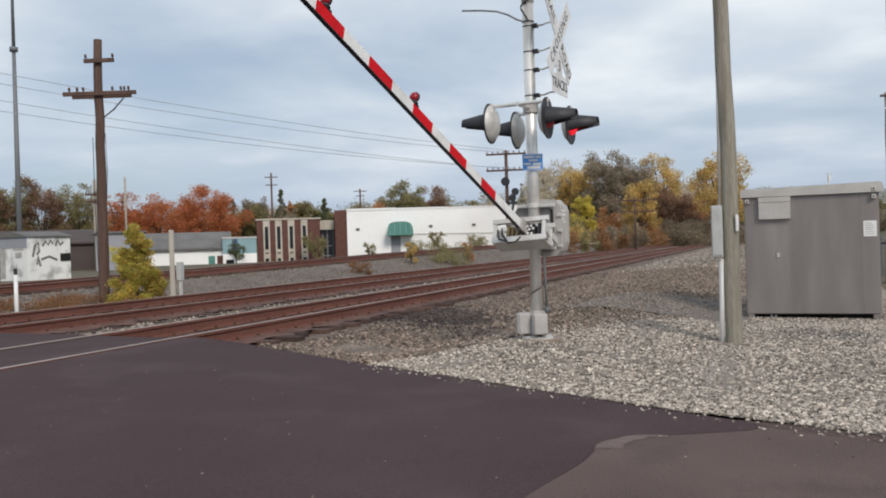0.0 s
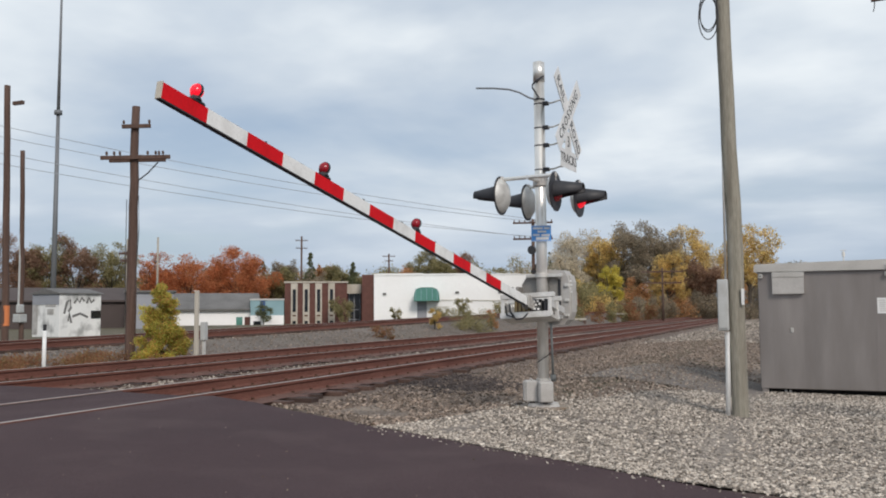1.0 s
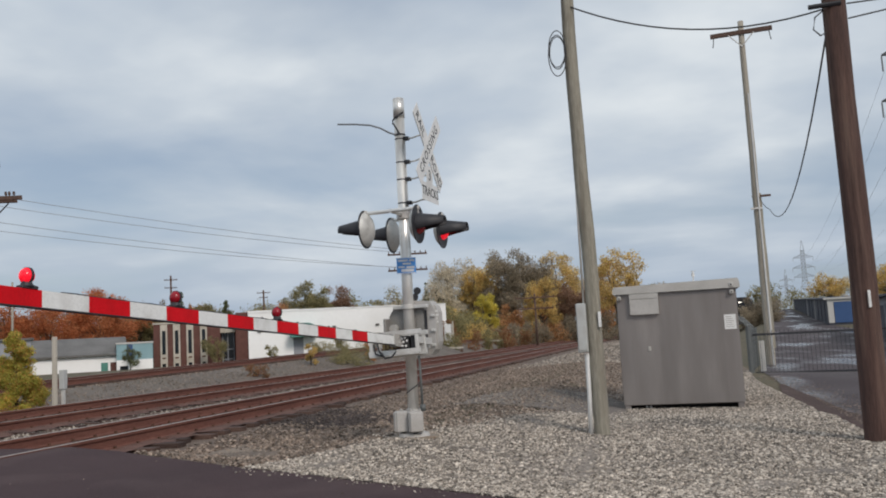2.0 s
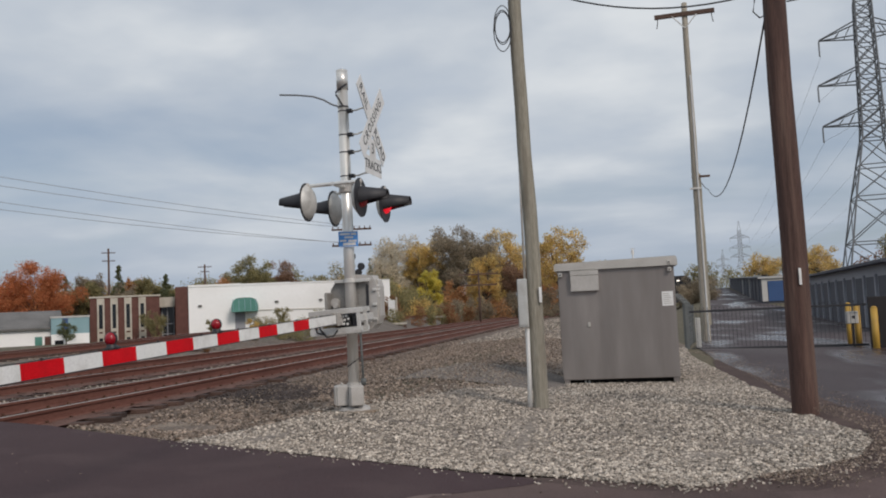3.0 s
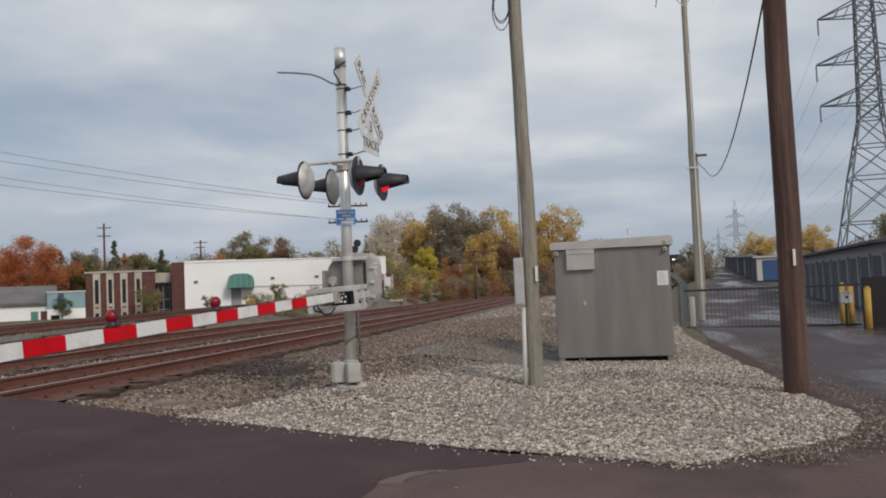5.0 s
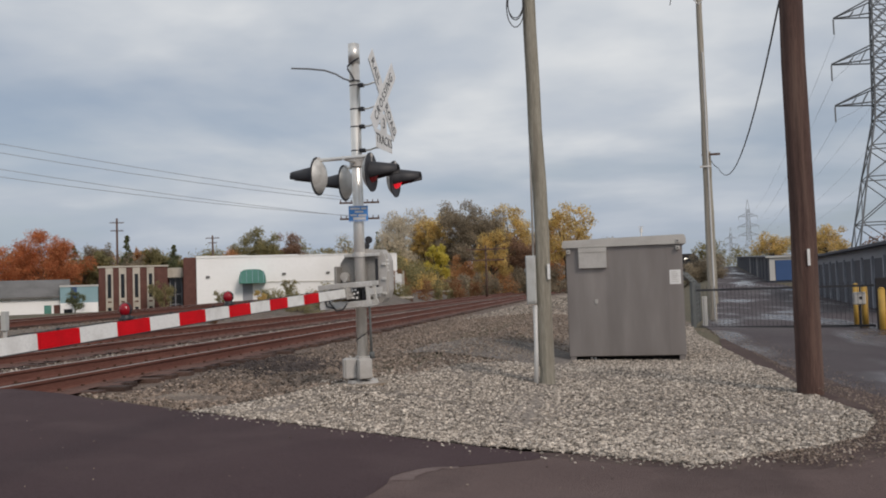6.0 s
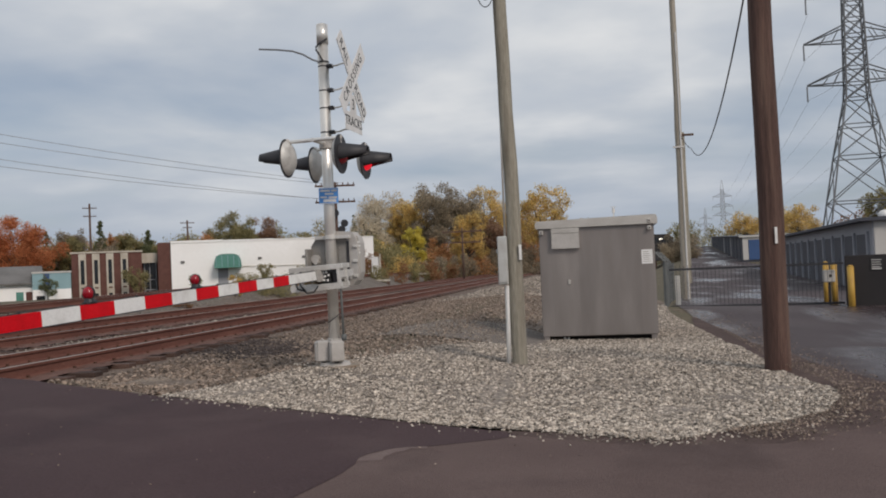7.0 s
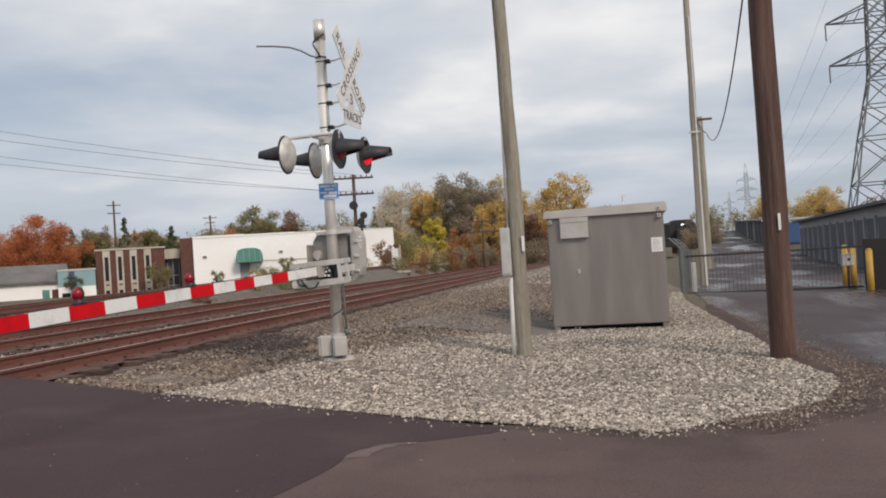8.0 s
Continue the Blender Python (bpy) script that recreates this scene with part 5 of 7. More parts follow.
def post_and_box():
    p = thing("signal_post", "pale weathered post with a grey box beside it", "post", (-13.97, 17.75, -0.1))
    bm = bmesh.new()
    box(bm, (-0.048, -0.048, -0.2), (0.048, 0.048, 1.82), 0.012)
    part("post", bm, M_CREAM, p, "pale weathered timber post")
    bm = bmesh.new()
    box(bm, (0.07, 0.05, 0.56), (0.20, 0.20, 1.02), 0.01)
    part("box", bm, M_METERBOX, p, "grey metal box")
    bm = bmesh.new()
    box(bm, (0.10, 0.10, -0.2), (0.17, 0.16, 0.56), 0.0)
    part("leg", bm, M_GALV, p)


post_and_box()


# ---- far side: buildings ----
def frame_of(a, b):
    """Place and turn of a wall that runs from a to b; x along it, y into the house."""
    a, b = Vector((*a, 0)), Vector((*b, 0))
    return a, math.degrees(math.atan2(b.y - a.y, b.x - a.x)), (b - a).length


def paint_shed():
    o, rz, w = frame_of((-34.2, 32.4), (-33.85, 34.85))
    w = 2.45
    s = thing("shed", "small white shed with peeling paint and dark scrawls", "shed", (o.x, o.y, 0), rz)
    bm = bmesh.new()
    box(bm, (0, 0, -0.1), (w, 2.2, 2.15), 0.02)
    b = part("wall", bm, M_SHEDWHITE, s, "peeling white painted walls")
    bm = bmesh.new()
    m = Matrix.Translation((0, 0, 0))
    prism(bm, [(-0.1, 2.15), (2.3, 2.15), (2.3, 2.2), (1.1, 2.45), (-0.1, 2.2)], -0.1, w + 0.1, Matrix.Translation((0, 0, 0)) @ Matrix(((0, 1, 0, 0), (1, 0, 0, 0), (0, 0, 1, 0), (0, 0, 0, 1))))
    part("roof", bm, M_GREYROOF, s, "low grey roof")
    bm = bmesh.new()
    box(bm, (w - 0.62, -0.03, 0.9), (w - 0.04, -0.003, 1.3), 0.0)
    part("opening", bm, M_DARKGLASS, b, "dark boarded opening")
    for pts in ([(0.3, 1.2), (0.45, 1.8), (0.65, 1.95), (0.7, 1.5), (0.55, 1.3)], [(0.9, 1.75), (1.1, 2.0), (1.25, 1.8), (1.4, 2.05), (1.55, 1.85)], [(1.7, 1.75), (1.85, 2.05), (2.0, 1.8), (2.2, 1.95)], [(0.55, 0.8), (0.6, 1.25), (0.75, 0.7)], [(0.8, 1.05), (1.3, 1.2), (1.8, 1.0)]):
        bm = bmesh.new()
        tube(bm, [(x * 0.92, -0.006, z * 0.96) for x, z in pts], 0.062, 4)
        bmesh.ops.transform(bm, matrix=Matrix.Diagonal((1, 0.1, 1, 1)), verts=bm.verts[:])
        part("scrawl", bm, M_GREYROOF, b, "grey painted scrawl")
    bm = bmesh.new()
    box(bm, (-0.03, 0.02, 1.62), (-0.004, 2.18, 2.14), 0.0)
    part("bare_boards", bm, M_STORWALL, b, "bare grey boards above the peeling paint")
    for lo, hi, z0, z1 in ((0.45, 0.95, 1.12, 1.4), (1.75, 2.18, 0.1, 1.62), (0.3, 1.1, 1.5, 1.62)):
        bm = bmesh.new()
        box(bm, (-0.02, lo, z0), (-0.004, hi, z1), 0.0)
        part("bare_patch", bm, M_HOUSING, b, "patch of bare grey boarding")


paint_shed()


def gable(name, label, a, b, depth, eave, ridge, wall, roofmat, base=-0.3, over=0.4, category="building", flat=False):
    o, rz, w = frame_of(a, b)
    h = thing(name, label, category, (o.x, o.y, 0), rz)
    bm = bmesh.new()
    box(bm, (0, 0, base), (w, depth, eave), 0.0)
    wl = part("wall", bm, wall, h)
    bm = bmesh.new()
    sw = Matrix(((0, 1, 0, 0), (1, 0, 0, 0), (0, 0, 1, 0), (0, 0, 0, 1)))
    out = [(-over, eave), (depth + over, eave), (depth + over, eave + 0.15), (depth / 2, ridge), (-over, eave + 0.15)]
    prism(bm, out, -over, w + over, sw)
    part("roof", bm, roofmat, h)
    return h, wl, w


h, wl, w = gable("long_house", "long low white building with a grey roof", (-55.2, 64.9), (-48.6, 70.0), 8, 1.35, 3.1, M_WHITEWALL, M_GREYROOF, -1.2)
for k in range(2):
    bm = bmesh.new()
    box(bm, (w - 1.6 + 0.8 * k - 0.35, -0.02, -0.6), (w - 1.6 + 0.8 * k + 0.25, -0.003, 0.7), 0.0)
    part("door", bm, M_BRICK if k else M_GREEN, wl, "painted door")
h, wl, w = gable("teal_house", "low building with pale teal upper siding", (-48.5, 68.8), (-45.9, 70.6), 6, 2.3, 2.5, M_TEAL, M_STORWHITE, -1.0, 0.06)
bm = bmesh.new()
box(bm, (0.0, -0.05, -1.0), (w, -0.004, 0.85), 0.0)
part("lower_wall", bm, M_WHITEWALL, wl, "white lower wall")
bm = bmesh.new()
box(bm, (0.3, -0.08, -0.5), (1.0, -0.052, 0.3), 0.0)
part("window", bm, M_DARKGLASS, wl)
bm = bmesh.new()
box(bm, (0.9, -0.04, 0.9), (1.4, -0.004, 2.25), 0.0)
part("shutter", bm, M_BLUEDOOR, wl, "blue panel")
h, wl, w = gable("block_house", "grey block building with a pale flat roof", (-47.6, 51.4), (-45.0, 53.7), 4, 2.75, 2.95, M_STORWALL, M_GREYROOF, -0.5, 0.2)
h, wl, w = gable("dark_hall", "long dark hall behind the shed", (-66, 44), (-51.5, 56.5), 9, 2.1, 3.4, M_DARKHALL, M_DARKHALL, -0.5, 0.3)


def brick_office():
    o, rz, w = frame_of((-47.95, 73.9), (-41.1, 77.95))
    s = thing("brick_office", "two-storey brown brick office with narrow windows", "building", (o.x, o.y, 0), rz)
    bm = bmesh.new()
    box(bm, (0, 0, -1.0), (6.3, 9, 4.1), 0.0)
    b = part("wall", bm, M_BRICK, s, "brown brick walls")
    bm = bmesh.new()
    box(bm, (-0.1, -0.1, 4.1), (6.4, 9.1, 4.25), 0.0)
    part("parapet", bm, M_CREAM, s, "pale coping")
    for x in (0.95, 2.15, 3.4, 4.7):
        bm = bmesh.new()
        for lo, hi in ((x - 0.33, x - 0.17), (x + 0.17, x + 0.33)):
            box(bm, (lo, -0.12, -0.6), (hi, 0.02, 4.05), 0.0)
        for lo, hi in ((3.45, 4.05), (0.85, 1.15), (0.25, 0.7)):
            box(bm, (x - 0.17, -0.08, lo), (x + 0.17, 0.02, hi), 0.0)
        wdw = part("window", bm, M_CREAM, b, "cream panelled window strip")
        bm = bmesh.new()
        for lo, hi in ((1.15, 3.45), (-0.6, 0.25)):
            box(bm, (x - 0.17, -0.06, lo), (x + 0.17, 0.01, hi), 0.0)
        part("pane", bm, M_DARKGLASS, wdw, "dark glass pane")
    bm = bmesh.new()
    box(bm, (6.3, 1.0, -1.0), (8.2, 9, 3.9), 0.0)
    part("entrance_wall", bm, M_BRICK, b)
    bm = bmesh.new()
    box(bm, (6.25, 0.2, 3.0), (7.75, 1.1, 3.95), 0.0)
    part("entrance_lintel", bm, M_CREAM, b, "pale entrance lintel")
    bm = bmesh.new()
    box(bm, (6.45, 0.93, -0.8), (7.75, 0.99, 3.0), 0.0)
    dr = part("glazed_entrance", bm, M_DARKGLASS, b, "dark glazed entrance")
    bm = bmesh.new()
    for x in (6.5, 7.0, 7.6):
        box(bm, (x, 0.88, -0.8), (x + 0.09, 0.925, 3.0), 0.0)
    for z in (0.3, 1.3):
        box(bm, (6.5, 0.89, z), (7.7, 0.926, z + 0.09), 0.0)
    part("mullion", bm, M_STORWALL, dr, "grey mullions")


brick_office()


def white_hall():
    o, rz, w = frame_of((-39.2, 76.6), (-20.9, 83.7))
    s = thing("white_hall", "long low white painted industrial hall", "building", (o.x, o.y, 0), rz)
    bm = bmesh.new()
    box(bm, (0, 0, -1.0), (w, 16, 4.75), 0.0)
    b = part("wall", bm, M_WHITEWALL, s, "white painted block walls")
    bm = bmesh.new()
    box(bm, (-1.25, 0.3, -1.0), (-0.004, 16, 4.85), 0.0)
    part("brick_end", bm, M_BRICK, s, "brown brick end wall")
    # the parapet falls by a few courses along the hall
    for k in range(4):
        bm = bmesh.new()
        hi = 4.95 - 0.05 * k
        box(bm, (w * k / 4, -0.06, 4.75), (w * (k + 1) / 4 - 0.01, 16, hi), 0.0)
        part("roof_edge", bm, M_WHITEWALL, s)
    bm = bmesh.new()
    arch = [(1.25 * math.copysign(abs(math.cos(a)) ** 0.55, math.cos(a)), 2.15 + 1.35 * abs(math.sin(a)) ** 0.55) for a in [math.pi * k / 16 for k in range(17)]]
    prism(bm, arch, -1.5, -0.004, Matrix.Translation((5.35, 0, 0)))
    aw = part("awning", bm, M_GREEN, b, "faded green canvas awning", smooth=True)
    bm = bmesh.new()
    for x in (4.25, 4.8, 5.35, 5.9, 6.4):
        box(bm, (x, -1.53, 2.2), (x + 0.05, -1.505, 3.36), 0.0)
    part("awning_rib", bm, M_TEAL, aw)
    bm = bmesh.new()
    box(bm, (4.35, -0.05, -0.5), (5.3, -0.004, 2.2), 0.0)
    part("door", bm, M_STORWALL, b, "grey service door")
    for x, z in ((0.9, 2.8), (8.2, 2.9), (12.5, 2.9)):
        bm = bmesh.new()
        box(bm, (x, -0.12, z), (x + 0.35, -0.004, z + 0.2), 0.0)
        part("wall_light", bm, M_GREYROOF, b)
    bm = bmesh.new()
    rod(bm, (6.7, -0.1, 2.25), (w - 3, -0.1, 2.1), 0.03, seg=6)
    part("wall_pipe", bm, M_CREAM, b)


white_hall()


def far_pole(label, at, h, arms, r=0.16, sig=False, wood=None):
    p = thing("telegraph_pole", label, "telegraph pole", at)
    bm = bmesh.new()
    rod(bm, (0, 0, -0.5), (0, 0, h), r, r * 0.75, seg=10)
    part("shaft", bm, wood or M_OLDWOOD, p, smooth=True)
    for z, half, a in arms:
        bm = bmesh.new()
        m = Matrix.Translation((0, 0, z)) @ pose(0, 0, 0, 0, 0, a)
        box(bm, (-half, -0.2, -0.07), (half, -0.06, 0.07), 0.0, m)
        ca = part("crossarm", bm, M_OLDWOOD, p)
        for k in range(8):
            bm = bmesh.new()
            x = -half + 0.1 + (2 * half - 0.2) * k / 7
            rod(bm, m @ Vector((x, -0.13, 0.07)), m @ Vector((x, -0.13, 0.26)), 0.05, 0.035, seg=6)
            part("insulator", bm, M_OLDWOOD, ca)
    if sig:
        bm = bmesh.new()
        for z, x in ((6.05, 0.0), (5.2, 0.8), (4.7, 0.55)):
            rod(bm, (x, -0.3, z), (x, -0.45, z), 0.36 - 0.06 * (x > 0), seg=14)
        box(bm, (-0.1, -0.4, 4.2), (0.9, -0.2, 4.4), 0.0)
        rod(bm, (0.4, -0.3, 3.2), (0.75, -0.3, 5.0), 0.1, seg=8)
        part("signal_head", bm, M_BLACK, p, "dark round signal heads")
    return p


far_pole("old telegraph pole with two long crossarms and signal heads", (-19.73, 67.15, 0), 8.6, ((8.3, 1.62, 14), (6.98, 1.62, 14)), 0.17, True)
far_pole("short leaning telegraph pole among the trees", (-12.6, 89.2, 0), 5.4, ((5.0, 2.1, 8), (3.85, 1.9, 8)), 0.12)
far_pole("distant utility pole with two crossarms", (-95.2, 152.6, 0), 16.9, ((16.0, 1.3, 30), (14.4, 1.2, 30)), 0.25)
far_pole("distant utility pole with one crossarm", (-88.1, 179.4, 0), 14.6, ((14.0, 1.5, 25), (12.9, 1.0, 25)), 0.25)
far_pole("pale utility pole beside the red trees", (-50.5, 54.6, 0), 7.2, ((6.0, 0.7, 40), (5.4, 0.6, 40)), 0.16, wood=M_PALEWOOD)
far_pole("slim pole before the red trees", (-56.5, 65, 0), 8.4, (), 0.12, wood=M_PALEWOOD)

tb = thing("trackside_cabinet", "small white trackside cabinet with two posts", "cabinet", (-18.0, 72.8, 0.0))
bm = bmesh.new()
box(bm, (-0.3, -0.25, 0.0), (0.25, 0.25, 2.45), 0.02)
part("body", bm, M_WHITE, tb)
bm = bmesh.new()
box(bm, (0.35, -0.06, 0.0), (0.47, 0.06, 2.7), 0.0)
part("post", bm, M_CREAM, tb)
for x, y, z, w2 in ((-15.6, 84, 0.75, 2.4), (-16.8, 70, 0.4, 1.4)):
    rp = thing("stored_rail", "pale stored rail lying among weeds", "stored rail", (x, y, 0))
    bm = bmesh.new()
    box(bm, (-w2 / 2, -0.08, z - 0.08), (w2 / 2, 0.08, z + 0.08), 0.0)
    part("beam", bm, M_CREAM, rp)
    for sx in (-w2 * 0.4, w2 * 0.4):
        bm = bmesh.new()
        box(bm, (sx - 0.1, -0.15, -0.2), (sx + 0.1, 0.15, z - 0.08), 0.0)
        part("block", bm, M_OLDWOOD, rp)

line_wires("line_wires", "distant sagging line wires over the far tracks",
           [((-61.5, 18, 17.3), (-19.0, 67.3, 8.5), 1.2), ((-61.5, 18, 16.6), (-19.6, 67.2, 8.4), 1.35), ((-61.5, 18, 15.4), (-20.3, 67.0, 7.2), 1.1), ((-61.5, 18, 14.5), (-19.0, 67.3, 7.1), 1.3)], 0.019, M_WIRE)



# ---- storage yard ----
def storage_row():
    o, rz, w = frame_of((10.9, 34.2), (13.95, 65.2))
    s = thing("storage_row", "long low grey storage building with dark roller doors", "storage building", (o.x, o.y, -0.38), rz)
    bm = bmesh.new()
    box(bm, (0, -9, -0.4), (w, 0, 2.62), 0.0)
    b = part("wall", bm, M_STORWALL, s, "grey metal siding")
    bm = bmesh.new()
    prism(bm, [(-9.4, 2.62), (0.45, 2.62), (0.45, 2.74), (-4.5, 2.84), (-9.4, 2.74)], -0.3, w + 0.3, Matrix(((0, 1, 0, 0), (1, 0, 0, 0), (0, 0, 1, 0), (0, 0, 0, 1))))
    part("roof", bm, M_DARKDOOR, s, "dark metal roof")
    bm = bmesh.new()
    rod(bm, (5.2, -1.6, 2.74), (5.2, -1.6, 2.95), 0.2, seg=14)
    bmesh.ops.create_uvsphere(bm, u_segments=14, v_segments=8, radius=0.3, matrix=Matrix.Translation((5.2, -1.6, 3.0)) @ Matrix.Diagonal((1, 1, 0.8, 1)))
    part("roof_vent", bm, M_WHITE, s, "white domed roof vent", smooth=True)
    n = 12
    for k in range(n):
        x = 0.6 + (w - 1.0) * k / n
        bm = bmesh.new()
        box(bm, (x + 0.25, 0.003, 0), (x + 2.15, 0.05, 2.15), 0.0)
        d = part("roller_door", bm, M_DARKDOOR, b, "dark roller door")
        bm = bmesh.new()
        box(bm, (x, 0.003, 0), (x + 0.2, 0.1, 2.25), 0.0)
        part("door_jamb", bm, M_STORWALL, b)
        bm = bmesh.new()
        for z in (0.5, 1.0, 1.5):
            box(bm, (x + 0.26, 0.05, z), (x + 2.14, 0.06, z + 0.03), 0.0)
        part("slat", bm, M_DARKDOOR, d)
    for k in range(9):
        bm = bmesh.new()
        box(bm, (-0.03, -1.0 * k - 0.95, -0.3), (-0.003, -1.0 * k - 0.05, 2.6), 0.0)
        part("siding_panel", bm, M_STORWHITE, b, "cream end siding" if k == 0 else "")


storage_row()


def storage_far():
    o, rz, w = frame_of((13.95, 78.9), (21.2, 150))
    base = 0.87
    s = thing("storage_row", "distant storage building with a blue end door", "storage building", (o.x, o.y, base), rz)
    bm = bmesh.new()
    vs = [bm.verts.new(c) for c in ((0, 0, -0.5), (w, 0, 1.9), (w, -9, 1.9), (0, -9, -0.5), (0, 0, 1.93), (w, 0, 3.62), (w, -9, 3.62), (0, -9, 1.93))]
    for f in ((0, 1, 5, 4), (1, 2, 6, 5), (2, 3, 7, 6), (3, 0, 4, 7), (4, 5, 6, 7)):
        bm.faces.new([vs[k] for k in f])
    bmesh.ops.recalc_face_normals(bm, faces=bm.faces[:])
    b = part("wall", bm, M_DARKDOOR, s)
    bm = bmesh.new()
    vs = [bm.verts.new(c) for c in ((-0.2, 0.3, 1.94), (w, 0.3, 3.63), (w, -9.2, 3.63), (-0.2, -9.2, 1.94), (-0.2, 0.3, 2.04), (w, 0.3, 3.76), (w, -9.2, 3.76), (-0.2, -9.2, 2.04))]
    for f in ((0, 1, 5, 4), (1, 2, 6, 5), (2, 3, 7, 6), (3, 0, 4, 7), (4, 5, 6, 7), (3, 2, 1, 0)):
        bm.faces.new([vs[k] for k in f])
    bmesh.ops.recalc_face_normals(bm, faces=bm.faces[:])
    part("roof", bm, M_DARKDOOR, s, "dark metal roof")
    bm = bmesh.new()
    box(bm, (-0.26, -9, 1.9), (-0.21, 0.3, 2.05), 0.0)
    part("roof_edge", bm, M_STORWHITE, s)
    bm = bmesh.new()
    box(bm, (-0.08, -3.6, -0.1), (-0.003, -0.5, 1.66), 0.0)
    part("roller_door", bm, M_BLUEDOOR, b, "blue roller door")
    bm = bmesh.new()
    box(bm, (-0.1, -0.45, -0.1), (-0.003, 0.0, 1.9), 0.0)
    box(bm, (-0.1, -3.6, 1.67), (-0.003, -0.46, 1.9), 0.0)
    part("door_trim", bm, M_STORWHITE, b, "cream door trim")
    for k in range(14):
        bm = bmesh.new()
        x = 3 + 4.6 * k
        z = 1.69 * x / w
        box(bm, (x, 0.003, z - 0.1), (x + 0.35, 0.06, z + 1.85), 0.0)
        part("door_jamb", bm, M_STORWHITE if k in (3, 6) else M_DARKDOOR, b)


storage_far()


def yard_gate():
    a, b = Vector((2.67, 25.7)), Vector((7.22, 24.9))
    o, rz, w = frame_of(a, b)
    g = thing("sliding_gate", "closed black steel picket sliding gate", "gate", (o.x, o.y, -0.335), rz)
    for z in (0.07, 1.15):
        bm = bmesh.new()
        box(bm, (0, -0.03, z - 0.03), (w, 0.03, z + 0.03), 0.0)
        part("gate_rail", bm, M_BLACK, g)
    n = 42
    bm = bmesh.new()
    rod(bm, (0, 0, 0.05), (0, 0, 1.27), 0.0055, seg=5)
    first = part("picket", bm, M_BLACK, g)
    first.matrix_basis = pose(0.08, 0, 0)
    for k in range(1, n):
        share("picket", first, pose(0.08 + (w - 0.16) * k / (n - 1), 0, 0), g)
    f = thing("chain_fence", "chain link fence post with angled barbed wire arm", "fence", (2.57, 25.75, -0.40), rz)
    for k in range(3):
        bm = bmesh.new()
        x = -0.15 * k
        y = 2.6 * k
        rod(bm, (x, y, -0.2), (x, y, 1.45), 0.075 if k == 0 else 0.05, seg=10)
        pp = part("post", bm, M_FENCE, f)
        bm = bmesh.new()
        rod(bm, (x, y, 1.45), (x - 0.32, y, 1.78), 0.03, seg=8)
        part("barb_arm", bm, M_FENCE, pp)
    for t in (0.15, 0.5, 0.95):
        bm = bmesh.new()
        tube(bm, [(-0.32 * t, -0.4, 1.45 + 0.33 * t), (-0.32 * t - 0.3, 5.2, 1.45 + 0.33 * t)], 0.012, 5)
        part("barbed_wire", bm, M_FENCE, f)
    bm = bmesh.new()
    for k in range(26):
        y = 0.2 * k
        for s2 in (1, -1):
            z0, z1 = (0.0, 1.4) if s2 > 0 else (1.4, 0.0)
            rod(bm, (-0.03 * y, y, z0), (-0.03 * (y + 1), min(5.2, y + 1.0), z1), 0.003, seg=4)
    part("mesh_wire", bm, M_FENCE, f, "chain link mesh")
    bm = bmesh.new()
    box(bm, (0.2, 0.7, -0.2), (0.34, 0.85, 1.02), 0.01)
    part("white_post", bm, M_STORWHITE, f)


yard_gate()


def bollard(at, h, r=0.085):
    b = thing("bollard", "yellow painted steel bollard at the gate", "bollard", at, group="bollards at the gate")
    bm = bmesh.new()
    rod(bm, (0, 0, -0.2), (0, 0, h), r, seg=16)
    rod(bm, (0, 0, h), (0, 0, h + 0.05), r, r * 0.5, seg=16)
    part("post", bm, M_YELLOW, b, smooth=True)
    return b


bollard((7.17, 24.1, -0.38), 1.10)
bollard((7.10, 25.4, -0.38), 1.16)
bollard((7.20, 26.6, -0.38), 1.2)
kp = thing("gate_keypad", "white keypad box on a thin gate post", "keypad", (6.92, 25.2, -0.38))
bm = bmesh.new()
rod(bm, (0, 0, -0.2), (0, 0, 0.8), 0.03, seg=10)
part("stand", bm, M_BLACK, kp)
bm = bmesh.new()
box(bm, (-0.16, -0.10, 0.68), (0.14, 0.08, 1.02), 0.02)
hd = part("housing", bm, M_STORWHITE, kp, "white keypad housing")
bm = bmesh.new()
box(bm, (-0.03, -0.106, 0.82), (0.05, -0.101, 0.9), 0.0)
part("keys", bm, M_BLACK, hd)


def screen_wall():
    o, rz, w = frame_of((7.1, 24.35), (11.5, 23.0))
    s = thing("screen_fence", "black screened enclosure panel with a small notice", "screen", (o.x, o.y, -0.40), rz)
    for k in range(3):
        bm = bmesh.new()
        box(bm, (w * k / 3, -0.03, 0.06), (w * (k + 1) / 3 - 0.01, 0.03, 1.42), 0.012)
        part("panel", bm, M_SCREEN, s)
    bm = bmesh.new()
    box(bm, (0.0, -0.2, -0.2), (w, 0.25, 0.045), 0.0)
    part("kerb", bm, M_CONCRETE, s, "pale concrete kerb")
    bm = bmesh.new()
    box(bm, (0.62, -0.045, 1.0), (0.92, -0.034, 1.33), 0.0)
    nt = part("notice", bm, M_LETTER, s, "dark notice with pale writing")
    bm = bmesh.new()
    for k in range(5):
        box(bm, (0.65, -0.048, 1.03 + 0.06 * k), (0.88 - 0.03 * (k % 2), -0.0455, 1.05 + 0.06 * k + (0.02 if k == 0 else 0)), 0.0)
    part("writing_bars", bm, M_STORWHITE, nt, "pale lines of small writing")


screen_wall()


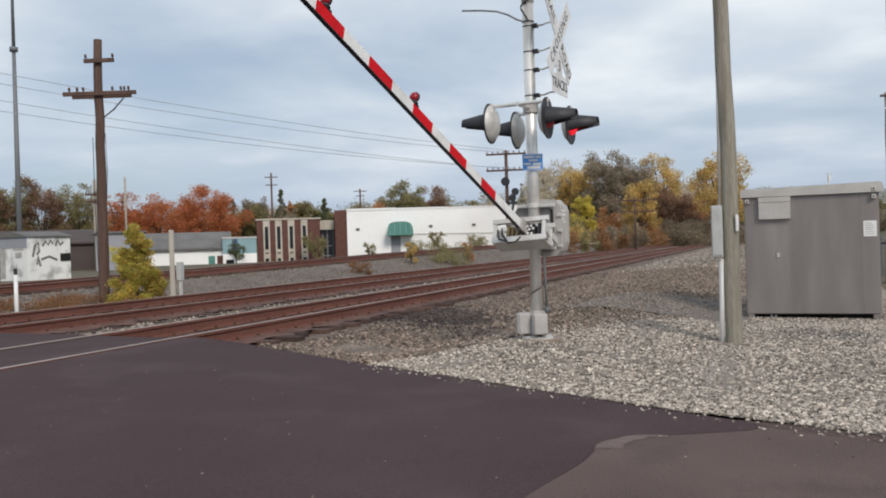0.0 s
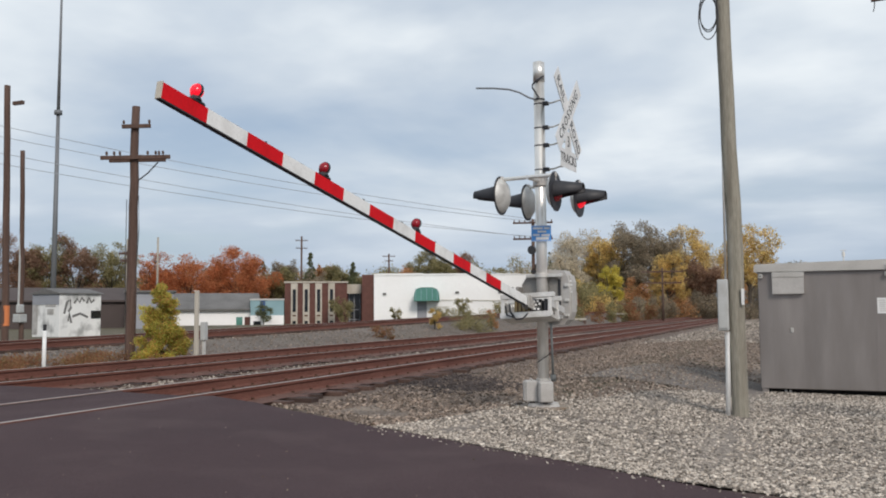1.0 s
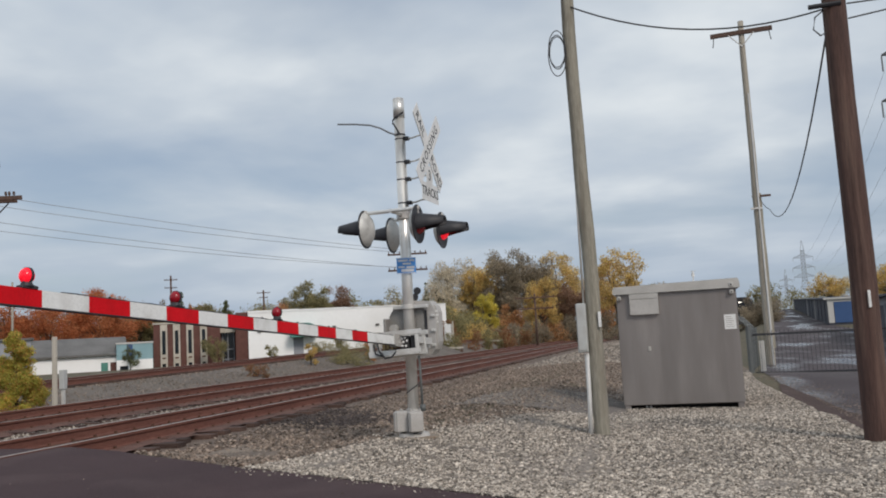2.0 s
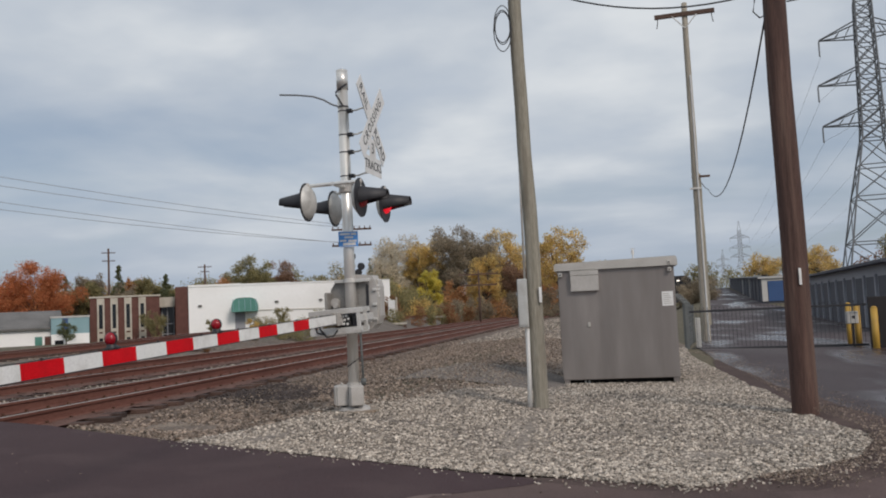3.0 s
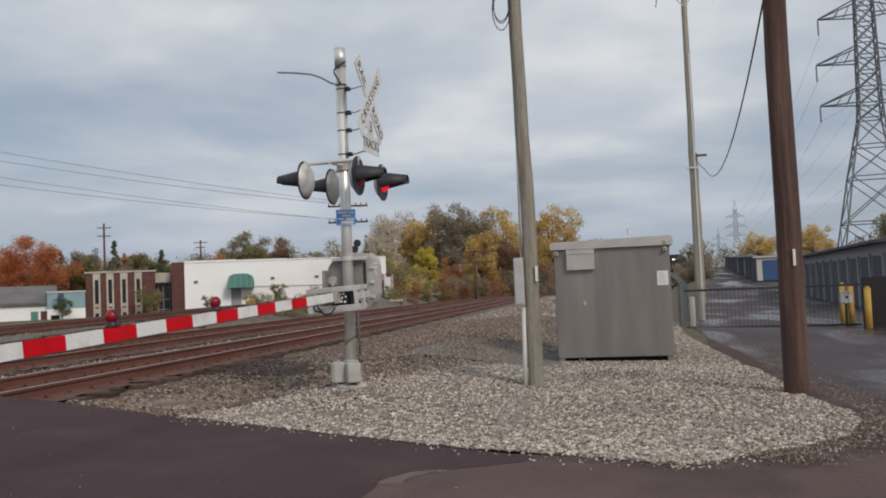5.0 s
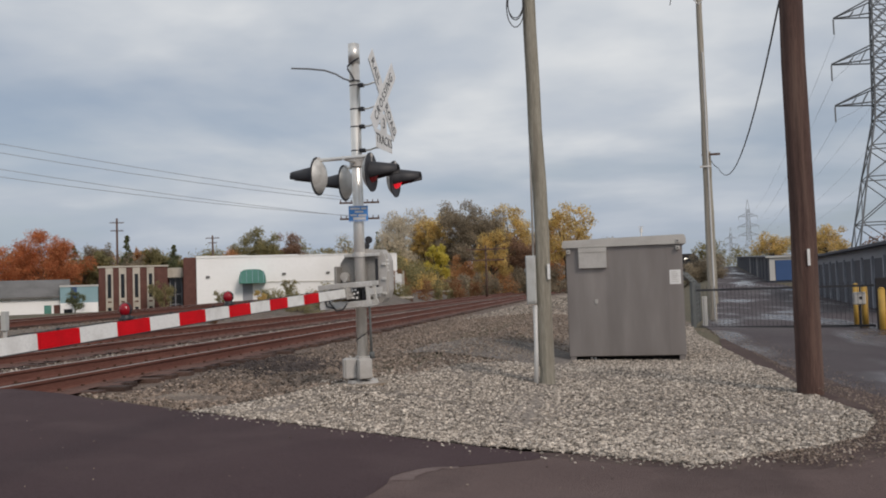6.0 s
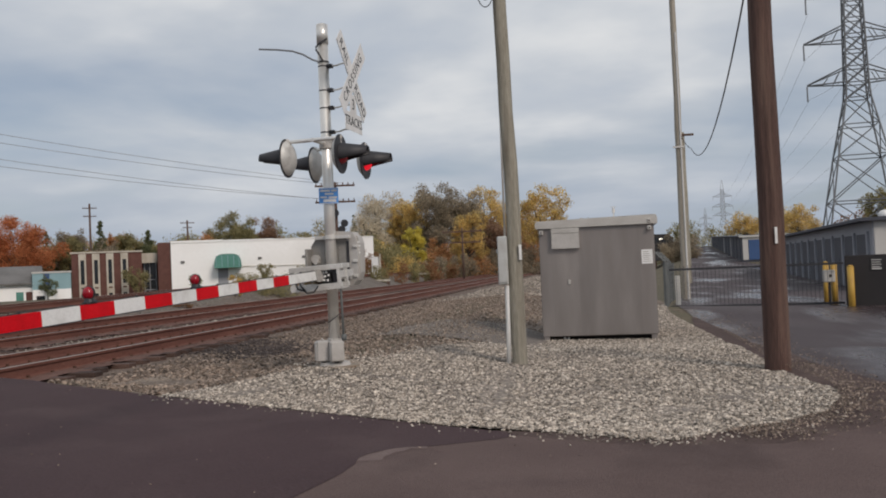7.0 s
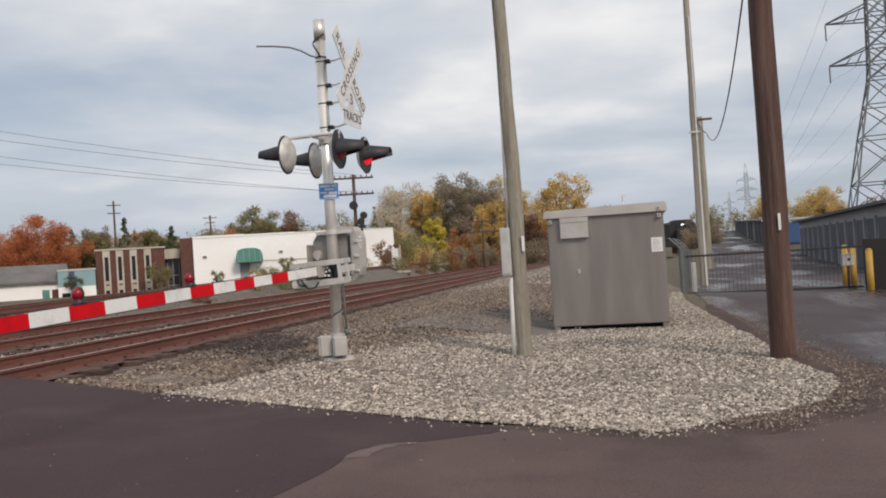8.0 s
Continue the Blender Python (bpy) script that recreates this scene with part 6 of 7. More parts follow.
# ---- pylons ----
def pylon(label, at, h, scale, thick, rz=0.0, steel=M_STEEL):
    p = thing("pylon", label, "pylon", at, rz)
    prof = [(0, 4.3), (11, 2.5), (17.5, 1.25), (19, 1.15), (33, 0.85), (38, 0.08)]
    prof = [(z * scale, r * scale) for z, r in prof]
    corners = ((1, 1), (1, -1), (-1, -1), (-1, 1))
    for cx, cy in corners:
        bm = bmesh.new()
        for (z0, r0), (z1, r1) in zip(prof, prof[1:]):
            rod(bm, (cx * r0, cy * r0, z0), (cx * r1, cy * r1, z1), thick, seg=5)
        part("leg", bm, steel, p)
    bm = bmesh.new()
    levels = [z * scale for z in (0, 6, 11, 14.5, 17.5, 19.2, 21, 22.8, 24.6, 26.4, 28.2, 30, 31.6, 33)]
    rad = lambda z: float(np.interp(z, [a for a, _ in prof], [b for _, b in prof]))
    for z0, z1 in zip(levels, levels[1:]):
        r0, r1 = rad(z0), rad(z1)
        for (ax, ay), (bx, by) in zip(corners, corners[1:] + corners[:1]):
            rod(bm, (ax * r0, ay * r0, z0), (bx * r1, by * r1, z1), thick * 0.62, seg=4)
            rod(bm, (bx * r0, by * r0, z0), (ax * r1, ay * r1, z1), thick * 0.62, seg=4)
            rod(bm, (ax * r1, ay * r1, z1), (bx * r1, by * r1, z1), thick * 0.62, seg=4)
    part("bracing", bm, steel, p, "lattice bracing")
    for z, half in ((19.3, 5.05), (24.0, 5.2), (29.2, 4.75)):
        z, half = z * scale, half * scale
        for sx in (-1, 1):
            bm = bmesh.new()
            for sy in (-1, 1):
                r = rad(z)
                rod(bm, (sx * r, sy * r, z), (sx * half, 0, z + 0.1 * scale), thick * 0.8, seg=4)
                rod(bm, (sx * r, sy * r, z + 1.7 * scale), (sx * half, 0, z + 0.15 * scale), thick * 0.8, seg=4)
                for t in (0.3, 0.6):
                    rod(bm, (sx * (r + (half - r) * t), sy * r * (1 - t), z), (sx * (r + (half - r) * (t - 0.15)), sy * r * (1 - t), z + 1.7 * scale * (1 - t)), thick * 0.5, seg=4)
            ca = part("crossarm", bm, steel, p)
            bm = bmesh.new()
            rod(bm, (sx * half, 0, z), (sx * half, 0, z - 1.7 * scale), 0.09 * scale, seg=6)
            part("insulator", bm, steel, ca)
    return p


pylon("large grey steel lattice power pylon", (30.75, 101.0, 0.6), 45, 1.0, 0.10, -8)
pylon("distant grey lattice power pylon", (53.4, 346, 3), 30, 0.74, 0.09, -8, M_HAZESTEEL)
pylon("small far grey lattice power pylon", (64.6, 480, 3), 30, 0.66, 0.10, -8, M_HAZESTEEL)
line_wires("power_lines", "high power line conductors between the pylons",
           [((30.75 + sx * k, 101.0, z), (53.4 + sx * k * 0.7, 346, z * 0.74 + 2), 5.0) for sx in (-1, 1) for z, k in ((18.3, 5.0), (22.9, 5.15), (28.0, 4.7))] +
           [((30.75 + sx * k, 101.0, z), (10 + sx * k, -60, z), 5.0) for sx in (-1,) for z, k in ((18.3, 5.0), (22.9, 5.15))], 0.014, M_WIRE)


# ---- waiting train ----
def locomotive():
    at = (9.4, 105.5)
    s = thing("locomotive", "dark locomotive with lit white headlights", "locomotive", (at[0], at[1], 0.08), 5)
    bm = bmesh.new()
    box(bm, (-1.5, 0, 0.9), (1.5, 14, 1.6), 0.05)
    part("frame", bm, M_BLACK, s)
    bm = bmesh.new()
    prism(bm, [(-1.5, 1.6), (1.5, 1.6), (1.5, 3.7), (1.0, 4.15), (-1.0, 4.15), (-1.5, 3.7)], 1.6, 4.5)
    cab = part("cab", bm, M_SCREEN, s, "dark cab")
    bm = bmesh.new()
    prism(bm, [(-0.9, 1.6), (0.9, 1.6), (0.9, 2.9), (0.6, 3.15), (-0.6, 3.15), (-0.9, 2.9)], 0.2, 1.6)
    part("nose", bm, M_SCREEN, s, "dark short nose")
    bm = bmesh.new()
    box(bm, (-1.2, 4.5, 1.6), (1.2, 14, 4.0), 0.1)
    part("hood", bm, M_SCREEN, s)
    for x in (-0.95, 0.2):
        bm = bmesh.new()
        box(bm, (x, 1.56, 3.15), (x + 0.75, 1.598, 3.75), 0.0)
        part("windscreen", bm, M_DARKGLASS, cab)
    for x, z, r in ((-0.09, 3.55, 0.08), (0.09, 3.55, 0.08)):
        bm = bmesh.new()
        y = 1.55 if z > 3.5 else 0.19
        rod(bm, (x, y - 0.1, z), (x, y + 0.02, z), r, seg=10)
        part("headlight", bm, M_HEADLIGHT, s, "lit white headlight")
    for y in (1.5, 3.3, 5.1):
        for x in (-0.75, 0.75):
            bm = bmesh.new()
            rod(bm, (x - 0.07, y, 0.5), (x + 0.07, y, 0.5), 0.5, seg=16)
            part("wheel", bm, M_RUST, s)


locomotive()


# ---- trees ----
def leaf_mesh(name, rng, clumps, total, size, mat, parent=None, squash=1.0):
    """Many small leaf sprays scattered in clumps: (centre, radius) rows."""
    w = np.array([r * r for _, r in clumps])
    ks = np.maximum(6, (total * w / w.sum()).astype(int))
    c = np.repeat(np.array([c for c, _ in clumps], float), ks, axis=0)
    r = np.repeat(np.array([r for _, r in clumps], float), ks)
    n = len(r)
    d = rng.normal(size=(n, 3))
    d /= np.linalg.norm(d, axis=1)[:, None]
    u = rng.random(n) ** 0.45 * 0.95 + np.abs(rng.normal(size=n)) * 0.32
    pts = c + d * (r * u)[:, None] * np.array((1, 1, squash))
    a = rng.normal(size=(n, 3))
    b = rng.normal(size=(n, 3))
    a /= np.linalg.norm(a, axis=1)[:, None]
    b -= (a * b).sum(1)[:, None] * a
    b /= np.linalg.norm(b, axis=1)[:, None]
    s = (size * rng.uniform(0.6, 1.4, n))[:, None]
    v = np.stack([pts - a * s, pts + b * s * 0.8, pts + a * s], 1)
    me = bpy.data.meshes.new(name)
    me.vertices.add(3 * n)
    me.vertices.foreach_set("co", v.astype(np.float32).ravel())
    me.loops.add(3 * n)
    me.loops.foreach_set("vertex_index", np.arange(3 * n, dtype=np.int32))
    me.polygons.add(n)
    me.polygons.foreach_set("loop_start", np.arange(0, 3 * n, 3, dtype=np.int32))
    me.update()
    me.materials.append(mat)
    ob = new(name, me)
    ob.parent = parent
    return tagged(ob)


def tree(label, at, h, spread, leaf, seed, dense=1.0, size=0.5, trunk=0.25, bare=0.2, cone=False, name="tree"):
    rng = np.random.default_rng(seed)
    t = thing(name, label, "tree" if name == "tree" else name, (at[0], at[1], at[2] if len(at) > 2 else land(at[0], at[1])))
    big = name == "tree"
    # an uneven crown: lobes round a few leading limbs
    lobes = []
    nl = 7 + int(rng.integers(0, 4)) if big else 5
    for k in range(nl):
        a = k * 2.4 + rng.uniform(-0.4, 0.4)
        u = (k + 0.5) / nl
        out = spread * 0.62 * math.sqrt(max(0.0, 1 - ((u - 0.35) / 0.75) ** 2)) * rng.uniform(0.75, 1.1)
        lobes.append((out * math.cos(a), out * math.sin(a), h * (bare + 0.16 + (0.68 - bare) * u) * rng.uniform(0.94, 1.04), spread * rng.uniform(0.36, 0.56)))
    clumps = []
    nc = 110 if big else 80
    for k in range(nc):
        if cone:
            u = (k + rng.random()) / nc if not big else rng.random() ** 1.25
            w = spread * (1.04 - u) ** (1.0 if big else 0.55) * 0.9
            a, rr = rng.random() * math.tau, rng.random() ** 0.4
            z = h * (bare + (1 - bare) * u * 0.97)
            c, r = (w * rr * math.cos(a), w * rr * math.sin(a), z), spread * rng.uniform(0.12, 0.26) * (1.15 - u * (0.8 if big else 0.5))
        else:
            lx, ly, lz, lr = lobes[k % nl]
            d = rng.normal(size=3)
            d /= np.linalg.norm(d)
            q = lr * rng.random() ** 0.4
            c = (lx + d[0] * q, ly + d[1] * q, min(h * 0.965, max(h * bare, lz + d[2] * q * (0.9 if h < 2.5 * spread else 1.25))))
            r = spread * rng.uniform(0.1, 0.22)
        clumps.append((c, r))
    bm = bmesh.new()
    lean = rng.uniform(-0.04, 0.04, 2) * h
    fork = h * 0.34
    rod(bm, (0, 0, -0.3), (lean[0] * 0.4, lean[1] * 0.4, fork), trunk, trunk * 0.75, seg=8)
    if cone:
        rod(bm, (lean[0] * 0.4, lean[1] * 0.4, fork), (0, 0, h * 0.95), trunk * 0.75, trunk * 0.1, seg=6)
    else:
        for k, (lx, ly, lz, lr) in enumerate(lobes):
            p0 = (lean[0] * 0.4, lean[1] * 0.4, fork * rng.uniform(0.75, 1.0))
            p1 = (lx * 0.55, ly * 0.55, fork + (lz - fork) * 0.55)
            rod(bm, p0, p1, trunk * 0.5, trunk * 0.3, seg=6)
            rod(bm, p1, (lx, ly, lz), trunk * 0.3, trunk * 0.14, seg=5)
            for c, r in clumps[k::nl][:6 if big else 2]:
                rod(bm, (lx * 0.85, ly * 0.85, fork + (lz - fork) * 0.85), c, trunk * 0.12, trunk * 0.03, seg=3, caps=False)
    part("trunk", bm, M_BARK, t)
    s = size * (0.38 if big else 0.5)
    total = int(dense * spread * h * (1 - bare) * 1.3 / (0.8 * s * s) * (5.0 if big else 3.2))
    leaf_mesh("crown", rng, clumps, min(total, 46000), s, leaf, t, 0.85)
    return t


TREES = [  # label, x, y, height, spread, leaves, density, spray size
    ("broad rust-red maple in full autumn colour", -88.3, 121.5, 12.2, 6.2, L_RED, 1.4, 0.4), ("rust-red autumn tree before the far woods", -95, 117, 11.0, 5.6, L_RED, 1.0, 0.42),
    ("rust-red autumn tree before the far woods", -97.5, 113.5, 9.8, 4.0, L_RED, 0.9, 0.42), ("thin pinkish autumn tree before the woods", -99, 112, 13.2, 2.6, L_RED, 0.3, 0.36),
    ("tall brown and olive autumn tree", -110, 101, 13.4, 4.6, L_OLIVE, 0.9, 0.42), ("tall dark brown autumn tree", -107, 104, 13.6, 4.6, L_BROWN, 0.9, 0.42),
    ("tall brown and olive autumn tree", -103.5, 108, 12.8, 4.4, L_OLIVE, 0.9, 0.42), ("dark brown autumn tree at the wood edge", -111.5, 97.5, 12.6, 4.0, L_BROWN, 0.9, 0.42),
    ("thinning brown autumn tree nearly bare", -114, 95, 15.5, 4.2, L_BROWN, 0.3, 0.36), ("thinning brown autumn tree nearly bare", -118, 92, 15, 4.2, L_BROWN, 0.3, 0.36),
    ("brown-olive tree behind the office", -86.3, 132, 11.4, 3.6, L_DUSK, 1.3, 0.42), ("olive green tree behind the office", -77.2, 136, 10.5, 3.1, L_OLIVE, 1.4, 0.42),
    ("brown-olive tree behind the office", -84.0, 129, 9.6, 3.0, L_OLIVE, 1.3, 0.42), ("brown-olive tree behind the office", -78.5, 131, 8.6, 3.0, L_DUSK, 1.3, 0.42), ("olive green tree behind the office", -75.0, 139, 9.4, 2.8, L_OLIVE, 1.3, 0.42),
    ("orange autumn tree behind the office", -81.0, 138, 11.4, 2.7, L_ORANGE, 1.3, 0.42), ("olive green tree behind the office", -90.5, 136, 8.6, 3.4, L_OLIVE, 1.2, 0.42),
    ("orange autumn tree beyond the hall roof", -70.5, 150, 9.8, 5.6, L_ORANGE, 1.2, 0.5), ("olive green rounded tree beyond the hall", -57.8, 136, 12.1, 4.6, L_OLIVE, 1.4, 0.42),
    ("brown rounded tree beyond the hall", -54.6, 142, 11.4, 4.4, L_BROWN, 1.3, 0.45), ("olive tree beyond the hall roof", -47.0, 142, 8.8, 3.8, L_OLIVE, 1.2, 0.45), ("bare thin grey leafless tree", -40.5, 131, 10.4, 4.0, L_PALE, 0.10, 0.3),
    ("tall thin tan autumn tree", -31, 130, 15.0, 4.6, L_PALE, 0.6, 0.42), ("golden autumn tree beside the thicket", -26.5, 133, 14.0, 3.8, L_GOLD, 0.6, 0.42),
    ("large rounded brown-olive tree with open dark limbs", -20.8, 126, 14.0, 6.2, L_DUSK, 1.7, 0.38), ("golden autumn tree with thin top", -14.5, 132, 14.0, 4.4, L_GOLD, 0.65, 0.42),
    ("golden autumn tree by the track", -5.6, 118, 12.9, 4.4, L_GOLD, 0.85, 0.42), ("olive autumn tree by the track", -1.0, 150, 9.6, 4.0, L_OLIVE, 0.8, 0.42),
    ("bright yellow young tree in the thicket", -21.3, 106, 7.4, 1.7, L_YELLOW, 1.3, 0.32), ("yellow and olive young tree", -15.6, 115, 9.2, 2.5, L_GOLD, 0.9, 0.36),
    ("thin tan autumn sapling tree", -27.5, 108, 9.9, 2.8, L_PALE, 0.6, 0.36), ("brown-orange autumn tree beside the large tree", -27.0, 128, 13.2, 3.4, L_GOLD, 0.75, 0.4),
    ("brown-red autumn tree behind the thicket", -12.2, 128, 8.6, 3.6, L_BROWN, 1.1, 0.4), ("russet autumn tree behind the thicket", -9.2, 132, 7.6, 3.0, L_ORANGE, 0.9, 0.4), ("brown-olive autumn tree beyond the drive", 14.8, 190, 6.0, 3.8, L_DUSK, 0.9, 0.45),
    ("golden tree beyond the storage units", 42, 178, 7.5, 4.5, L_GOLD, 0.9, 0.5),
    ("golden tree beyond the storage units", 34, 190, 7.0, 4.2, L_GOLD, 0.9, 0.5), ("olive green tree beyond the storage units", 46.5, 141, 8.7, 3.9, L_OLIVE, 0.95, 0.5),
    ("brown tree beyond the storage units", 56, 130, 7.0, 4.2, L_BROWN, 0.8, 0.5), ("brown tree beyond the storage units", 64, 122, 7.5, 4.5, L_BROWN, 0.8, 0.5),
    ("red-brown autumn tree in the thicket", -15.8, 181, 11.4, 5.4, L_ORANGE, 0.8, 0.5), ("thin brown tree in the thicket", -16.0, 178, 14.4, 4.7, L_PALE, 0.45, 0.45),
    ("distant olive green rounded tree", 28, 250, 7.5, 4.9, L_OLIVE, 0.7, 0.7), ("distant golden autumn rounded tree", 52, 240, 8.1, 4.9, L_GOLD, 0.7, 0.7),
]
for k, (label, x, y, h, sp, leaf, dense, size) in enumerate(TREES):
    tree(label, (x, y), h, sp, leaf, 100 + k, dense, size)
for k, (x, y, h) in enumerate(((-35.2, 128, 10.4), (-33.8, 130, 9.4), (-81.7, 134, 12.2), (-72.9, 134, 10.2), (-90.6, 132, 10.8))):
    tree("narrow dark green conifer", (x, y), h, 1.7 if x > -50 else 2.5, L_DARK, 300 + k, 1.1 if x > -50 else 1.8, 0.36, 0.2, 0.12, True)
tree("yellow-green leafy bush beside the telegraph pole", (-14.93, 17.6, -0.08), 1.98, 0.7, L_BUSH, 400, 3.6, 0.06, 0.05, 0.02, True, "bush")
for k, (label, x, y, h, sp, leaf, size) in enumerate((
        ("yellow weed bush on the bank", -17.0, 40.2, 1.7, 0.36, L_GOLD, 0.07), ("olive bush on the bank", -16.6, 44.3, 1.2, 1.5, L_OLIVE, 0.07), ("orange bush on the bank", -16.4, 47.2, 1.5, 0.4, L_ORANGE, 0.07),
        ("low brown weeds on the bank", -16.4, 33, 0.6, 0.6, L_WEED, 0.07), ("low olive weed at the hall wall", -36.4, 75.8, 1.6, 0.7, L_OLIVE, 0.1), ("tall weed bush at the hall wall", -29.9, 77.5, 2.7, 0.9, L_OLIVE, 0.1),
        ("tall weed bush at the hall wall", -26.6, 79.2, 2.0, 1.4, L_OLIVE, 0.11), ("low weeds at the hall wall", -32.0, 76.8, 1.5, 1.3, L_OLIVE, 0.12), ("low weeds at the hall wall", -23.4, 80.2, 1.7, 1.4, L_OLIVE, 0.11), ("olive weed bush at the office wall", -41.8, 74.6, 2.7, 1.5, L_OLIVE, 0.14), ("reddish bush at the end of the hall", -19.2, 76, 3.2, 1.9, L_WEED, 0.2),
        ("small green shrub before the long house", -46.8, 68.5, 2.2, 0.9, L_DARK, 0.15), ("yellow shrub beside the shed", -31.5, 36.0, 1.6, 0.9, L_YELLOW, 0.12))):
    tree(label, (x, y), h, sp, leaf, 420 + k, 1.0, size, 0.05, 0.05, False, "bush")


def thicket(name, label, leaf, rows, seed, size, cover):
    """Low growth that nobody could count: rows of x, y, height and radius."""
    rng = np.random.default_rng(seed)
    clumps, area = [], 0.0
    for x, y, h, r in rows:
        z = land(x, y)
        n = max(2, int(h / r * 2.4))
        area += h * r * 2
        for k in range(n):
            u = (k + 0.5) / n
            clumps.append(((x + rng.uniform(-r, r) * 0.7, y + rng.uniform(-r, r) * 0.7, z + h * u * rng.uniform(0.8, 1.1)), r * rng.uniform(0.4, 0.75) * (1.15 - 0.5 * u)))
    ob = leaf_mesh(name, rng, clumps, cover * area / (0.8 * size * size), size, leaf)
    return tagged(ob, label, "undergrowth", kind="stuff")


rng = np.random.default_rng(9)


def band(n, x0, x1, y0, y1, h0, h1, r):
    return [(rng.uniform(x0, x1), y0 + (y1 - y0) * (k + rng.random()) / n, rng.uniform(h0, h1), r * rng.uniform(0.7, 1.3)) for k in range(n)]


thicket("undergrowth", "olive undergrowth along the far tracks", L_OLIVE, band(30, -32, -21, 88, 150, 2.6, 5.6, 2.0), 11, 0.13, 2.4)
thicket("undergrowth", "russet undergrowth below the large trees", L_ORANGE, band(16, -27, -12, 112, 140, 2.2, 5.6, 1.8), 41, 0.13, 2.2)
thicket("undergrowth", "brown-olive undergrowth below the large trees", L_DUSK, band(20, -30, -8, 114, 145, 2.2, 5.0, 1.9), 42, 0.13, 2.4)
thicket("undergrowth", "golden scrub along the far tracks", L_GOLD, band(18, -26, -15, 92, 150, 1.8, 4.2, 1.5), 12, 0.12, 2.2)
thicket("undergrowth", "brown and olive scrub along the far tracks", L_DUSK, band(34, -17.6, -14.9, 88, 210, 1.4, 3.4, 1.3), 19, 0.11, 2.4)
thicket("undergrowth", "rust-coloured scrub along the far tracks", L_WEED, band(30, -17.5, -14.8, 74, 190, 0.9, 2.3, 1.0), 13, 0.10, 2.6)
thicket("undergrowth", "olive scrub along the far tracks", L_OLIVE, band(18, -17.6, -14.8, 70, 170, 0.8, 2.0, 0.9), 20, 0.09, 2.2)
thicket("undergrowth", "brown scrub beside the far tracks", L_DUSK, band(12, -5.6, 2.0, 112, 150, 1.2, 3.0, 1.4), 29, 0.12, 2.2)
thicket("undergrowth", "brown scrub before the waiting train", L_DUSK, band(9, 7.6, 13, 95, 102, 1.4, 2.6, 1.0), 33, 0.11, 2.6)
thicket("undergrowth", "dry brown weeds on the railway bank", L_WEED, [(rng.uniform(-17.2, -14.3), 9.5 + 8.3 * rng.random(), rng.uniform(0.1, 0.32), 0.3) for _ in range(85)], 14, 0.028, 1.3)
thicket("far_woods", "distant mixed autumn woods", L_OLIVE, [(-330 + 4.6 * k + rng.uniform(-4, 4), 235 + 18 * math.sin(k), rng.uniform(11.0, 16.5), 7.0) for k in range(62)], 15, 0.34, 1.6)
thicket("far_woods", "distant russet autumn woods", L_ORANGE, [(-300 + 11.5 * k + rng.uniform(-5, 5), 222 + 15 * math.cos(k), rng.uniform(9.0, 14.5), 6.0) for k in range(24)], 16, 0.34, 1.6)
thicket("far_woods", "distant brown woods beyond the far tracks", L_DUSK, [(-62 + 3.6 * k + rng.uniform(-2, 2), 215 + 10 * math.sin(k), rng.uniform(6.5, 11.0), 4.5) for k in range(17)], 27, 0.28, 1.8)
thicket("far_woods", "distant dark woods beyond the storage yard", L_BROWN, [(60 + 9 * k, 200 - 3 * k + rng.uniform(-6, 6), rng.uniform(6, 9), 4.5) for k in range(26)], 17, 0.36, 1.6)
thicket("far_woods", "distant olive woods beyond the drive", L_OLIVE, [(22 + 5.5 * k, 262 + rng.uniform(-6, 6), rng.uniform(4, 7), 4.0) for k in range(16)], 18, 0.32, 1.6)


# ---- loose stones ----
def stones(name, label, n, spot, lo, hi, zf, mat, seed):
    rng = np.random.default_rng(seed)
    pts = []
    while len(pts) < n:
        p = spot(rng)
        if p is not None:
            pts.append((p[0], p[1], zf(p[0], p[1])))
    p = np.array(pts)
    base = np.array([(1, 0, 0), (-1, 0, 0), (0, 1, 0), (0, -1, 0), (0, 0, 1), (0, 0, -1)], float)
    s = rng.uniform(lo, hi, n)[:, None, None] * 0.5
    v = (base[None] + rng.uniform(-0.35, 0.35, (n, 6, 3))) * rng.uniform(0.35, 1.5, (n, 1, 3)) * s
    q = rng.normal(size=(n, 4))
    q /= np.linalg.norm(q, axis=1)[:, None]
    w, x, y, z = q.T
    rot = np.stack([1 - 2 * (y * y + z * z), 2 * (x * y - z * w), 2 * (x * z + y * w), 2 * (x * y + z * w), 1 - 2 * (x * x + z * z), 2 * (y * z - x * w), 2 * (x * z - y * w), 2 * (y * z + x * w), 1 - 2 * (x * x + y * y)], 1).reshape(-1, 3, 3)
    v = np.einsum("nij,nkj->nki", rot, v) * np.array((1, 1, 0.7)) + p[:, None] + np.array((0, 0, 1)) * s * 0.3
    tri = np.array([(4, 0, 2), (4, 2, 1), (4, 1, 3), (4, 3, 0), (5, 2, 0), (5, 1, 2), (5, 3, 1), (5, 0, 3)])
    f = (np.arange(n)[:, None, None] * 6 + tri[None]).reshape(-1, 3)
    ob = mesh_ob(name, v.reshape(-1, 3).tolist(), f.tolist(), mat)
    return tagged(ob, label, "gravel", kind="stuff")


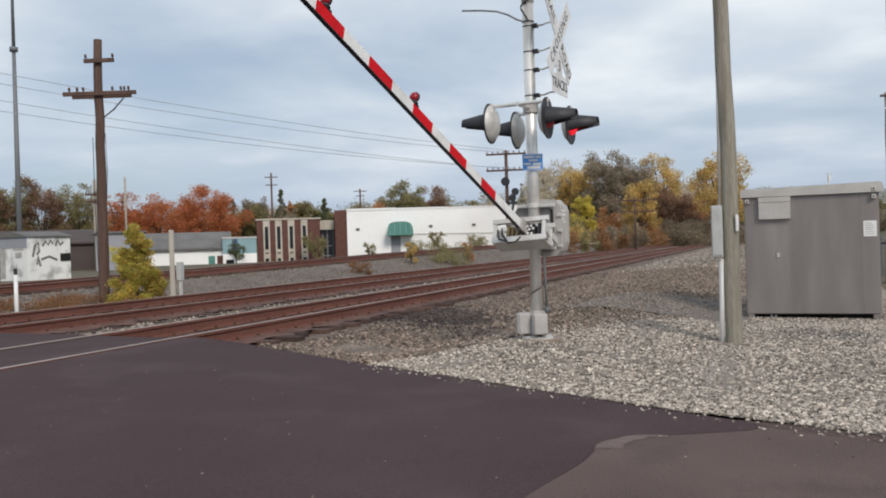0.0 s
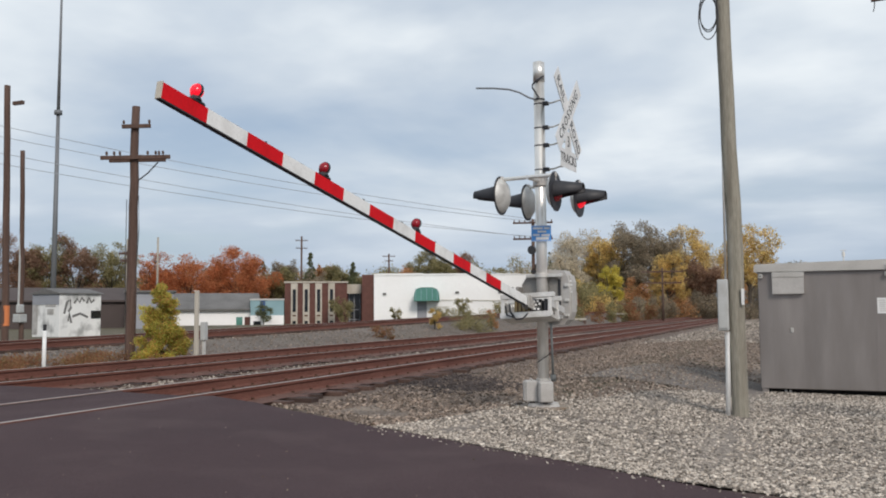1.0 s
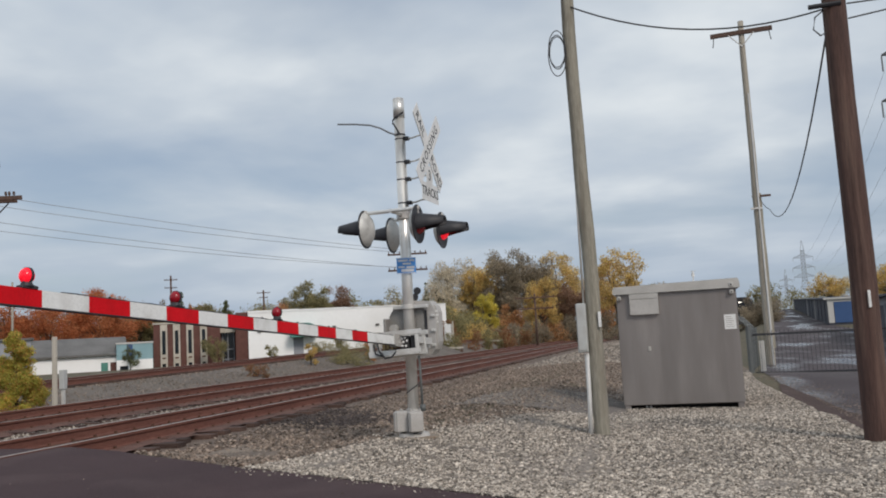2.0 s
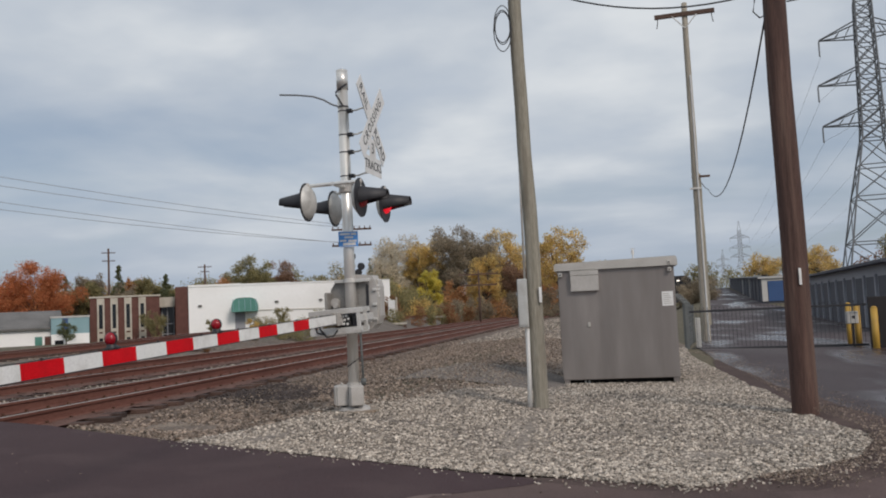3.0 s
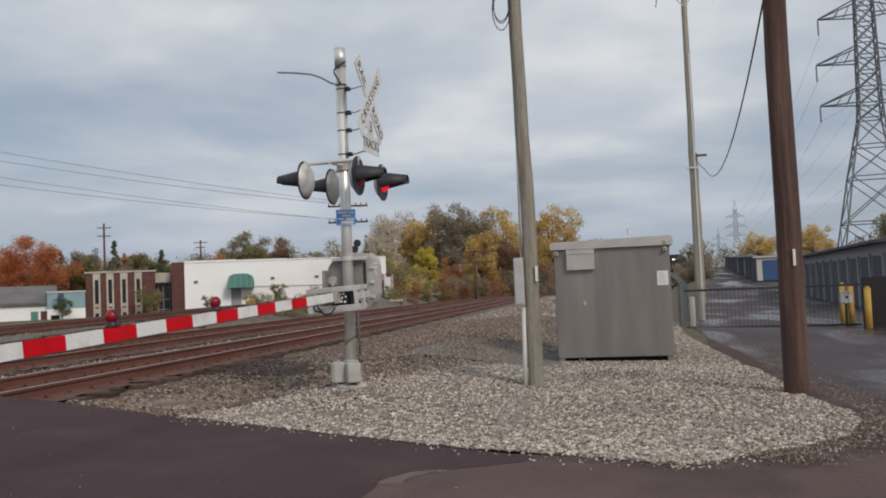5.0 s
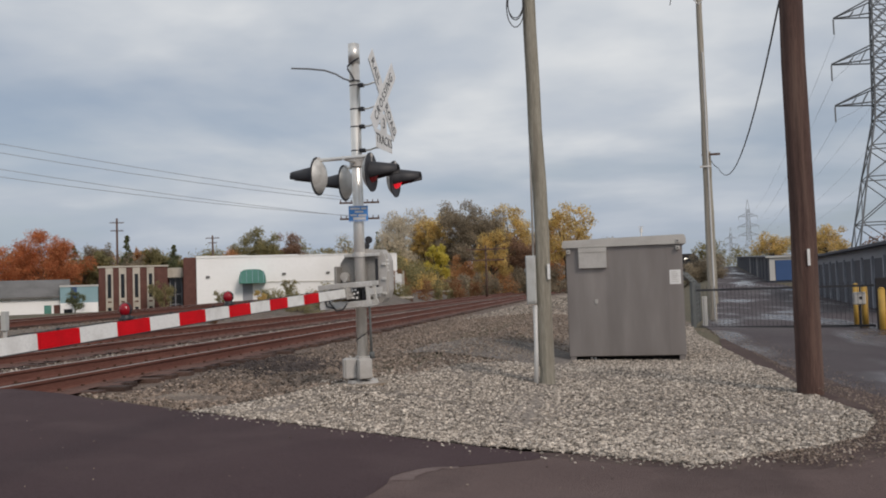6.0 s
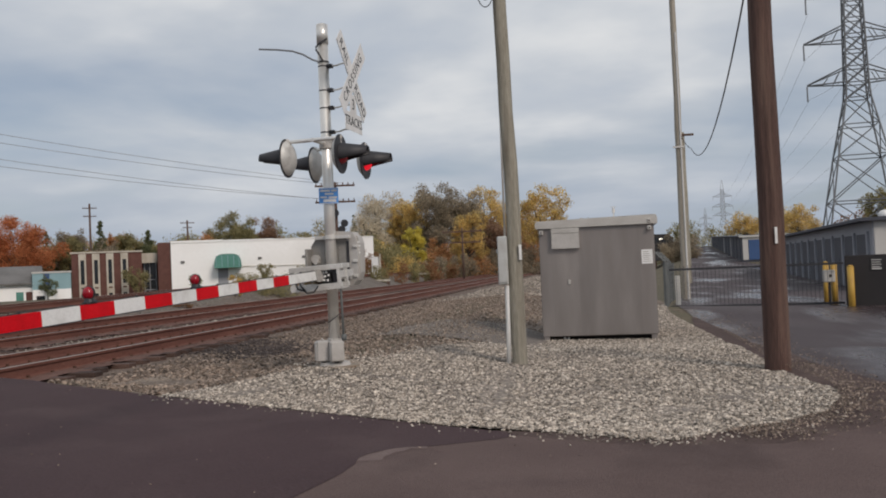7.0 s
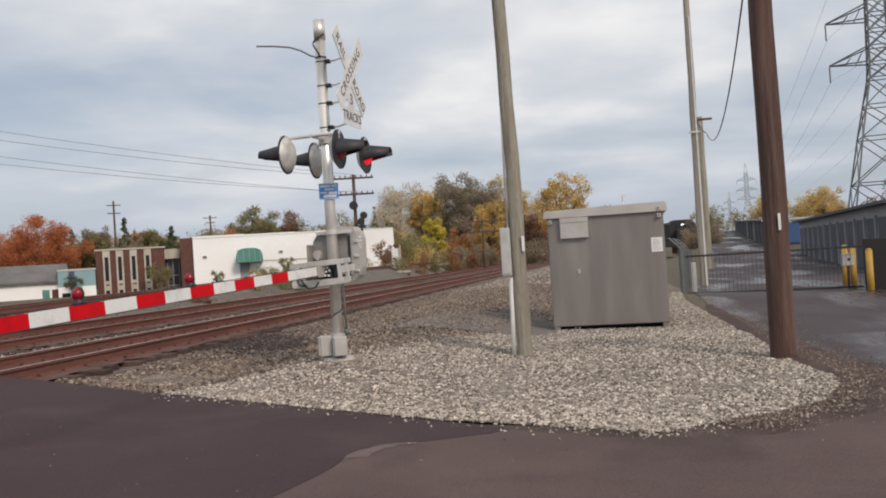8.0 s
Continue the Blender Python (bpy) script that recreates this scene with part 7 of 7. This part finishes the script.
def on_pad(rng):
    x, y = rng.uniform(-7, 2.7), 6.3 + 20 * rng.random() ** 1.7
    thin = noise.noise((x * 0.75, y * 0.6, 5.0)) + 0.5 * noise.noise((x * 2.1, y * 1.7, 8.0))
    if not inside(x, y, PAD) or inside(x, y, STRIP) or thin > 0.2 and y > 8.2 and rng.random() < 0.5:
        return None
    if x < -1.5 and y > 9.4:
        x, y = x + rng.normal() * 0.3, y + abs(rng.normal()) * 0.3
    return x, y


def on_edge(rng):
    k = rng.integers(0, 9)
    (ax, ay), (bx, by) = PAD[k], PAD[k + 1]
    t = rng.random()
    return (ax + (bx - ax) * t + rng.normal() * 0.16, ay + (by - ay) * t + rng.normal() * 0.14)


def on_shoulder(rng):
    x, y = rng.uniform(-6.42, 0.5), 8.3 + 30 * rng.random() ** 1.6
    if inside(x, y, OILY) and rng.random() < 0.7 or x < -6.1 and rng.random() < 0.75:
        return None
    return (x, y) if -6.42 < x < -5.2 and y > 10.2 or inside(x, y, SIDE) else None


def between(rng):
    x, y = rng.uniform(-14.2, -8.8), 10.2 + 34 * rng.random() ** 1.5
    return (x, y) if y > 10.4 - 0.3 * (x + 9) else None


stones("gravel_stones", "loose pale crushed limestone", 80000, on_pad, 0.014, 0.043, lambda x, y: land(x, y) + 0.027, M_STONE, 21)
stones("gravel_stones", "stray stones along the road edge", 700, on_edge, 0.012, 0.034, lambda x, y: max(land(x, y) + 0.02, road_z(x, y) + 0.012 if not inside(x, y, PAD) else -9), M_STONE, 22)
def on_verge(rng):
    k = rng.integers(6, 15)
    (ax, ay), (bx, by) = PAD[k], PAD[k + 1]
    t = rng.random()
    s = abs(rng.normal()) * (0.24 if k < 9 else 0.34)
    nx, ny = by - ay, ax - bx
    q = math.hypot(nx, ny)
    return (ax + (bx - ax) * t + nx / q * s, ay + (by - ay) * t + ny / q * s)


stones("gravel_stones", "scattered stones thinning out over the dirt verge", 5200, on_verge, 0.007, 0.022, lambda x, y: max(land(x, y), road_z(x, y)) + 0.026, M_DARKSTONE, 28)
stones("ballast_stones", "loose ballast on the track shoulder", 30000, on_shoulder, 0.02, 0.062, lambda x, y: max(bed_z(x, y) if x < -5.2 else -9, land(x, y) + 0.014) + 0.006, M_DARKSTONE, 23)
stones("ballast_stones", "loose pale ballast between the tracks", 9000, between, 0.03, 0.07, lambda x, y: bed_z(x, y) + 0.004, M_MIDSTONE, 24)
stones("ballast_stones", "loose ballast on the raised bank", 9000, lambda rng: (rng.uniform(-18.6, -15.8), rng.uniform(10, 56)), 0.03, 0.065, lambda x, y: bank_z(x, y), M_DARKSTONE, 25)
stones("ballast_stones", "loose stones on the ground beside the far tracks", 7000, lambda rng: (rng.uniform(-6.2, 2.2), 34 + 60 * rng.random() ** 1.4), 0.06, 0.16, lambda x, y: land(x, y) + 0.01, M_MIDSTONE, 31)


def in_outline(outline, soft):
    (x0, x1), (y0, y1) = [(min(p[k] for p in outline), max(p[k] for p in outline)) for k in (0, 1)]

    def spot(rng):
        x, y = rng.uniform(x0, x1), rng.uniform(y0, y1)
        return (x + rng.normal() * soft, y + rng.normal() * soft) if inside(x, y, outline) else None
    return spot


stones("ballast_stones", "oil-blackened loose ballast beside the track", 1900, in_outline(OILY, 0.34), 0.025, 0.065, lambda x, y: max(bed_z(x, y), land(x, y) + 0.014) + 0.012, M_OIL, 34)
stones("gravel_stones", "fine dark stones over the service path", 2600, in_outline(STRIP, 0.35), 0.012, 0.034, lambda x, y: land(x, y) + 0.034, M_MIDSTONE, 35)
stones("crumbs", "stray crumbs of stone on the asphalt", 120, lambda rng: (rng.uniform(-7, 0.5), rng.uniform(2.5, 9)), 0.008, 0.02, lambda x, y: road_z(x, y) + 0.014, M_DARKSTONE, 26)

# ---- ties ----
for (tr, x1, x2, z1, z2), (y0, y1) in zip(TRACKS, ((10.4, 128), (9.0, 90))):
    top = (z1 + z2) / 2 - 0.18
    tilt = math.degrees(math.atan2(z1 - z2, x2 - x1))
    cx = (x1 + x2) / 2
    first = None
    rng = random.Random(5)
    ys = np.arange(y0, y1, 0.52)
    for y in ys:
        m = pose(cx + rng.uniform(-0.05, 0.19), y + rng.uniform(-0.04, 0.04), top - 0.085, 0, tilt, rng.uniform(-1.2, 1.2))
        if first is None:
            bm = bmesh.new()
            box(bm, (-1.3, -0.115, -0.085), (1.3, 0.115, 0.085), 0.012)
            first = part("tie", bm, M_TIE, tr)
            first.matrix_basis = m
        else:
            share("tie", first, m, tr)
    bm = bmesh.new()
    for y in ys[:90]:
        for x, z in ((x1, z1), (x2, z2)):
            box(bm, (x - 0.18, y - 0.09, z - 0.182), (x + 0.18, y + 0.09, z - 0.168))
            for sx in (-0.09, 0.09):
                box(bm, (x + sx - 0.018, y - 0.06, z - 0.17), (x + sx + 0.018, y - 0.025, z - 0.14))
    tagged(part("tie_plates", bm, M_PLATE, tr, "rusty tie plates and spikes"), kind="stuff")
first = None
rng = random.Random(6)
for y in np.arange(9, 75, 0.55):
    m = pose(-19.47 + rng.uniform(-0.06, 0.06), y, rail3_z(y) - 0.265, 0, 0, rng.uniform(-1, 1))
    if first is None:
        bm = bmesh.new()
        box(bm, (-1.3, -0.115, -0.085), (1.3, 0.115, 0.085), 0.012)
        first = part("tie", bm, M_TIE, third)
        first.matrix_basis = m
    else:
        share("tie", first, m, third)


# ---- what moves ----
def motions():
    rows = []
    for t, deg in ((0.0, 21.6), (0.5, 16.9), (0.8, 13.7), (1.0, 12.05), (1.5, 7.99), (1.8, 5.3), (2.0, 3.64), (2.2, 2.0), (2.7, -1.2), (3.1, -2.7), (3.5, -2.79), (4.5, -2.64), (6.3, -2.5), (8.0, -2.35)):
        rows.append((t, arm_pose(deg)))
    walk(arm, rows)


motions()
